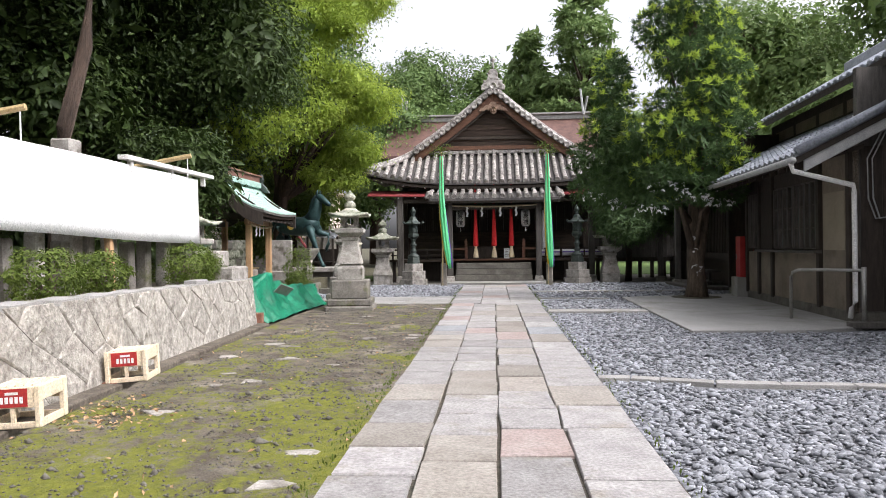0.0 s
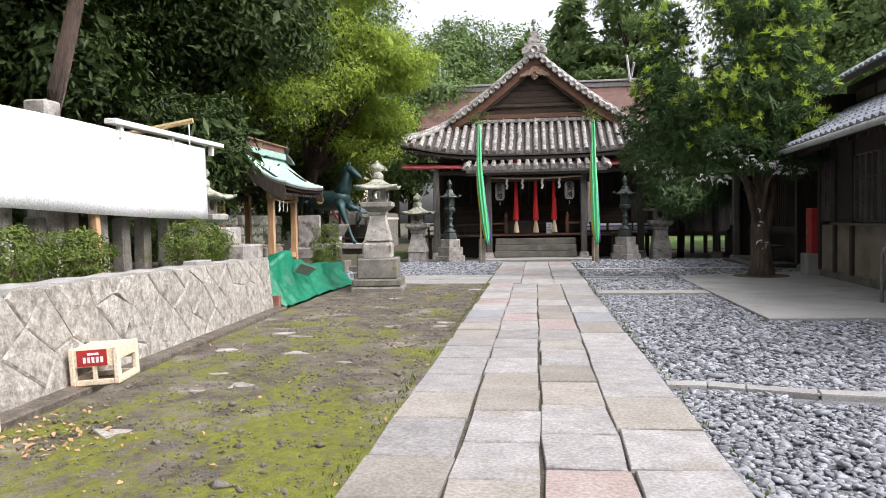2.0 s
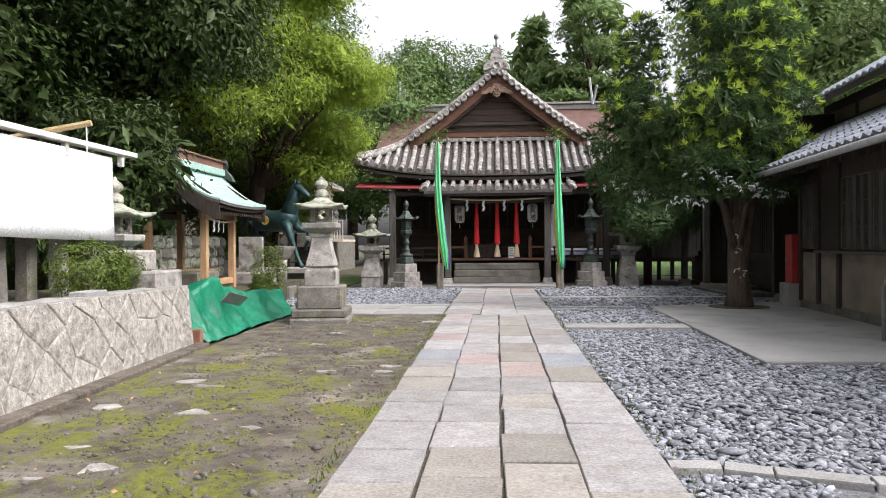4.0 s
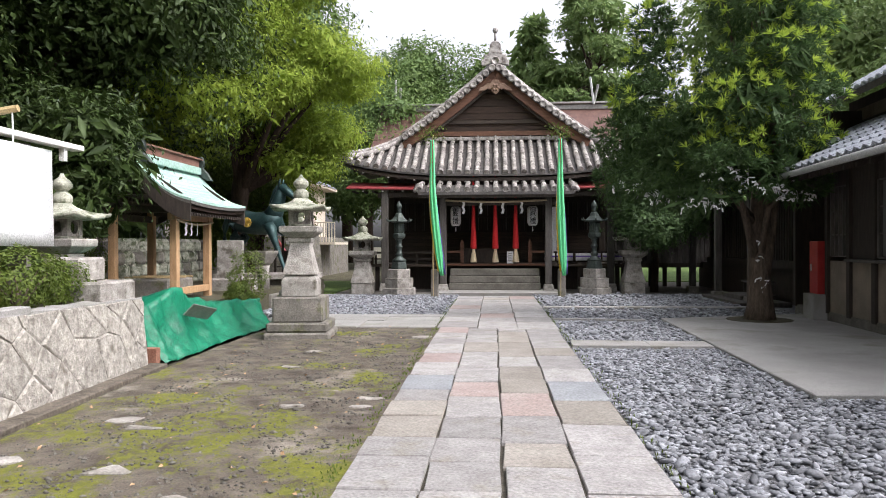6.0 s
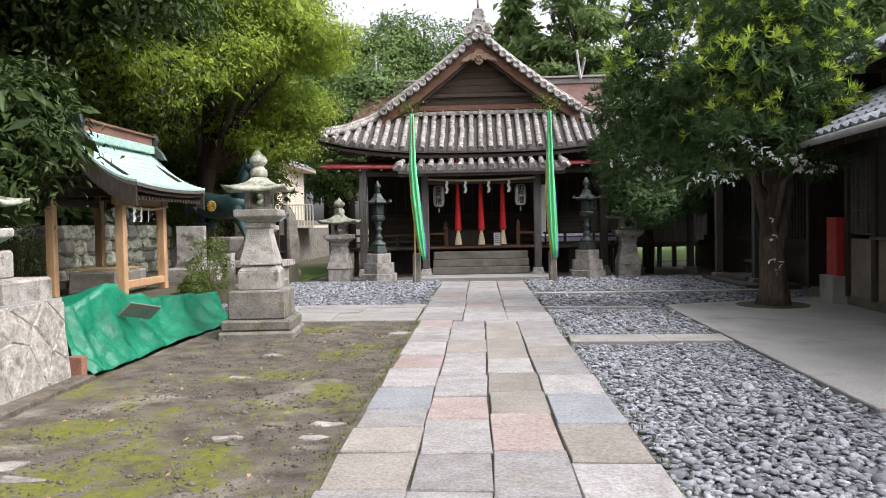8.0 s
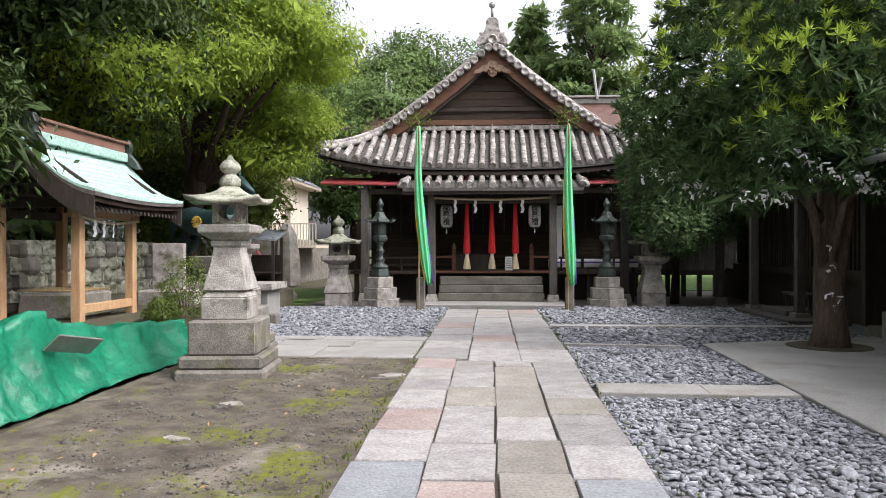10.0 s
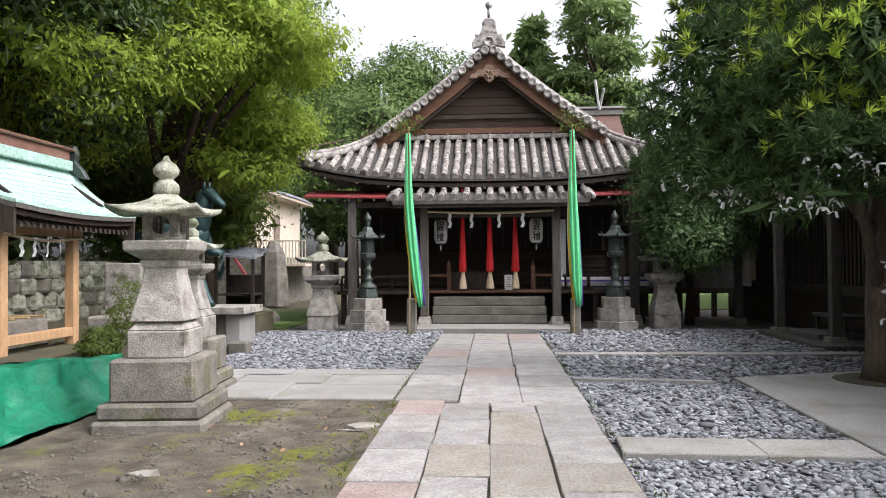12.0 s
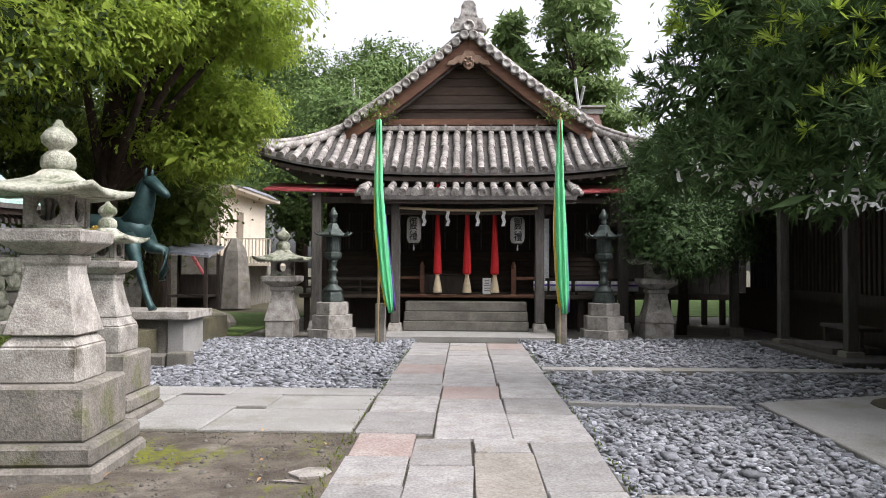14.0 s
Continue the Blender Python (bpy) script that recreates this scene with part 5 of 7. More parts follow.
stone_lantern(pose(-2.94, 13.38, 0, 0, 0, 5), 2.42, "large weathered stone lantern on a stepped square base", 0.365)
stone_lantern(pose(-3.40, 15.05, 0, 0, 0, 3), 2.0, "smaller pale stone lantern behind a larger one", 0.31)
stone_lantern(pose(-3.78, 23.25, 0), 2.18, "pale stone lantern beside a bronze lantern", 0.46, 1)
stone_lantern(pose(3.80, 23.35, 0), 2.15, "stone lantern half hidden by a dark tree", 0.46, 1)
stone_lantern(pose(-5.35, 11.2, 0.40), 1.85, "weathered stone lantern on the terrace behind a bush", 0.40, 1)


def bronze_lantern(m, label):
    """A slender bronze lantern on a stepped hexagonal stone base."""
    root = thing("bronze_lantern", m, label, "bronze lantern", "pair of bronze lanterns")
    for k, (r, z0, z1) in enumerate(((0.50, -0.05, 0.17), (0.425, 0.17, 0.44), (0.335, 0.44, 0.69))):
        part("base_stone", Geo().stack([(r, z0), (r, z1)], 6, math.pi / 6), STONE, root, "pale hexagonal base stone", bevel=0.012)
    part("foot", Geo().stack([(0.235, 0.69), (0.235, 0.74), (0.215, 0.86), (0.20, 0.90)], 6, math.pi / 6), BRONZE_D, root, bevel=0.008)
    part("shaft", Geo().stack([(0.20, 0.90), (0.19, 0.95), (0.10, 1.02), (0.085, 1.06), (0.115, 1.10), (0.075, 1.14), (0.065, 1.26), (0.10, 1.30), (0.10, 1.33), (0.065, 1.37), (0.075, 1.47), (0.10, 1.52)], 18), BRONZE_D, root, smooth=True)
    part("platform", Geo().stack([(0.10, 1.52), (0.17, 1.56), (0.19, 1.60), (0.19, 1.66), (0.15, 1.69)], 6, math.pi / 6), BRONZE_D, root)
    fire = part("fire_box", Geo().stack([(0.145, 1.69), (0.15, 1.71), (0.15, 1.97), (0.145, 1.99)], 6, math.pi / 6), BRONZE_D, root)
    for k in range(6):
        a = math.radians(60 * k)
        mt = Matrix.Rotation(a, 4, 'Z') @ Matrix.Translation((0.131, 0, 1.84))
        g = Geo()
        for y0, y1, z0, z1 in ((-0.06, -0.048, -0.11, 0.11), (0.048, 0.06, -0.11, 0.11), (-0.06, 0.06, -0.11, -0.09), (-0.06, 0.06, 0.09, 0.11), (-0.006, 0.006, -0.09, 0.09), (-0.048, 0.048, -0.006, 0.006)):
            g.box(-0.004, 0.012, y0, y1, z0, z1)
        part("window_frame", g, BRONZE_D, fire, at=mt)
    part("roof", Geo().stack([(0.16, 1.98), (0.30, 2.0), (0.30, 2.03), (0.22, 2.07), (0.14, 2.15), (0.11, 2.23), (0.07, 2.26)], 6, math.pi / 6), BRONZE_D, root, bevel=0.006)
    for k in range(6):
        a = math.radians(30 + 60 * k)
        g = Geo().tube([(0.27 * math.cos(a), 0.27 * math.sin(a), 2.02), (0.34 * math.cos(a), 0.34 * math.sin(a), 2.03), (0.385 * math.cos(a), 0.385 * math.sin(a), 2.07), (0.36 * math.cos(a), 0.36 * math.sin(a), 2.11)], [0.025, 0.024, 0.022, 0.01], 6)
        part("roof_scroll", g, BRONZE_D, root, smooth=True)
    part("finial", Geo().stack([(0.07, 2.26), (0.045, 2.29), (0.07, 2.32), (0.04, 2.35), (0.085, 2.40), (0.09, 2.44), (0.05, 2.51), (0.012, 2.58)], 14), BRONZE_D, root, smooth=True)
    return root


bronze_lantern(pose(-2.70, 22.95, 0), "greenish bronze lantern on a stepped hexagonal stone base")
bronze_lantern(pose(2.72, 23.2, 0), "dark bronze lantern on a stepped hexagonal stone base")

# ---- bronze horse on its pedestal ----
ped = thing("pedestal", pose(0, 0, 0), "grey stone pedestal with a projecting top slab and yellow plate", "pedestal")
part("body", Geo().box(-6.65, -4.72, 19.82, 20.6, -0.05, 0.55), CONC_OLD, ped, bevel=0.015)
# paler concrete puts the sunlight on the pedestal's right end into colour
part("end_block", Geo().box(-4.74, -4.48, 19.78, 20.64, -0.05, 0.55), CONC, ped, bevel=0.012)
part("top_slab", Geo().box(-6.75, -4.36, 19.65, 20.75, 0.55, 0.68), STONE, ped, bevel=0.012)
plate = part("plate", Geo().box(-5.60, -5.35, 19.80, 19.818, 0.18, 0.40), GOLD, ped, "small yellow plate with dark marks")
for k in range(2):
    for j in range(2):
        part("mark", Geo().box(-5.565 + 0.1 * k, -5.485 + 0.1 * k, 19.796, 19.80, 0.21 + 0.09 * j, 0.27 + 0.09 * j), INK, plate)


def blob(bm_geo, pts, radii, n=12):
    bm_geo.tube(pts, radii, n)


hg = Geo()
# barrel, hindquarters, neck, head, legs, tail along the x axis, head towards +x
hg.tube([(-0.86, 0, 1.30), (-0.72, 0, 1.33), (-0.5, 0, 1.31), (-0.15, 0, 1.25), (0.2, 0, 1.25), (0.45, 0, 1.30), (0.62, 0, 1.34), (0.72, 0, 1.36)], [0.08, 0.24, 0.30, 0.285, 0.295, 0.29, 0.22, 0.10], 14)
hg.tube([(0.42, 0, 1.36), (0.60, 0, 1.60), (0.70, 0, 1.86), (0.76, 0, 2.06), (0.80, 0, 2.14)], [0.25, 0.20, 0.155, 0.125, 0.06], 12)
hg.tube([(0.70, 0, 2.10), (0.82, 0, 2.10), (0.98, 0, 2.00), (1.13, 0, 1.90), (1.20, 0, 1.86)], [0.09, 0.125, 0.095, 0.072, 0.045], 10)
for sy in (-1, 1):
    hg.tube([(0.745, sy * 0.06, 2.16), (0.755, sy * 0.07, 2.26), (0.775, sy * 0.06, 2.34)], [0.035, 0.035, 0.006], 6)
    hg.tube([(-0.62, sy * 0.14, 1.25), (-0.60, sy * 0.15, 0.92), (-0.78, sy * 0.14, 0.62), (-0.70, sy * 0.14, 0.30), (-0.66, sy * 0.14, 0.10), (-0.58, sy * 0.14, 0.0)], [0.19, 0.14, 0.075, 0.052, 0.058, 0.075], 10)
hg.tube([(0.50, -0.14, 1.22), (0.62, -0.15, 0.92), (0.74, -0.14, 0.62), (0.88, -0.14, 0.30), (0.98, -0.14, 0.10), (1.05, -0.14, 0.02)], [0.17, 0.11, 0.068, 0.05, 0.056, 0.07], 10)
hg.tube([(0.52, 0.14, 1.22), (0.72, 0.15, 1.02), (1.0, 0.14, 0.98), (1.02, 0.14, 0.72), (0.92, 0.14, 0.56), (0.94, 0.14, 0.48)], [0.17, 0.11, 0.07, 0.05, 0.056, 0.06], 10)
hg.tube([(-0.84, 0, 1.42), (-1.02, 0, 1.38), (-1.12, 0, 1.15), (-1.14, 0, 0.80), (-1.08, 0, 0.55)], [0.05, 0.075, 0.085, 0.07, 0.02], 8)
hg.tube([(0.66, 0, 2.18), (0.56, 0, 2.05), (0.46, 0, 1.80), (0.34, 0, 1.60)], [0.03, 0.06, 0.06, 0.02], 6)
horse = solid("horse_statue", hg, BRONZE, "green patinated bronze horse statue on a stone pedestal", "statue", smooth=True, m=pose(-5.85, 20.3, 0.68, 0, 0, -20) @ Matrix.Diagonal((0.92, 1.08, 0.98, 1)))
crest = thing("crest_disc", pose(-6.02, 20.04, 1.92, 0, 0, -20), "gold chrysanthemum crest disc on the bronze horse", "crest")
g = Geo().stack([(0.10, 0.0), (0.105, 0.02), (0.09, 0.03), (0.03, 0.035)], 16)
part("disc", g, GOLD, crest, at=pose(0, 0, 0, 90, 0, 0))
for k in range(12):
    a = k * math.pi / 6
    part("petal", Geo().tube([(0.03 * math.cos(a), -0.035, 0.03 * math.sin(a)), (0.12 * math.cos(a), -0.028, 0.12 * math.sin(a))], [0.008, 0.024], 6), GOLD, crest)

# stone water bowl on a column, before the horse
bowl = thing("stone_basin", pose(-5.15, 18.4, 0.0), "grey stone basin on a round lettered column", "basin")
part("foot", Geo().box(-0.32, 0.32, -0.32, 0.32, -0.05, 0.30), STONE_D, bowl, bevel=0.02)
part("column", Geo().stack([(0.16, 0.30), (0.155, 0.85), (0.17, 0.92)], 16), STONE, bowl, smooth=True)
for k in range(4):
    part("mark", Geo().box(-0.05, 0.05, -0.166, -0.15, 0.42 + 0.11 * k, 0.49 + 0.11 * k), INK, bowl)
part("basin", Geo().stack([(0.17, 0.92), (0.24, 0.98), (0.36, 1.18), (0.37, 1.24), (0.30, 1.24), (0.20, 1.12)], 6), STONE_D, bowl, bevel=0.012)
bench = thing("stone_bench", pose(-4.55, 18.6, 0), "low worn stone blocks lying on the gravel", "stone")
part("block", Geo().box(-0.7, 0.3, -0.15, 0.15, -0.02, 0.14), CONC_OLD, bench, bevel=0.02)
part("block", Geo().box(0.32, 0.62, -0.12, 0.16, -0.02, 0.18), CONC_OLD, bench, bevel=0.02)

# ---- water pavilion ----
pav = thing("water_pavilion", pose(0, 0, 0), "small water pavilion with a curved green copper roof", "pavilion")
RX, RZ, Y0, Y1, EX, EZ = -6.05, 2.82, 14.42, 17.1, 0.98, 2.10


def pav_z(u):
    return RZ - (RZ - EZ) * (1.75 * u - 0.75 * u * u)


for sx in (-1, 1):
    rows = [[(RX + sx * EX * u, Y0 + (Y1 - Y0) * t, pav_z(u) + 0.05 * (2 * t - 1) ** 2 * u) for t in np.linspace(0, 1, 7)] for u in np.linspace(0.0, 1, 12)]
    part("roof_slope", Geo().sheet(rows, 0.035), COPPER, pav, "pale green copper roof sheets", smooth=False)
    rows2 = [[(p[0], p[1], p[2] - 0.04) for p in r] for r in rows[1:]]
    part("roof_edge", Geo().sheet(rows2, 0.05), WOOD_GREY, pav)
    part("roof_edge", Geo().sheet([[(p[0] - sx * 0.05, p[1], p[2] - 0.055) for p in r] for r in rows2[5:]], 0.06), WOOD_GABLE, pav, "brown eave board in layers")
    # sheet seams
    for k in range(1, 12):
        u = k / 12
        part("seam", Geo().tube([(RX + sx * EX * u, Y0 + (Y1 - Y0) * t, pav_z(u) + 0.003 + 0.05 * (2 * t - 1) ** 2 * u) for t in np.linspace(0, 1, 7)], 0.006, 4), COPPER, pav)
    for k in range(22):
        y = Y0 + 0.1 + k * (Y1 - Y0 - 0.2) / 21
        part("rafter", Geo().prism([(RX + sx * 0.45, 2.17), (RX + sx * (EX - 0.08), EZ - 0.24), (RX + sx * (EX - 0.08), EZ - 0.19), (RX + sx * 0.45, 2.22)], "y", y - 0.025, y + 0.025), WOOD_OLD, pav)
    for y in (Y0 - 0.01, Y1 - 0.03):
        up = [(RX + sx * EX * u, pav_z(u) - 0.045) for u in np.linspace(0, 0.98, 8)]
        lo = [(RX + sx * EX * u, pav_z(u) - 0.34) for u in np.linspace(0.98, 0, 8)]
        part("barge_board", Geo().prism(up + lo, "y", y, y + 0.04), WOOD_OLD, pav)
part("ridge", Geo().box(RX - 0.13, RX + 0.13, Y0 + 0.15, Y1 - 0.15, RZ - 0.04, RZ + 0.10), COPPER, pav, bevel=0.01)
part("ridge_band", Geo().box(RX - 0.10, RX + 0.10, Y0 + 0.18, Y1 - 0.18, RZ + 0.10, RZ + 0.24), COPPER_BROWN, pav, bevel=0.01)
part("ridge_cap", Geo().box(RX - 0.15, RX + 0.15, Y0 + 0.12, Y1 - 0.12, RZ + 0.24, RZ + 0.28), COPPER_BROWN, pav, bevel=0.01)
for y in (Y0 + 0.08, Y1 - 0.08):
    g = Geo().prism([(RX - 0.13, RZ + 0.33), (RX + 0.13, RZ + 0.33), (RX + 0.17, RZ + 0.2), (RX + 0.14, RZ + 0.1), (RX + 0.25, RZ - 0.02), (RX + 0.33, RZ - 0.16), (RX + 0.22, RZ - 0.15), (RX, RZ - 0.02), (RX - 0.22, RZ - 0.15), (RX - 0.33, RZ - 0.16), (RX - 0.25, RZ - 0.02), (RX - 0.14, RZ + 0.1), (RX - 0.17, RZ + 0.2)], "y", y - 0.05, y + 0.05)
    # dark bronze colour stands in for the copper ornament's unlit face
    orn = part("ridge_ornament", g, BRONZE_D, pav, "scrolled copper ridge-end ornament", bevel=0.015)
part("gable_panel", Geo().prism([(RX - 0.70, 2.25), (RX + 0.70, 2.25), (RX, 2.72)], "y", Y0 + 0.32, Y0 + 0.36), WOOD_OLD, pav)
part("gable_panel", Geo().prism([(RX - 0.70, 2.25), (RX + 0.70, 2.25), (RX, 2.72)], "y", Y1 - 0.36, Y1 - 0.32), WOOD_OLD, pav)
PX = (-6.65, -5.55)
PY = (14.85, 16.3)
for x in PX:
    for y in PY:
        m = WOOD_NEW
        part("post", Geo().box(x - 0.065, x + 0.065, y - 0.065, y + 0.065, 0.38, 2.12, 0.95), m, pav, "fresh tan square post", bevel=0.008)
    part("eave_beam", Geo().box(x - 0.07, x + 0.07, Y0 + 0.3, Y1 - 0.3, 2.02, 2.20), WOOD_OLD, pav, bevel=0.01)
    part("tie_beam", Geo().box(x - 0.04, x + 0.04, PY[0] - 0.2, PY[1] + 0.2, 1.80, 1.92), WOOD_NEW if x > -6 else WOOD_OLD, pav, bevel=0.008)
    part("sill_beam", Geo().box(x - 0.05, x + 0.05, PY[0] - 0.06, PY[1] + 0.06, 0.50, 0.62), WOOD_NEW if x > -6 else WOOD_OLD, pav, bevel=0.008)
for y in PY:
    part("cross_beam", Geo().box(PX[0] - 0.3, PX[1] + 0.3, y - 0.05, y + 0.05, 1.93, 2.05), WOOD_OLD, pav, bevel=0.008)
part("beam_end", Geo().box(-5.46, -5.26, 14.78, 14.92, 1.93, 2.12), WOOD_GREY, pav, "pale beam end", bevel=0.01)
solid("straw_rope", Geo().tube([(-5.48, 14.8 + 0.16 * k, 1.80 - 0.06 * math.sin(k * math.pi / 10)) for k in range(11)], 0.022, 6), STRAW, "thin straw rope strung between pavilion posts", "rope", smooth=True)
for k, y in enumerate((15.1, 15.35, 15.62, 15.9)):
    shide(-5.46, y, 1.75, 0.8, m=pose(-5.46, y, 1.77, 0, 0, 60 + 17 * k) @ Matrix.Scale(0.8, 4))
trough = thing("water_trough", pose(-6.15, 15.6, 0.40), "low stone water trough under the pavilion", "trough")
part("basin", Geo().box(-0.4, 0.4, -0.55, 0.55, 0.0, 0.36, 0.96), STONE_D, trough, bevel=0.03)
for k in range(3):
    part("rest_bar", Geo().tube([(-0.5, -0.35 + 0.3 * k, 0.39), (0.5, -0.35 + 0.3 * k, 0.39)], 0.016, 6), BAMBOO, trough)
slabstone = solid("inscribed_stone", Geo().box(-0.28, 0.28, -0.07, 0.07, 0, 0.85), STONE, "upright smooth pale stone tablet by the pavilion", "stone tablet", bevel=0.015, m=pose(-5.75, 18.1, 0.62, 0, 0, 4))
solid("stone_block", Geo().box(-0.55, 0.45, -0.3, 0.3, -0.05, 0.45), STONE, "pale stone block under an upright tablet", "stone", bevel=0.03, m=pose(-5.65, 18.1, 0.2))

# rubble wall behind the pavilion, stones laid one by one
rub = thing("wall_rubble", pose(0, 0, 0), "mossy rubble stone wall behind the pavilion", "wall", kind="structure")
rr = np.random.default_rng(8)
y = 14.2
for row in range(4):
    y = 14.0 + 0.2 * (row % 2)
    while y < 22.5:
        l = float(rr.uniform(0.3, 0.6))
        g = Geo().stack([(0.9, 0), (1.05, 0.2), (1.0, 0.75), (0.7, 1.0)], 7, float(rr.uniform(0, 1)))
        g.v = [(vx * 0.28 - 8.3, y + l / 2 + vy * l * 0.55, 0.38 + row * 0.28 + vz * 0.31) for vx, vy, vz in g.v]
        part("rubble_stone", g, STONE_CAP if rr.random() < 0.65 else STONE_D, rub, smooth=False)
        y += l

# ---- green sheet over the bank ----
tr = np.random.default_rng(3)
TOP = [(-4.55, 11.62, 0.62), (-4.45, 12.0, 0.66), (-4.30, 12.35, 0.84), (-4.35, 13.0, 0.66), (-4.3, 13.8, 0.52), (-4.2, 14.6, 0.50), (-4.0, 15.3, 0.46)]
BOT = [(-4.02, 11.66, -0.02), (-3.95, 11.9, -0.02), (-3.86, 12.4, -0.01), (-3.80, 13.0, 0.02), (-3.72, 13.5, 0.03), (-3.62, 14.4, 0.03), (-3.5, 15.2, 0.03)]
BACK = [(-5.6, 11.6, 0.60), (-5.4, 12.2, 0.62), (-5.3, 12.8, 0.62), (-5.3, 13.3, 0.52), (-5.2, 14.0, 0.48), (-5.0, 14.8, 0.44), (-4.9, 15.4, 0.42)]
rows = []
TOP = [(x + 0.28 - 0.045 * k, 10.85 + (y - 11.62) * 1.02, z) for k, (x, y, z) in enumerate(TOP)]
BOT = [(x + 0.12 - 0.05 * k, 10.85 + (y - 11.62) * 1.02, z) for k, (x, y, z) in enumerate(BOT)]
BACK = [(x + 0.25, 10.85 + (y - 11.62) * 1.02, z) for x, y, z in BACK]
for v in np.linspace(0, 2, 29):
    row = []
    for u in np.linspace(0, 6, 73):
        i = min(5, int(u))
        f = u - i
        A, B = (BACK, TOP) if v <= 1 else (TOP, BOT)
        w = v if v <= 1 else v - 1
        pa, pb = Vector(A[i]).lerp(Vector(A[i + 1]), f), Vector(B[i]).lerp(Vector(B[i + 1]), f)
        p = pa.lerp(pb, w)
        sag = 0.06 * math.sin(w * math.pi) * (1 if v > 1 else 0.5)
        wr2 = 0.02 * math.sin(5 * u + 3 * v) + 0.015 * math.sin(11 * u - 4 * v) + 0.012 * float(tr.normal())
        row.append((p.x - sag * 0.7 + wr2, p.y, p.z - sag + wr2 * 0.7))
    rows.append(row)
tarp = solid("ground_sheet", Geo().sheet(rows, 0.008), TARP, "wrinkled green plastic sheet draped over the earth bank", "tarpaulin", smooth=True)
solid("bank_core", Geo().prism([(-5.3, 10.78), (-4.6, 10.78), (-4.35, 11.8), (-4.4, 14.4), (-5.1, 14.4)], "z", -0.1, 0.40), SOIL, "earth bank under the green sheet", "ground", kind="structure")
solid("board", Geo().box(-0.36, 0.36, -0.10, 0.10, 0, 0.02), STEEL, "grey plank lying on the green sheet", "plank", bevel=0.004, m=pose(-3.93, 12.0, 0.47, -46, 10, 88))
solid("brick", Geo().box(-0.09, 0.09, -0.05, 0.05, -0.4, 0.06), BRICK, "red-brown bricks stacked at the foot of the wall", "brick", bevel=0.006, m=pose(-4.06, 10.84, 0.1))

# ---- fence posts, covered signboard and bushes on the terrace ----
for k in range(17):
    y = 1.5 + 0.52 * k
    hgt = 0.72 + 0.05 * math.sin(k * 2.3)
    solid("fence_post", Geo().box(-0.085, 0.085, -0.085, 0.085, -0.05, hgt, 0.94), STONE_D if k % 3 else STONE, "short square weathered stone fence post on the terrace", "fence post", "stone fence posts", bevel=0.02, m=pose(-5.02 + 0.03 * math.sin(k * 1.7), y, 0.70, math.sin(k) * 1.5, math.cos(k * 1.3) * 1.5, 0))
for k, y in enumerate((4.4, 7.4)):
    solid("timber_stake", Geo().box(-0.04, 0.04, -0.04, 0.04, 0, 0.95), WOOD_NEW, "orange-tan timber stake leaning on the covered board", "stake", bevel=0.005, m=pose(-4.78, y, 0.70, 3, 3 - 5 * k, 0))
ban = thing("covered_signboard", pose(0, 0, 0), "long signboard covered with plain white cloth on a frame", "signboard")
rows = [[(-4.72 + 0.012 * math.sin(3 * y + 2 * v), y, 2.37 - (0.92 + 0.018 * (y - 5) + 0.02 * math.sin(y * 0.9)) * v) for y in np.linspace(0.9, 10.0, 30)] for v in np.linspace(0, 1, 6)]
part("cloth", Geo().sheet(rows, 0.008, (-1, 0, 0)), WHITE_CLOTH, ban, smooth=True)
part("back_board", Geo().box(-4.80, -4.745, 0.6, 9.8, 1.55, 2.30), WOOD_GREY, ban)
part("top_rail", Geo().box(-4.80, -4.66, 7.6, 10.5, 2.42, 2.48), WHITE_PAINT, ban, "white painted top rail", bevel=0.006, at=pose(0, 0, 0))
for y in (7.8, 9.0, 10.2):
    part("rail_strut", Geo().box(-4.76, -4.70, y - 0.03, y + 0.03, 2.28, 2.42), WHITE_PAINT, ban)
for y in (1.5, 5.2, 9.7):
    part("frame_post", Geo().box(-4.86, -4.80, y - 0.04, y + 0.04, 0.68, 2.40), WOOD_GREY, ban)
solid("stone_pillar", Geo().box(-0.13, 0.13, -0.13, 0.13, 0, 1.92), STONE, "tall square stone pillar behind the covered board", "pillar", bevel=0.02, m=pose(-5.15, 7.05, 0.68))
for y, z in ((5.1, 2.50), (8.9, 2.50)):
    b = thing("bamboo_pole", pose(-4.95, y, z), "bamboo pole end with white cord above the board", "pole")
    part("pole", Geo().tube([(-0.6, -0.1, -0.1), (0.55, 0.05, 0.12)], 0.035, 8), BAMBOO, b)
    part("cord", Geo().tube([(0.5, 0.04, 0.1), (0.5, 0.05, -0.2)], 0.008, 5), WHITE_CLOTH, b)
for x0, y0, z0, w in ((-4.42, 10.3, 0.70, 0.36), (-4.62, 10.25, 0.96, 0.26)):
    solid("stone_block", Geo().box(-w * 0.75, w * 0.75, -w, w, 0, 0.27), STONE, "pale rough stone block on the terrace edge", "stone", bevel=0.025, m=pose(x0, y0, z0))
solid("mortar_block", Geo().box(-0.09, 0.09, -0.2, 0.2, 0, 0.07), CONC, "flat pale stone lying on the wall top", "stone", bevel=0.01, m=pose(-4.08, 8.3, 0.77))


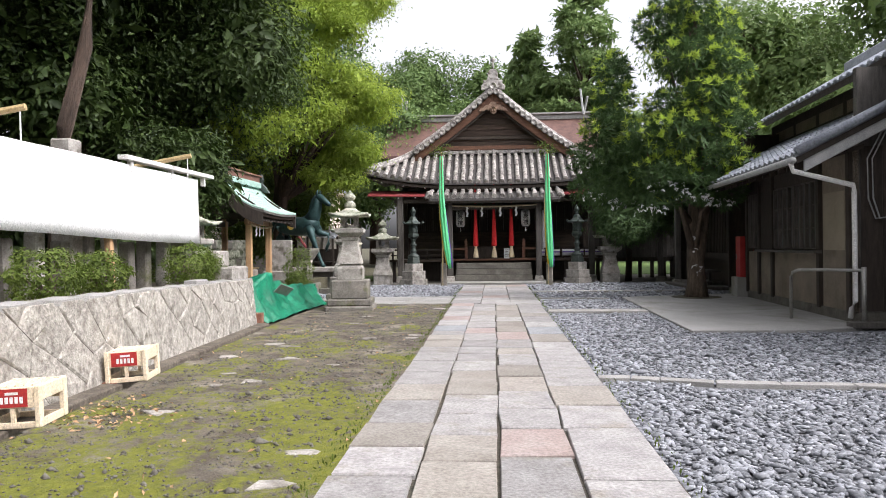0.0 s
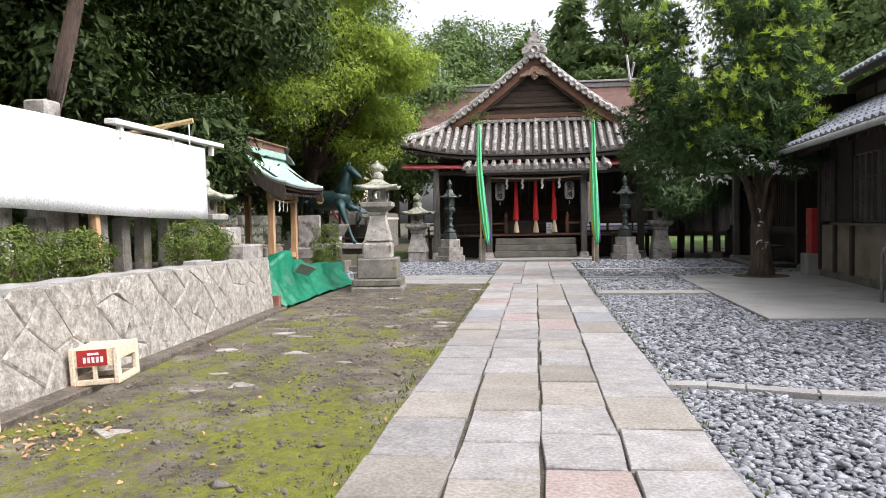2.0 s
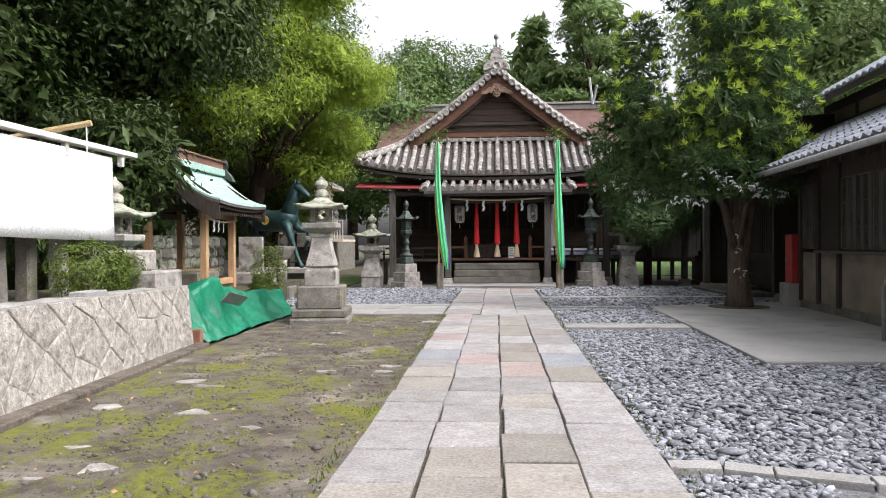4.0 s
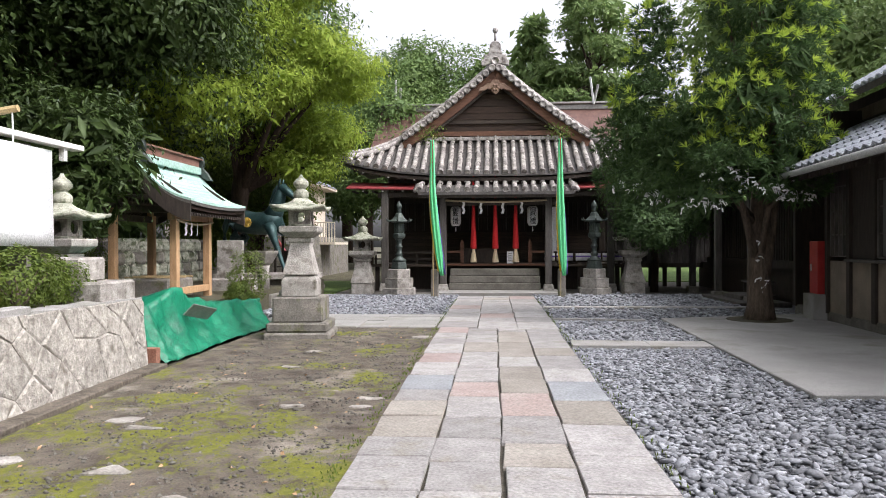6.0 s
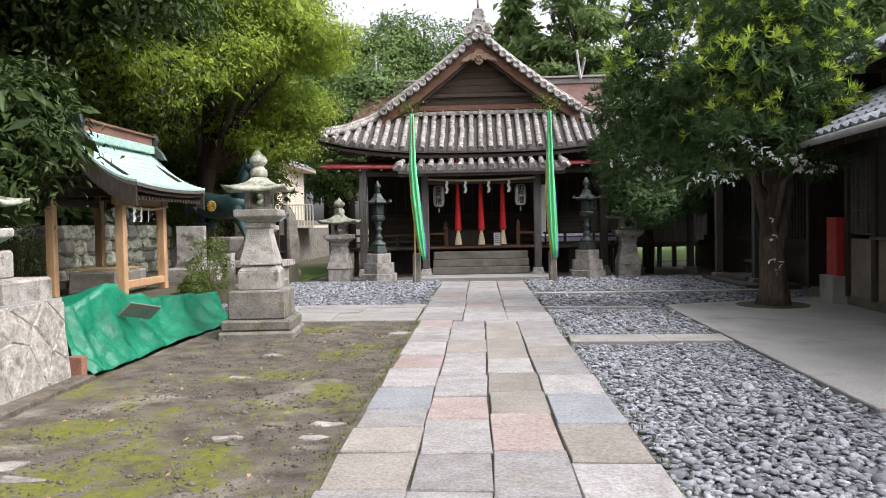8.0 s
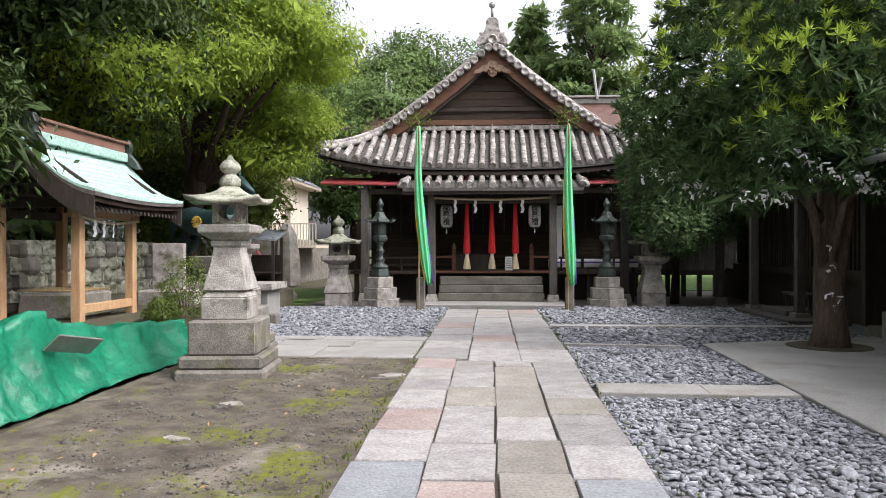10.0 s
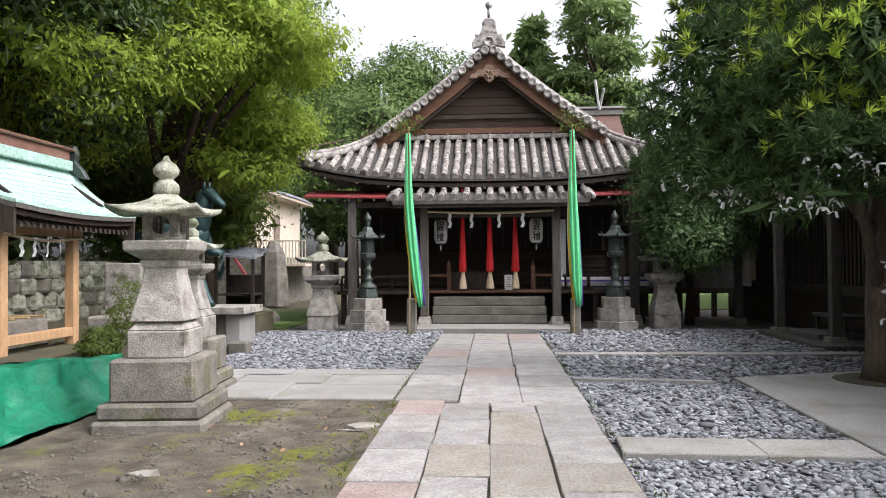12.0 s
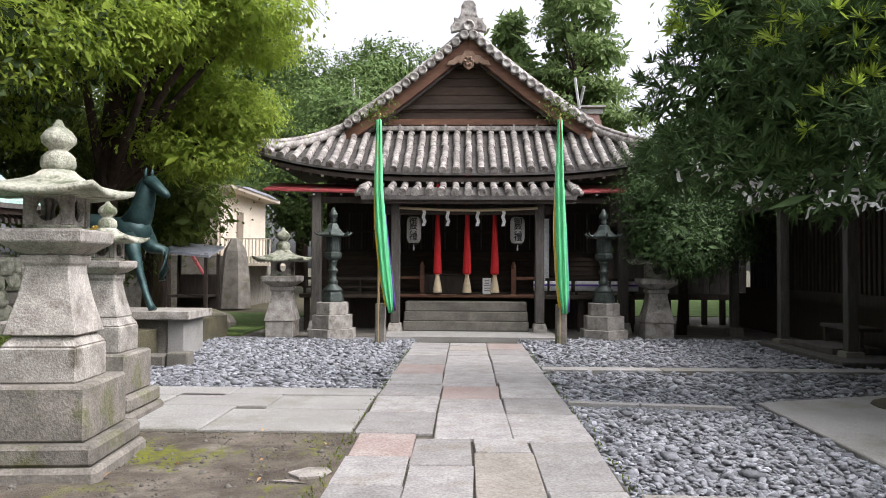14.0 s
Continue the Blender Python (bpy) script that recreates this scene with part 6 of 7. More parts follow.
def bush(x, y, z, rx, ry, rz, seed, label):
    """A clipped bush of small leaves on thin stems."""
    r = np.random.default_rng(seed)
    root = thing("bush", pose(x, y, z), label, "bush", "low bushes on the terrace")
    g = Geo()
    for k in range(9):
        a = r.uniform(0, 6.28)
        e = (rx * 0.6 * math.cos(a), ry * 0.6 * math.sin(a), rz * r.uniform(0.9, 1.5))
        g.tube([(0, 0, -0.05), (e[0] * 0.4, e[1] * 0.4, e[2] * 0.5), e], [0.014, 0.01, 0.004], 5)
    part("stem_frame", g, BARK, root)
    u = r.normal(0, 1, (2600, 3))
    u /= np.linalg.norm(u, axis=1)[:, None]
    lump = 1 + 0.18 * np.sin(u[:, 0] * 5 + seed) * np.sin(u[:, 1] * 6) + 0.12 * np.sin(u[:, 2] * 9 + 1)
    p = u * (r.uniform(0.55, 1.0, 2600) ** 0.5 * lump)[:, None] * np.array((rx, ry, rz)) + np.array((0, 0, rz * 0.95))
    part("foliage", leaves("foliage", p, u + np.array((0, 0, 0.4)), 0.045, 0.022, LEAF_MID, r), LEAF_MID, root)
    return root


bush(-4.45, 5.5, 0.76, 0.30, 0.55, 0.27, 1, "low green bush with small leaves on the wall top")
bush(-4.45, 6.5, 0.76, 0.28, 0.42, 0.25, 2, "low green bush beside another on the wall top")
bush(-4.5, 9.1, 0.74, 0.30, 0.62, 0.31, 3, "rounded green bush under the covered board")
bush(-4.6, 9.9, 0.74, 0.26, 0.42, 0.24, 4, "small green bush near the wall's end")
bush(-4.5, 4.2, 0.76, 0.30, 0.5, 0.22, 5, "low bush with white paper knots")
bush(-4.55, 15.2, 0.25, 0.24, 0.28, 0.24, 6, "dark leafy shrub behind the stone lanterns")
for k in range(4):
    q = np.random.default_rng(80 + k)
    bush(-7.75 + float(q.normal(0, 0.2)), 13.6 + 0.8 * k, 0.4, 0.5, 0.55, 0.5 + 0.25 * float(q.random()), 80 + k, "leafy green undergrowth behind the pavilion")
bush(-5.0, 17.0, 0.2, 0.40, 0.45, 0.55, 7, "dark leafy shrub before the horse pedestal")

# ---- drink crates on the drain edge ----


def crate(m, label):
    """A slatted plastic bottle crate with open windows and a red printed panel."""
    root = thing("bottle_crate", m, label, "crate", "bottle crates")
    L, W, H = 0.235, 0.175, 0.30
    for sx in (-1, 1):
        for sy in (-1, 1):
            part("corner_post", Geo().box(sx * L - 0.028, sx * L + 0.028, sy * W - 0.028, sy * W + 0.028, 0, H), CRATE, root, bevel=0.008)
    for sy in (-1, 1):
        y0, y1 = sy * (W + 0.008) - 0.012, sy * (W + 0.008) + 0.012
        part("side_panel", Geo().box(-L + 0.029, L - 0.029, y0, y1, 0.145, H - 0.005), CRATE, root, bevel=0.005)
        part("bottom_rail", Geo().box(-L + 0.029, L - 0.029, y0, y1, 0.0, 0.045), CRATE, root, bevel=0.005)
        part("divider", Geo().box(-0.02, 0.02, y0 + 0.002, y1 - 0.002, 0.045, 0.145), CRATE, root)
    for sx in (-1, 1):
        x0, x1 = sx * (L + 0.008) - 0.012, sx * (L + 0.008) + 0.012
        part("end_panel", Geo().box(x0, x1, -W + 0.029, W - 0.029, 0.19, H - 0.005), CRATE, root, bevel=0.005)
        part("bottom_rail", Geo().box(x0, x1, -W + 0.029, W - 0.029, 0.0, 0.06), CRATE, root, bevel=0.005)
    part("base_grid", Geo().box(-L + 0.03, L - 0.03, -W + 0.03, W - 0.03, 0.275, 0.292), CRATE, root)
    for k in range(5):
        x = -0.16 + 0.08 * k
        part("grid_bar", Geo().box(x - 0.008, x + 0.008, -W + 0.03, W - 0.03, 0.293, 0.303), CRATE, root)
    sign = part("printed_panel", Geo().box(-0.175, 0.145, -W - 0.0235, -W - 0.0205, 0.155, 0.285), RED, root, "red printed panel with white marks")
    for k in range(5):
        part("mark", Geo().box(-0.11 + 0.046 * k, -0.08 + 0.046 * k, -W - 0.0255, -W - 0.0237, 0.182, 0.228), WHITE_PAINT, sign)
    part("mark", Geo().box(-0.06, 0.06, -W - 0.0255, -W - 0.0237, 0.243, 0.262), WHITE_PAINT, sign)
    return root


crate(pose(-3.56, 5.50, 0.0, 0, -3, 10) @ Matrix.Diagonal((0.74, 1.12, 1.0, 1)), "pale yellow bottle crate with a red panel on the drain edge")
crate(pose(-3.46, 3.70, 0.0, 0, -2, 8) @ Matrix.Diagonal((0.74, 1.12, 1.0, 1)), "pale yellow bottle crate with a red panel over the drain")
for y in (5.3, 3.5):
    solid("brick", Geo().box(-0.10, 0.10, -0.05, 0.05, 0, 0.06), BRICK, "red-brown brick propping a crate at the drain", "brick", bevel=0.006, m=pose(-3.72, y, -0.06, 0, 0, 10))

# ---- office building on the right ----
ROT = pose(5.40, 10.12, 0, 0, 0, -3.2)
off = thing("office_building", ROT, "old timber office building with blue-grey tile roofs", "building")
LEN = 7.2
part("plinth", Geo().box(0.0, 6, 0.0, LEN, -0.05, 0.18), CONC_OLD, off, bevel=0.01)
part("wall_lower", Geo().box(0.02, 0.12, 1.25, LEN - 1.6, 0.18, 1.06), PLASTER, off, "stained tan plaster wall below the windows")
part("wall_upper", Geo().box(0.02, 0.12, 1.2, LEN, 2.32, 2.75), WOOD_OLD, off)
part("wall_lower", Geo().box(0.03, 0.12, 0.0, 1.2, 0.18, 2.75), PLASTER, off)
part("wall_end", Geo().box(0.10, 6, 0.0, 0.12, 0.18, 3.9), WOOD_GREY, off, "weathered boarded end wall")
for k in range(18):
    part("end_board", Geo().box(0.14 + 0.32 * k, 0.14 + 0.32 * k + 0.305, -0.018, -0.002, 0.2, 2.7), WOOD_OLD, off)
part("wall_end", Geo().box(0.10, 6, LEN - 0.12, LEN, 0.18, 3.9), WOOD_OLD, off)
part("wall_back", Geo().box(5.9, 6.0, 0.12, LEN - 0.12, 0.18, 3.9), WOOD_OLD, off)
for y in (0.0, 1.22, 3.7, 4.6, 5.5, LEN - 0.12):
    part("post", Geo().box(-0.03, 0.11, y, y + 0.13, 0.15, 2.75), WOOD_OLD, off, bevel=0.008)
part("board_panel", Geo().box(-0.005, 0.018, 0.22, 1.08, 1.12, 2.05), TAN_BOARD, off, "pale tan board covering a window")
# lattice windows
for y0, y1 in ((1.36, 2.5), (2.54, 3.68), (4.75, 5.45)):
    win = part("window", Geo().box(0.06, 0.075, y0, y1, 1.16, 2.28), GLASS, off, "dark glazed lattice window")
    for y in np.linspace(y0 + 0.02, y1 - 0.02, 5):
        part("mullion", Geo().box(-0.005, 0.055, y - 0.018, y + 0.018, 1.14, 2.30), WOOD_GREY, win)
    for z in (1.14, 1.5, 1.9, 2.30):
        part("rail", Geo().box(0.012, 0.058, y0, y1, z - 0.010, z + 0.010), WOOD_GREY, win)
part("window_sill", Geo().box(-0.12, 0.02, 1.2, 4.6, 1.06, 1.11), WOOD_GREY, off, "weathered projecting sill rail", bevel=0.006)
part("wall_mid", Geo().box(0.02, 0.12, 3.83, 4.6, 1.06, 2.32), WOOD_OLD, off)
# lower lean-to roof with rows of tiles
EAX, EAZ, TOX, TOZ = -0.90, 2.52, 1.25, 3.62


def low_roof(t):
    return EAX + (TOX - EAX) * t, EAZ + (TOZ - EAZ) * t


YA, YB = -0.35, LEN + 1.3
part("low_roof", Geo().prism([(EAX, EAZ), (TOX, TOZ), (TOX, TOZ - 0.10), (EAX, EAZ - 0.10)], "y", YA, YB), WOOD_OLD, off)
tg = Geo()
tg.sheet([[(x, 0, z + 0.05), (x, 0.06, z + 0.078), (x, 0.11, z + 0.05), (x, 0.19, z + 0.02), (x, 0.262, z + 0.045)] for x, z in ((0, 0.02), (0.30, 0.0))], 0.03)
PAN = tg.mesh("roof_tile", TILE_BLUE)
PITCHDEG = math.degrees(math.atan2(TOZ - EAZ, TOX - EAX))
for k in range(int((YB - YA) / 0.27)):
    y = YA + 0.02 + 0.27 * k
    for i in range(7):
        x, z = low_roof(i / 7)
        part("roof_tile", PAN, TILE_BLUE, off, at=pose(x, y, z, 0, -PITCHDEG, 0))
    part("eave_tile", Geo().tube([(EAX - 0.01, y + 0.06, EAZ + 0.03), (EAX + 0.1, y + 0.06, EAZ + 0.08)], 0.05, 8), TILE_BLUE, off, smooth=True)
part("verge_tile", Geo().tube([(EAX, YA, EAZ + 0.08), (TOX, YA, TOZ + 0.08)], 0.075, 8), TILE_BLUE, off, smooth=True)
part("barge_board", Geo().prism([(EAX + 0.12, EAZ - 0.02), (TOX - 0.06, TOZ - 0.06), (TOX - 0.06, TOZ - 0.28), (EAX + 0.12, EAZ - 0.22)], "y", YA + 0.02, YA + 0.06), GALV, off, "pale weathered barge board", bevel=0.006)
part("gutter", Geo().tube([(EAX - 0.06, YA - 0.05, EAZ - 0.05), (EAX - 0.06, YB, EAZ - 0.05)], 0.05, 10), GALV, off, "pale grey half-round gutter", smooth=True)
part("downpipe", Geo().tube([(EAX - 0.06, YA + 0.05, EAZ - 0.08), (EAX - 0.03, YA + 0.05, EAZ - 0.2), (-0.02, YA + 0.2, EAZ - 0.42), (0.0, YA + 0.22, EAZ - 0.52), (0.0, YA + 0.22, 0.35), (-0.06, YA + 0.2, 0.25), (-0.08, YA + 0.2, 0.1)], 0.038, 10), WHITE_PAINT, off, "pale plastic downpipe", smooth=True)
for k in range(20):
    y = YA + 0.15 + k * 0.42
    if y < YB:
        part("rafter", Geo().prism([(EAX + 0.05, EAZ - 0.17), (0.1, EAZ + 0.13), (0.1, EAZ + 0.19), (EAX + 0.05, EAZ - 0.10)], "y", y - 0.03, y + 0.03), WOOD_OLD, off)
# clerestory and upper roof
part("clerestory", Geo().box(TOX - 0.05, TOX + 0.05, -4.6, LEN + 0.5, 0.1, 4.15), WOOD_OLD, off)
for k in range(8):
    part("plaster_panel", Geo().box(TOX - 0.065, TOX - 0.051, -3.7 + 1.4 * k, -2.5 + 1.4 * k, 3.72, 3.95), PLASTER, off, "small plaster panel")
UX, UZ, VX, VZ = 0.48, 4.02, 3.4, 5.65
part("upper_roof", Geo().prism([(UX, UZ), (VX, VZ), (VX + 2.9, UZ), (VX + 2.9, UZ - 0.12), (VX, VZ - 0.12), (UX, UZ - 0.12)], "y", -5.0, YB), WOOD_OLD, off)
g, e = Geo(), Geo()
for k in range(int((YB + 5.0) / 0.27)):
    y = -5.0 + 0.27 * k
    for i in range(11):
        t, t2 = i / 11, (i + 1) / 11
        g.sheet([[(x, y, z + 0.05), (x, y + 0.06, z + 0.078), (x, y + 0.11, z + 0.05), (x, y + 0.19, z + 0.02), (x, y + 0.262, z + 0.045)] for x, z in ((UX + (VX - UX) * t, UZ + (VZ - UZ) * t + 0.02), (UX + (VX - UX) * t2, UZ + (VZ - UZ) * t2))], 0.03)
    e.tube([(UX - 0.01, y + 0.06, UZ + 0.03), (UX + 0.1, y + 0.06, UZ + 0.08)], 0.05, 8)
tagged(part("roof_tiles", g, TILE_BLUE, off), kind="stuff")
tagged(part("eave_tiles", e, TILE_BLUE, off, smooth=True), kind="stuff")
part("ridge", Geo().box(VX - 0.15, VX + 0.15, -5.0, YB, VZ - 0.05, VZ + 0.25), TILE_BLUE, off, bevel=0.03)
part("gable_wall", Geo().prism([(TOX, 3.4), (6.0, 3.4), (VX, 5.5)], "y", -4.6, -4.5), WOOD_OLD, off)
part("wall_end", Geo().box(TOX, 6.0, -4.6, -4.5, 0.0, 3.9), WOOD_OLD, off)
# meter and cables on the end wall
part("meter_box", Geo().box(0.55, 0.78, -0.14, -0.022, 1.75, 2.1), STEEL, off, "grey electricity meter", bevel=0.01)
for k in range(2):
    part("cable", Geo().tube([(1.3 + 0.1 * k, -0.1, 3.4), (0.4 + 0.06 * k, -0.12, 2.9), (0.2 + 0.07 * k, -0.1, 2.5), (0.22 + 0.07 * k, -0.08, 1.9), (0.32 + 0.06 * k, -0.08, 1.6), (0.5, -0.08, 1.62), (0.62, -0.08, 1.74)], 0.012, 6), GALV, off, smooth=True)

red = thing("hydrant_box", pose(5.72, 15.95, 0.02, 0, 0, -3.2), "red fire hose cabinet on a concrete block", "cabinet")
part("block", Geo().box(-0.22, 0.22, -0.26, 0.26, -0.02, 0.45), CONC, red, bevel=0.012)
part("cabinet", Geo().box(-0.13, 0.16, -0.2, 0.2, 0.45, 1.38), RED, red, bevel=0.012)
part("handle", Geo().box(-0.145, -0.131, 0.08, 0.12, 0.85, 0.97), STEEL, red)
solid("white_post", Geo().box(-0.04, 0.04, -0.06, 0.06, 0, 1.55), WHITE_PAINT, "white painted post beside the office door", "post", bevel=0.006, m=pose(5.92, 17.25, 0.02))
rail = thing("handrail", pose(0, 0, 0), "bent grey steel pipe handrail before the office", "handrail")
part("pipe", Geo().tube([(4.75, 10.75, 0.0), (4.75, 10.75, 0.70), (4.77, 10.73, 0.77), (4.84, 10.68, 0.81), (5.12, 10.35, 0.82), (5.38, 9.7, 0.83)], 0.026, 10), STEEL, rail, smooth=True)
part("pipe", Geo().tube([(5.36, 9.65, -0.02), (5.36, 9.65, 0.88)], 0.035, 10), STEEL, rail, smooth=True)
solid("timber_sill", Geo().box(-0.4, 1.3, -0.1, 0.1, 0, 0.09), WOOD_GREY, "low weathered timber lying before the end wall", "timber", bevel=0.01, m=pose(5.5, 9.55, 0))

# ---- slatted gallery past the office, and the raised corridor ----
gal = thing("gallery", pose(0, 0, 0), "slatted timber gallery on posts with stone steps, darkened for shade", "building")
part("wall", Geo().box(6.55, 6.65, 17.9, 25.6, 0.7, 2.5), WOOD_OLD, gal)
for k in range(50):
    y = 18.0 + 0.15 * k
    # darkest wood colour carries the shade the gallery roof would cast
    part("slat", Geo().box(6.48, 6.545, y, y + 0.075, 0.98, 2.35), WOOD_OLD, gal)
part("rail", Geo().box(6.44, 6.55, 17.9, 25.6, 0.80, 0.97), WOOD_OLD, gal)
# added dark board hides the lawn, standing in for shade under the gallery
part("skirt", Geo().box(6.7, 6.78, 17.9, 27.4, -0.05, 0.8), WOOD_OLD, gal)
part("roof", Geo().prism([(5.4, 2.55), (7.6, 3.5), (7.6, 3.35), (5.4, 2.45)], "y", 17.9, 27), WOOD_OLD, gal)
for x, y in ((5.75, 19.6), (5.6, 21.6), (5.6, 24.0)):
    p = part("post", Geo().box(x - 0.08, x + 0.08, y - 0.08, y + 0.08, 0.15, 2.6), WOOD_GREY, gal, bevel=0.01)
    part("base_stone", Geo().box(x - 0.16, x + 0.16, y - 0.16, y + 0.16, -0.03, 0.16, 0.85), STONE_D, p, bevel=0.012)
part("step", Geo().box(5.3, 6.4, 18.95, 22.0, -0.03, 0.07), WOOD_GREY, gal, bevel=0.012)
part("step", Geo().box(5.6, 6.4, 19.9, 21.2, 0.07, 0.17), WOOD_GREY, gal, bevel=0.012)
part("bench_board", Geo().box(6.0, 6.4, 19.9, 21.1, 0.42, 0.48), WOOD_GREY, gal, bevel=0.01)
for y in (19.95, 21.05):
    part("bench_leg", Geo().box(6.05, 6.12, y - 0.03, y + 0.03, 0.17, 0.42), WOOD_GREY, gal)
cor = thing("corridor", pose(0, 0, 0), "raised boarded corridor standing on short posts", "building")
for k in range(24):
    x = 3.55 + 0.14 * k
    part("board", Geo().box(x, x + 0.132, 27.0, 27.03, 0.75, 2.5), WOOD_GREY, cor)
part("wall", Geo().box(3.5, 7.0, 27.04, 27.14, 0.7, 2.6), WOOD_OLD, cor)
part("floor_beam", Geo().box(3.5, 7.0, 26.95, 27.1, 0.60, 0.74), WOOD_OLD, cor)
part("roof", Geo().prism([(26.4, 2.5), (28.0, 3.3), (29.6, 2.5), (29.6, 2.4), (28.0, 3.18), (26.4, 2.4)], "x", 3.4, 7.2), WOOD_OLD, cor)
for k in range(8):
    x = 3.7 + 0.45 * k
    part("leg", Geo().box(x - 0.06, x + 0.06, 26.98, 27.1, -0.02, 0.6), WOOD_OLD, cor)

# ---- cream house beyond ----
house = thing("cream_house", pose(-0.75, 0, 0), "cream rendered house on a bank with a balcony rail", "house")
part("bank", Geo().box(-16, -7.2, 33.5, 42, -0.1, 1.75), STONE_D, house, "dark stone bank under the house")
part("wall", Geo().box(-14, -8.1, 34.6, 40.5, 1.75, 4.15), CREAM, house)
part("eave", Geo().box(-14.4, -7.55, 34.1, 40.9, 4.15, 4.28), CREAM, house, bevel=0.02)
part("roof", Geo().prism([(34.3, 4.28), (40.7, 4.28), (39, 4.38), (36, 4.38)], "x", -14.5, -7.5), TILE_BLUE, house)
part("downpipe", Geo().tube([(-8.2, 34.55, 1.75), (-8.2, 34.55, 4.15)], 0.05, 8), CREAM, house)
part("window", Geo().box(-10.6, -8.9, 34.56, 34.595, 2.2, 3.7), PLASTER, house, "closed tan window shutter")
part("window", Geo().box(-8.095, -8.07, 36.4, 37.2, 2.4, 3.5), PLASTER, house)
part("sill_rail", Geo().box(-10.8, -8.7, 34.4, 34.5, 2.3, 2.36), RED_ROOF, house)
bal = part("balcony", Geo().box(-8.0, -6.3, 34.5, 34.56, 2.35, 2.40), CREAM, house)
for k in range(14):
    part("baluster", Geo().box(-7.95 + 0.125 * k, -7.91 + 0.125 * k, 34.51, 34.55, 1.5, 2.35), CREAM, bal)
part("balcony_floor", Geo().box(-8.1, -6.3, 34.5, 37.5, 1.4, 1.5), CREAM, house)
part("stair_rail", Geo().tube([(-8.9, 33.2, 2.2), (-7.2, 31.5, 0.5)], 0.06, 6), RED_ROOF, house, "red stair rail")
solid("standing_stone", Geo().stack([(0.55, 0), (0.5, 1.0), (0.38, 1.9), (0.15, 2.3)], 6), STONE_D, "tall rough standing stone before the house", "stone", m=pose(-7.7, 32.6, 0.0))
stall = thing("small_shelter", pose(-6.1, 24.6, 0), "low open shelter with a small blue roof", "shelter")
part("roof", Geo().sheet([[(-0.6, -0.5, 1.72), (0.5, -0.5, 1.62)], [(-0.6, 0.5, 1.95), (0.5, 0.5, 1.85)]], 0.05), TILE_BLUE, stall)
for x in (-0.5, 0.4):
    for y in (-0.4, 0.4):
        part("post", Geo().box(x - 0.035, x + 0.035, y - 0.035, y + 0.035, 0, 1.66), WOOD_OLD, stall)
part("shelf", Geo().box(-0.5, 0.4, -0.35, 0.35, 0.7, 0.75), WOOD_OLD, stall)
part("back", Geo().box(-0.46, 0.36, 0.38, 0.42, 0.3, 1.2), WOOD_OLD, stall)
for k in range(9):
    r = np.random.default_rng(60 + k)
    s = float(r.uniform(0.2, 0.42))
    solid("rock", Geo().stack([(s, -0.05), (s * 1.05, s * 0.4), (s * 0.7, s * 0.9), (s * 0.2, s * 1.1)], 7, float(r.uniform(0, 1))), STONE_D, "rough grey rock on the bank", "rock", "rocks on the bank", m=pose(-5.6 - 0.45 * (k % 4), 23.6 + 0.7 * (k // 4), 0.0, 0, 0, k * 40))

# ---- trees ----
# broad dark evergreens over the left terrace
tree("large dark evergreen with glossy leaves above the pavilion", (-9.5, 14.5, 0.4), [(0, 0, -0.3), (0.1, 0.2, 2.5), (0.3, 0.2, 5), (0.2, 0.6, 8)], [0.4, 0.32, 0.24, 0.1],
     [(-7.7, 15.4, 6.0, 2.4, 2.4, 2.0), (-8.5, 13.5, 8.6, 3.2, 3.0, 2.4), (-7.4, 18.0, 5.4, 2.2, 2.4, 1.9), (-9.5, 16.5, 10.5, 3.4, 3.2, 2.6), (-10.0, 12.0, 5.5, 2.6, 2.4, 2.4), (-8.4, 18.5, 8.2, 2.6, 2.6, 2.2), (-6.0, 15.3, 5.9, 1.6, 1.7, 1.5), (-6.3, 13.0, 7.6, 2.0, 2.0, 1.4)], 0.85, (0.15, 0.062), LEAF_DARK, BARK_D, 101, 9, 0.34, 30)
# last three clumps are unseen high canopy, added to shade the terrace
tree("dark evergreen leaning over the terrace with a bare brown trunk", (-6.55, 9.1, 0.7), [(0, 0, -0.3), (0.03, 0, 1.0), (0.16, 0.0, 2.4), (0.46, 0.05, 3.6), (0.62, 0.1, 5.2), (0.3, 0.3, 7)], [0.15, 0.135, 0.12, 0.105, 0.09, 0.04],
     [(-9.0, 9.0, 7.0, 2.5, 2.5, 1.6), (-10.5, 8.0, 5.0, 2.3, 2.5, 2.0), (-8.2, 11.5, 6.8, 2.2, 2.0, 1.6), (-9.5, 5.5, 6.0, 2.5, 2.5, 1.8), (-8.4, 12.2, 4.4, 1.4, 1.4, 1.2), (-6.6, 9.6, 7.6, 1.6, 1.6, 1.0), (-7.2, 5.5, 9.6, 2.8, 3.2, 1.2), (-7.4, 0.5, 9.4, 2.8, 3.2, 1.2), (-9.8, 2.5, 10.5, 3.0, 3.5, 1.4)], 0.6, (0.16, 0.065), LEAF_DARK, BARK_D, 102, 0, 0.38, 26)
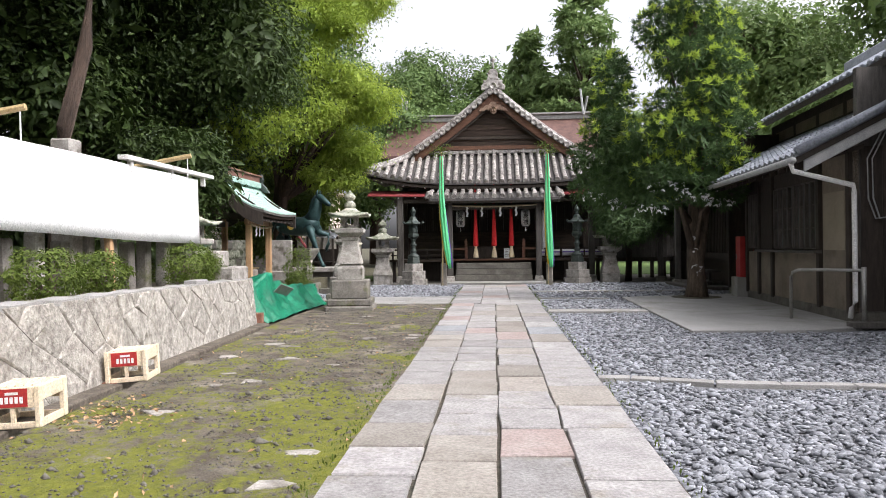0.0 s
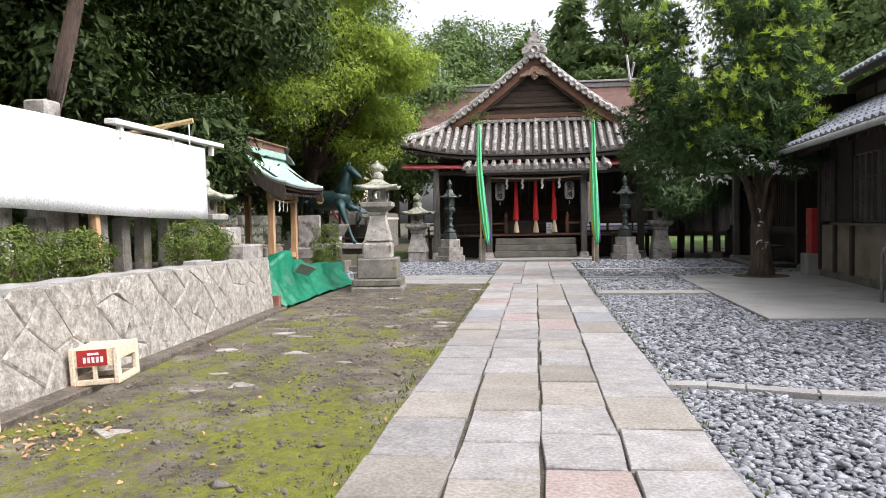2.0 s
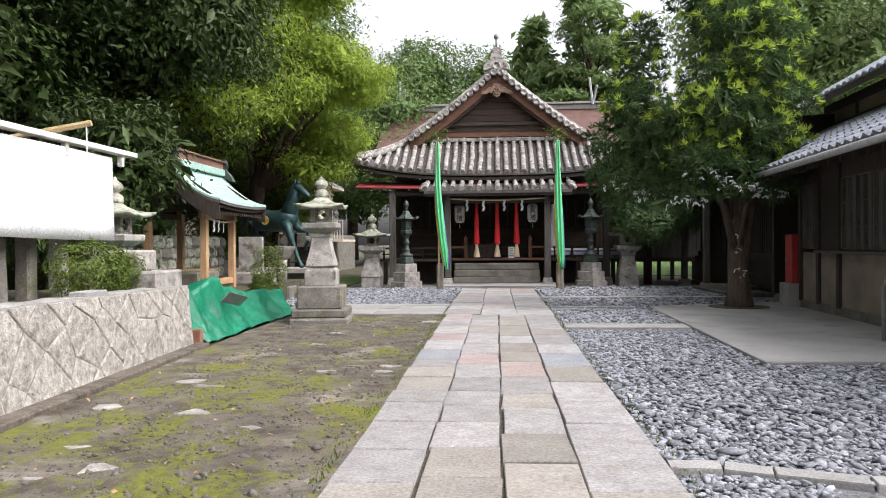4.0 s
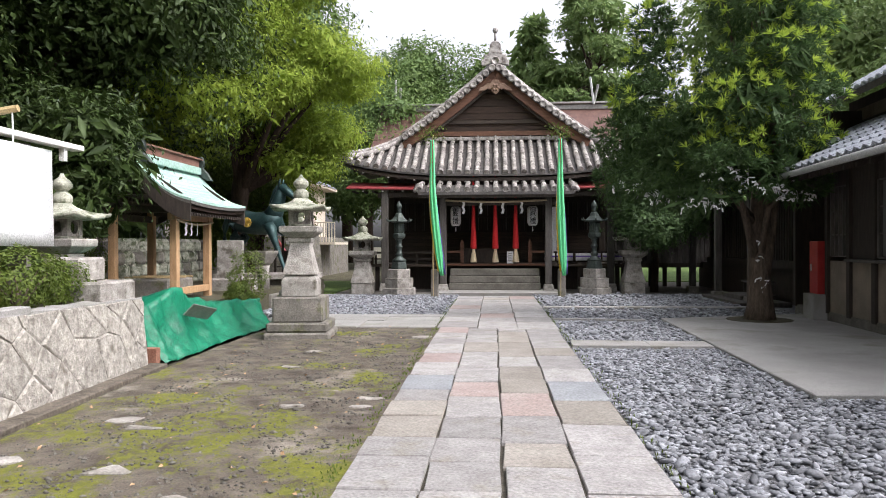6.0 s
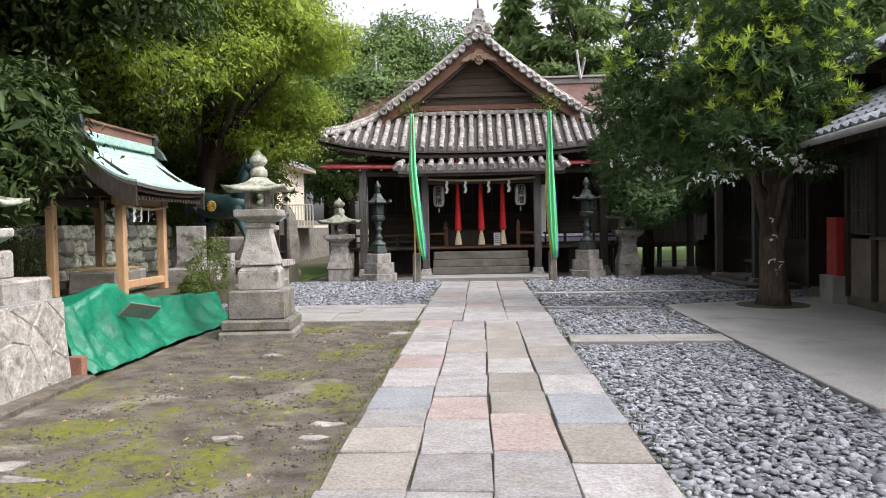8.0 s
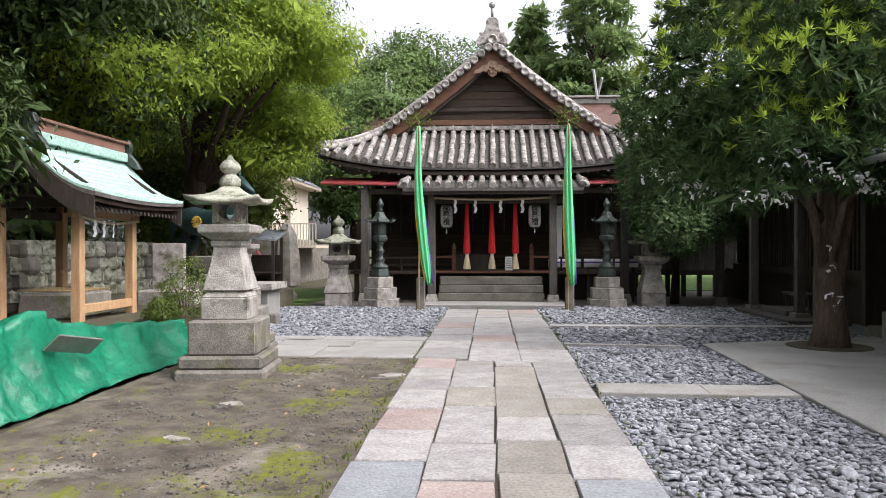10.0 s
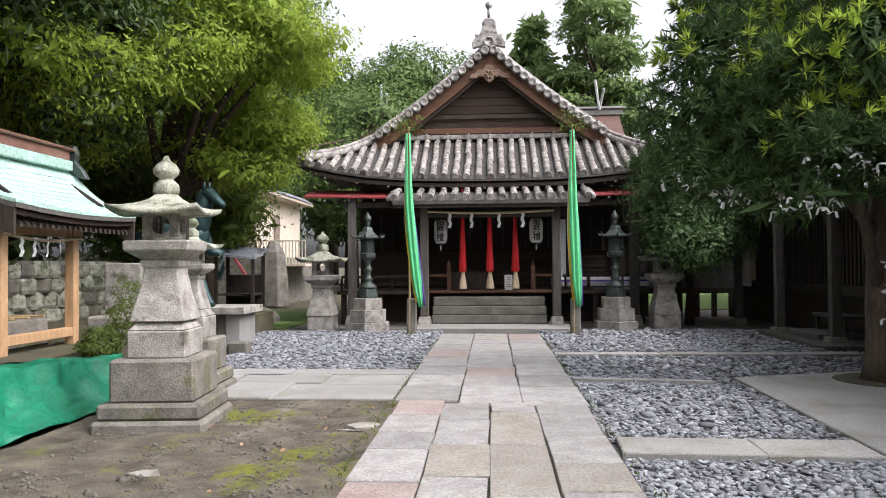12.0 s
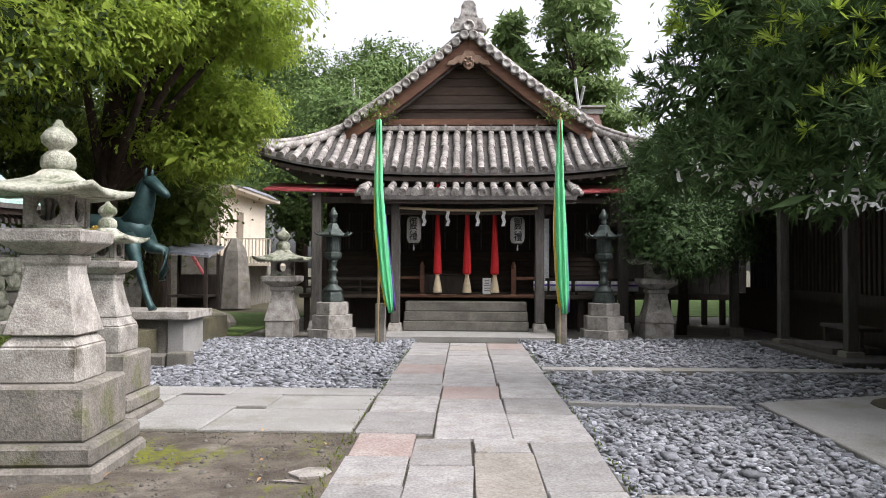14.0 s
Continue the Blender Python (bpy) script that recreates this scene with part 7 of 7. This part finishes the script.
tree("dark evergreen forming the wood's edge", (-13.5, 10, 0.4), [(0, 0, -0.3), (0, 0.2, 4), (0.2, 0, 8)], [0.35, 0.28, 0.1],
     [(-13, 10, 3.2, 2.8, 3.6, 2.8), (-13, 16, 3.0, 2.8, 3.6, 2.8), (-12.5, 21.5, 3.2, 3.0, 3.4, 3.0), (-13.5, 4.5, 3.5, 3.0, 3.4, 3.0), (-14, 13, 8, 3.5, 5, 3.5), (-14, 20, 8.5, 3.5, 5, 3.5), (-14, 4, 8.0, 3.5, 4, 3.5), (-13.0, -0.5, 5, 3.0, 3.0, 4), (-10.2, 19.5, 2.4, 1.5, 2.4, 2.0), (-10.6, 14.8, 2.2, 1.4, 2.4, 1.8)], 0.5, (0.26, 0.12), LEAF_DARK, BARK_D, 103, 8, 0.5, 26)
tree("dark drooping evergreen before the pavilion's rear", (-7.9, 13.4, 0.4), [(0, 0, -0.2), (0.1, 0, 1.2), (0.2, 0.1, 2.6)], [0.08, 0.06, 0.03],
     [(-6.9, 13.4, 2.5, 0.75, 0.7, 0.6), (-7.3, 13.0, 1.6, 0.9, 0.8, 0.6), (-6.6, 13.9, 3.3, 0.8, 0.7, 0.5), (-7.4, 13.4, 3.4, 0.9, 0.9, 0.6), (-6.0, 13.5, 2.65, 0.42, 0.5, 0.5), (-6.25, 13.4, 3.2, 0.5, 0.6, 0.45), (-6.3, 13.3, 2.1, 0.45, 0.5, 0.45)], 0.8, (0.13, 0.04), LEAF_DARK, BARK_D, 108, 3, 0.22, 28, droop=0.9)
# bright broadleaf tree: flat feathery layers of twigs
br = np.random.default_rng(55)
pads = []
for k in range(56):
    h = 3.5 + 9.0 * k / 55
    w = 2.5 * math.sin(math.pi * min(1, max(0.12, (h - 2.2) / 12.5))) ** 0.6
    a = float(br.uniform(0, 6.28))
    d = w * float(br.uniform(0.35, 1.0))
    r = float(br.uniform(0.75, 1.25))
    pads.append((-5.75 + d * math.cos(a) * 0.85, (22.9 if h < 5.2 else 21.2) + d * math.sin(a) * (0.5 if h < 5.2 else 1), h, r, r, 0.34))
tree("tall broadleaf tree with bright yellow-green feathery foliage", (-7.2, 22.4, 0.3), [(0, 0, -0.3), (0.2, -0.1, 2.5), (0.7, -0.5, 5.5), (1.2, -0.9, 9)], [0.3, 0.25, 0.18, 0.06],
     pads, 0.75, (0.115, 0.042), LEAF_LIGHT, BARK_D, 104, 24, 0.22, 34, droop=0.9, inner=0.3)
pads = [(-7.6 + float(br.normal(0, 0.8)), 18.9 + float(br.normal(0, 0.9)), 3.7 + 0.36 * k, 1.15, 1.15, 0.38) for k in range(18)] + [(-6.7 + float(br.normal(0, 0.6)), 19.2 + float(br.normal(0, 0.7)), 4.0 + 0.2 * k, 0.95, 0.95, 0.34) for k in range(14)]
tree("broadleaf tree with layered bright green foliage beside the pavilion", (-9.4, 20.0, 0.4), [(0, 0, -0.3), (0.1, 0, 2.5), (0.4, -0.1, 6)], [0.2, 0.16, 0.08],
     pads, 0.7, (0.12, 0.044), LEAF_LIGHT, BARK_D, 107, 12, 0.24, 34, droop=0.8, inner=0.3)
tree("dark shrubby evergreen behind the horse statue", (-7.4, 25, 0.2), [(0, 0, -0.3), (0.1, 0, 1.2), (0.2, 0, 2.6)], [0.12, 0.1, 0.04],
     [(-6.6, 25.2, 2.7, 0.9, 1.0, 1.0), (-7.9, 26, 3.6, 1.4, 1.4, 1.4), (-8.8, 25.0, 2.4, 1.7, 1.5, 1.6), (-9.5, 24.0, 4.5, 1.8, 1.8, 1.8)], 0.8, (0.12, 0.05), LEAF_MID, BARK_D, 105, 5, 0.28, 26)
tree("mid-green tree behind the hall's side", (-9.5, 31, 0), [(0, 0, -0.3), (0, 0, 4), (0.2, 0, 9)], [0.3, 0.25, 0.1],
     [(-9.0, 31.5, 6.6, 2.4, 2.4, 1.8), (-6.4, 47, 9.0, 2.4, 2.6, 2.2), (-9.0, 33, 10.5, 2.8, 2.8, 2.4), (-11, 30, 4.6, 2.4, 2.0, 2.2), (-7.2, 45, 6.0, 2.6, 2.0, 2.4), (-7.4, 32.5, 9.0, 1.6, 2.0, 1.6)], 0.7, (0.22, 0.10), LEAF_FAR, BARK_D, 106, 3, 0.45, 28)
# wooded hill behind
hr = np.random.default_rng(77)
for k, (x, y, top, r) in enumerate(((-12, 62, 17, 6), (-6, 64, 18.5, 6), (-1, 66, 18.0, 5.5), (4, 68, 17.0, 5.5), (-17, 58, 15, 6), (10, 66, 10.0, 5.0), (17, 62, 13, 5), (22, 56, 17, 6.5), (-9, 54, 12.5, 4), (-3, 56, 12.5, 4), (3.5, 57, 11.5, 4), (9, 55, 9.0, 3.5), (-16, 48, 13, 5), (15, 50, 8.5, 3.5))):
    blobs = [(x + float(hr.normal(0, r * 0.35)), y + float(hr.normal(0, r * 0.3)), top - r * 0.45 - float(hr.uniform(0, 1)) * top * 0.55, r * 0.5, r * 0.5, r * 0.42) for _ in range(8)] + [(x, y, top - r * 0.35, r * 0.5, r * 0.5, r * 0.4)]
    tree("tall broadleaf tree on the wooded hill", (x, y, 0), [(0, 0, -0.3), (0, 0, top * 0.5), (0.3, 0, top * 0.85)], [0.5, 0.35, 0.1], blobs, 0.7, (0.30, 0.15), LEAF_FAR, BARK_D, 200 + k, 6, 0.5, 28, group="trees of the wooded hill", inner=0.45)
# tall conifers right of the gable
for k, (x, y, top, r) in enumerate(((6.4, 52, 20.0, 3.3), (2.7, 54, 16.6, 2.1))):
    blobs = []
    cr = np.random.default_rng(300 + k)
    for i in range(11):
        z = top * (0.36 + 0.62 * i / 10)
        w = r * (1.1 - 0.85 * (i / 10) ** 1.8)
        a0 = cr.uniform(0, 6.28)
        for q in range(4):
            a = a0 + q * 1.57 + float(cr.normal(0, 0.3))
            d = w * float(cr.uniform(0.45, 1.0))
            blobs.append((x + d * math.cos(a), y + d * math.sin(a), z + float(cr.normal(0, 0.35)), w * 0.46, w * 0.46, 0.36))
    blobs.append((x, y, top - 0.3, 0.4, 0.4, 0.8))
    tree("tall dark conifer with layered branches behind the hall", (x, y, 0), [(0, 0, -0.3), (0.1, 0, top * 0.6), (0, 0, top)], [0.4, 0.28, 0.05], blobs, 0.8, (0.30, 0.11), LEAF_CONIFER, BARK_D, 310 + k, 30, 0.3, 24, group="tall conifers behind the hall", inner=0.2)
# large trees behind the office
for k, (x, y, top, r) in enumerate(((13, 30, 12.5, 4.5), (17, 24, 13.5, 5), (14.5, 36, 8.5, 3.0), (20, 17, 12, 5), (14, 22, 9.0, 3.5))):
    blobs = [(x + float(hr.normal(0, r * 0.4)), y + float(hr.normal(0, r * 0.35)), top - r * 0.4 - float(hr.uniform(0, 1)) * top * 0.5, r * 0.5, r * 0.5, r * 0.38) for _ in range(9)]
    tree("large green tree behind the office building", (x, y, 0), [(0, 0, -0.3), (0, 0, top * 0.5), (0.3, 0, top * 0.85)], [0.45, 0.32, 0.1], blobs, 0.5, (0.22, 0.10), LEAF_HAZE, BARK_D, 400 + k, 7, 0.45, 28, group="large trees behind the office", inner=0.6)

# plain belt of unseen trees, added behind the path's beginning to cut sky light
for k, (x, y, top, r) in enumerate(((-12, -13, 11, 5), (-4, -17, 12, 5), (5, -18, 12, 5), (14, -13, 12, 5), (17, -3, 12, 5), (18, 7, 11, 5))):
    blobs = [(x + float(hr.normal(0, r * 0.4)), y + float(hr.normal(0, r * 0.4)), top - r * 0.3 - float(hr.uniform(0, 1)) * top * 0.6, r * 0.55, r * 0.55, r * 0.45) for _ in range(7)]
    tree("unseen green tree added to block sky light", (x, y, 0), [(0, 0, -0.3), (0, 0, top * 0.5), (0.3, 0, top * 0.85)], [0.4, 0.3, 0.1], blobs, 0.5, (0.6, 0.3), LEAF_FAR, BARK_D, 600 + k, 5, 0.6, 20, group="trees closing the precinct")

# the narrow-leaved tree in the apron, with paper fortunes tied to it
MX, MY = 4.58, 15.75


def spray(name, centers, outward, n_leaf, length, width, material, rng, base):
    """Whorls of narrow leaves fanning out from the ends of twigs."""
    c = np.repeat(centers, n_leaf, axis=0)
    d = np.repeat(outward, n_leaf, axis=0) * 0.75 + rng.normal(0, 0.55, (len(c), 3))
    d /= np.linalg.norm(d, axis=1)[:, None]
    s = np.cross(d, rng.normal(0, 1, (len(c), 3)))
    s /= np.linalg.norm(s, axis=1)[:, None] + 1e-9
    ln = (length * rng.uniform(0.6, 1.25, len(c)))[:, None]
    c = c - base
    verts = np.stack([c, c + d * ln * 0.45 + s * width / 2, c + d * ln, c + d * ln * 0.45 - s * width / 2], axis=1).reshape(-1, 3)
    i = np.arange(len(c))[:, None] * 4
    return fast_mesh(name, verts, np.concatenate([i + [0, 1, 2], i + [0, 2, 3]], axis=1).reshape(-1, 3), material)


def twig_ends(blobs, per_area, rng):
    """Places and directions on the outer faces of the clumps."""
    P, U = [], []
    for b in blobs:
        n = max(3, int(per_area * blob_area(b)))
        u = rng.normal(0, 1, (n, 3)) + np.array((0, -0.25, 0.35))
        u /= np.linalg.norm(u, axis=1)[:, None]
        P.append(np.array(b[:3]) + u * np.array(b[3:]) * rng.uniform(0.92, 1.15, (n, 1)))
        U.append(u + np.array((0, 0, 0.5)))
    U = np.concatenate(U)
    return np.concatenate(P), U / np.linalg.norm(U, axis=1)[:, None]


# a tall column round the trunk and a lower dark mass leaning over the gravel
lobe = [(2.85, 16.3, 5.3, 0.36, 0.45, 0.42), (2.85, 16.2, 4.65, 0.45, 0.5, 0.4), (2.7, 16.0, 3.95, 0.52, 0.6, 0.42), (2.35, 16.0, 3.25, 0.55, 0.6, 0.4), (2.95, 15.8, 3.1, 0.5, 0.6, 0.4), (2.4, 16.0, 2.55, 0.55, 0.6, 0.36), (3.0, 15.8, 2.35, 0.5, 0.5, 0.32)]
main = [(4.35, 15.8, 6.75, 0.62, 0.7, 0.42), (3.85, 15.9, 6.2, 0.55, 0.6, 0.4), (4.95, 15.8, 6.05, 0.6, 0.65, 0.42), (4.45, 15.5, 5.35, 0.75, 0.75, 0.4), (5.2, 15.6, 5.1, 0.5, 0.6, 0.36), (4.05, 15.6, 4.35, 0.5, 0.7, 0.36), (4.75, 15.3, 4.5, 0.62, 0.6, 0.36), (5.25, 15.4, 3.9, 0.5, 0.6, 0.36), (4.1, 15.2, 3.75, 0.62, 0.6, 0.4), (3.5, 15.5, 3.55, 0.6, 0.7, 0.42), (4.75, 15.15, 3.2, 0.6, 0.5, 0.38), (5.3, 15.4, 2.95, 0.5, 0.5, 0.34), (3.75, 15.3, 2.75, 0.62, 0.6, 0.4), (4.35, 15.1, 2.5, 0.6, 0.5, 0.34), (5.0, 15.3, 2.35, 0.5, 0.5, 0.3), (3.5, 15.4, 2.2, 0.55, 0.5, 0.3)]
maki = main + lobe
mt = tree("narrow-leaved evergreen with yellow-green shoots beside the office", (MX, MY, 0.02), [(0, 0, -0.1), (0.02, 0, 0.25), (-0.02, 0, 0.9), (0.0, 0, 1.6), (0.04, 0, 3.0), (0.06, 0, 5.0), (0.0, 0, 6.8)], [0.30, 0.22, 0.18, 0.165, 0.14, 0.11, 0.04], maki, 0.36, (0.13, 0.024), LEAF_NEEDLE, BARK, 500, 15, 0.10, 30, shell=0.72, droop=0.1, inner=0.4)
sr = np.random.default_rng(501)
base = np.array((MX, MY, 0.02))
p, u = twig_ends(maki, 22, sr)
part("twig_leaves", spray("twig_leaves", p, u, 22, 0.15, 0.02, LEAF_NEEDLE, sr, base), LEAF_NEEDLE, mt)
p, u = twig_ends([b for b in main if b[2] > 2.6] + lobe[:3], 9.0, sr)
tagged(part("new_growth", spray("new_growth", p + u * 0.05, u, 24, 0.15, 0.022, LEAF_TIP, sr, base), LEAF_TIP, mt, "yellow-green new shoots"), kind="stuff")
solid("tree_ring", Geo().stack([(0.55, -0.02), (0.55, 0.03), (0.30, 0.032)], 16), SOIL, "dark ring of earth round the tree's foot", "ground", kind="structure", m=pose(MX, MY, 0.003))
tree("small dark evergreen before the raised corridor", (4.55, 24.2, 0), [(0, 0, -0.1), (0.05, 0, 0.8), (0, 0, 1.6), (0.1, 0, 3.2)], [0.12, 0.10, 0.08, 0.03],
     [(4.35, 23.0, 1.75, 0.75, 0.6, 0.5), (3.85, 22.9, 2.0, 0.55, 0.5, 0.5), (4.4, 23.6, 2.1, 0.9, 0.8, 0.7), (3.9, 23.4, 2.8, 0.8, 0.8, 0.7), (4.9, 24.2, 3.0, 1.1, 1.0, 0.9), (4.2, 24.2, 3.7, 0.8, 0.9, 0.6), (5.6, 24.0, 2.4, 0.9, 0.9, 0.8), (5.4, 24.3, 3.9, 1.0, 1.0, 0.7)], 0.85, (0.085, 0.03), LEAF_NEEDLE, BARK_D, 510, 6, 0.2, 28)
# paper fortunes knotted to twigs
pr = np.random.default_rng(14)
low = [b for b in maki if b[2] < 2.9]
for k in range(150):
    b = low[k % len(low)]
    x = b[0] + b[3] * float(pr.uniform(-0.7, 0.7))
    y = b[1] - b[4] * float(pr.uniform(0.3, 0.85))
    z = b[2] - b[5] * float(pr.uniform(0.3, 0.9))
    if k > 138:
        x, y, z = MX + float(pr.normal(0, 0.06)), MY - 0.18, float(pr.uniform(0.5, 1.5))
    l = float(pr.uniform(0.03, 0.09))
    a = float(pr.uniform(0, 6.28))
    dx, dy = math.cos(a), math.sin(a)
    g = Geo().sheet([[(-0.012, 0, 0), (0.012, 0, 0)], [(-0.02 + dx * l * 0.4, dy * l * 0.4, 0.012), (0.016 + dx * l * 0.4, dy * l * 0.4, 0.02)], [(-0.016 + dx * l, dy * l, -l * 0.7), (0.016 + dx * l, dy * l, -l * 0.6)]], 0.003)
    g.sheet([[(-0.012, 0, 0), (0.012, 0, 0)], [(-0.016 - dx * l * 0.8, 0.01, -l * 0.8), (0.016 - dx * l * 0.8, 0.012, -l * 0.7)]], 0.003)
    solid("paper_fortune", g, PAPER, "white paper fortune strip knotted to a twig", "paper strip", "paper fortunes on the tree", m=pose(x, y, z, float(pr.normal(0, 45)), float(pr.normal(0, 45)), float(pr.uniform(0, 360))))
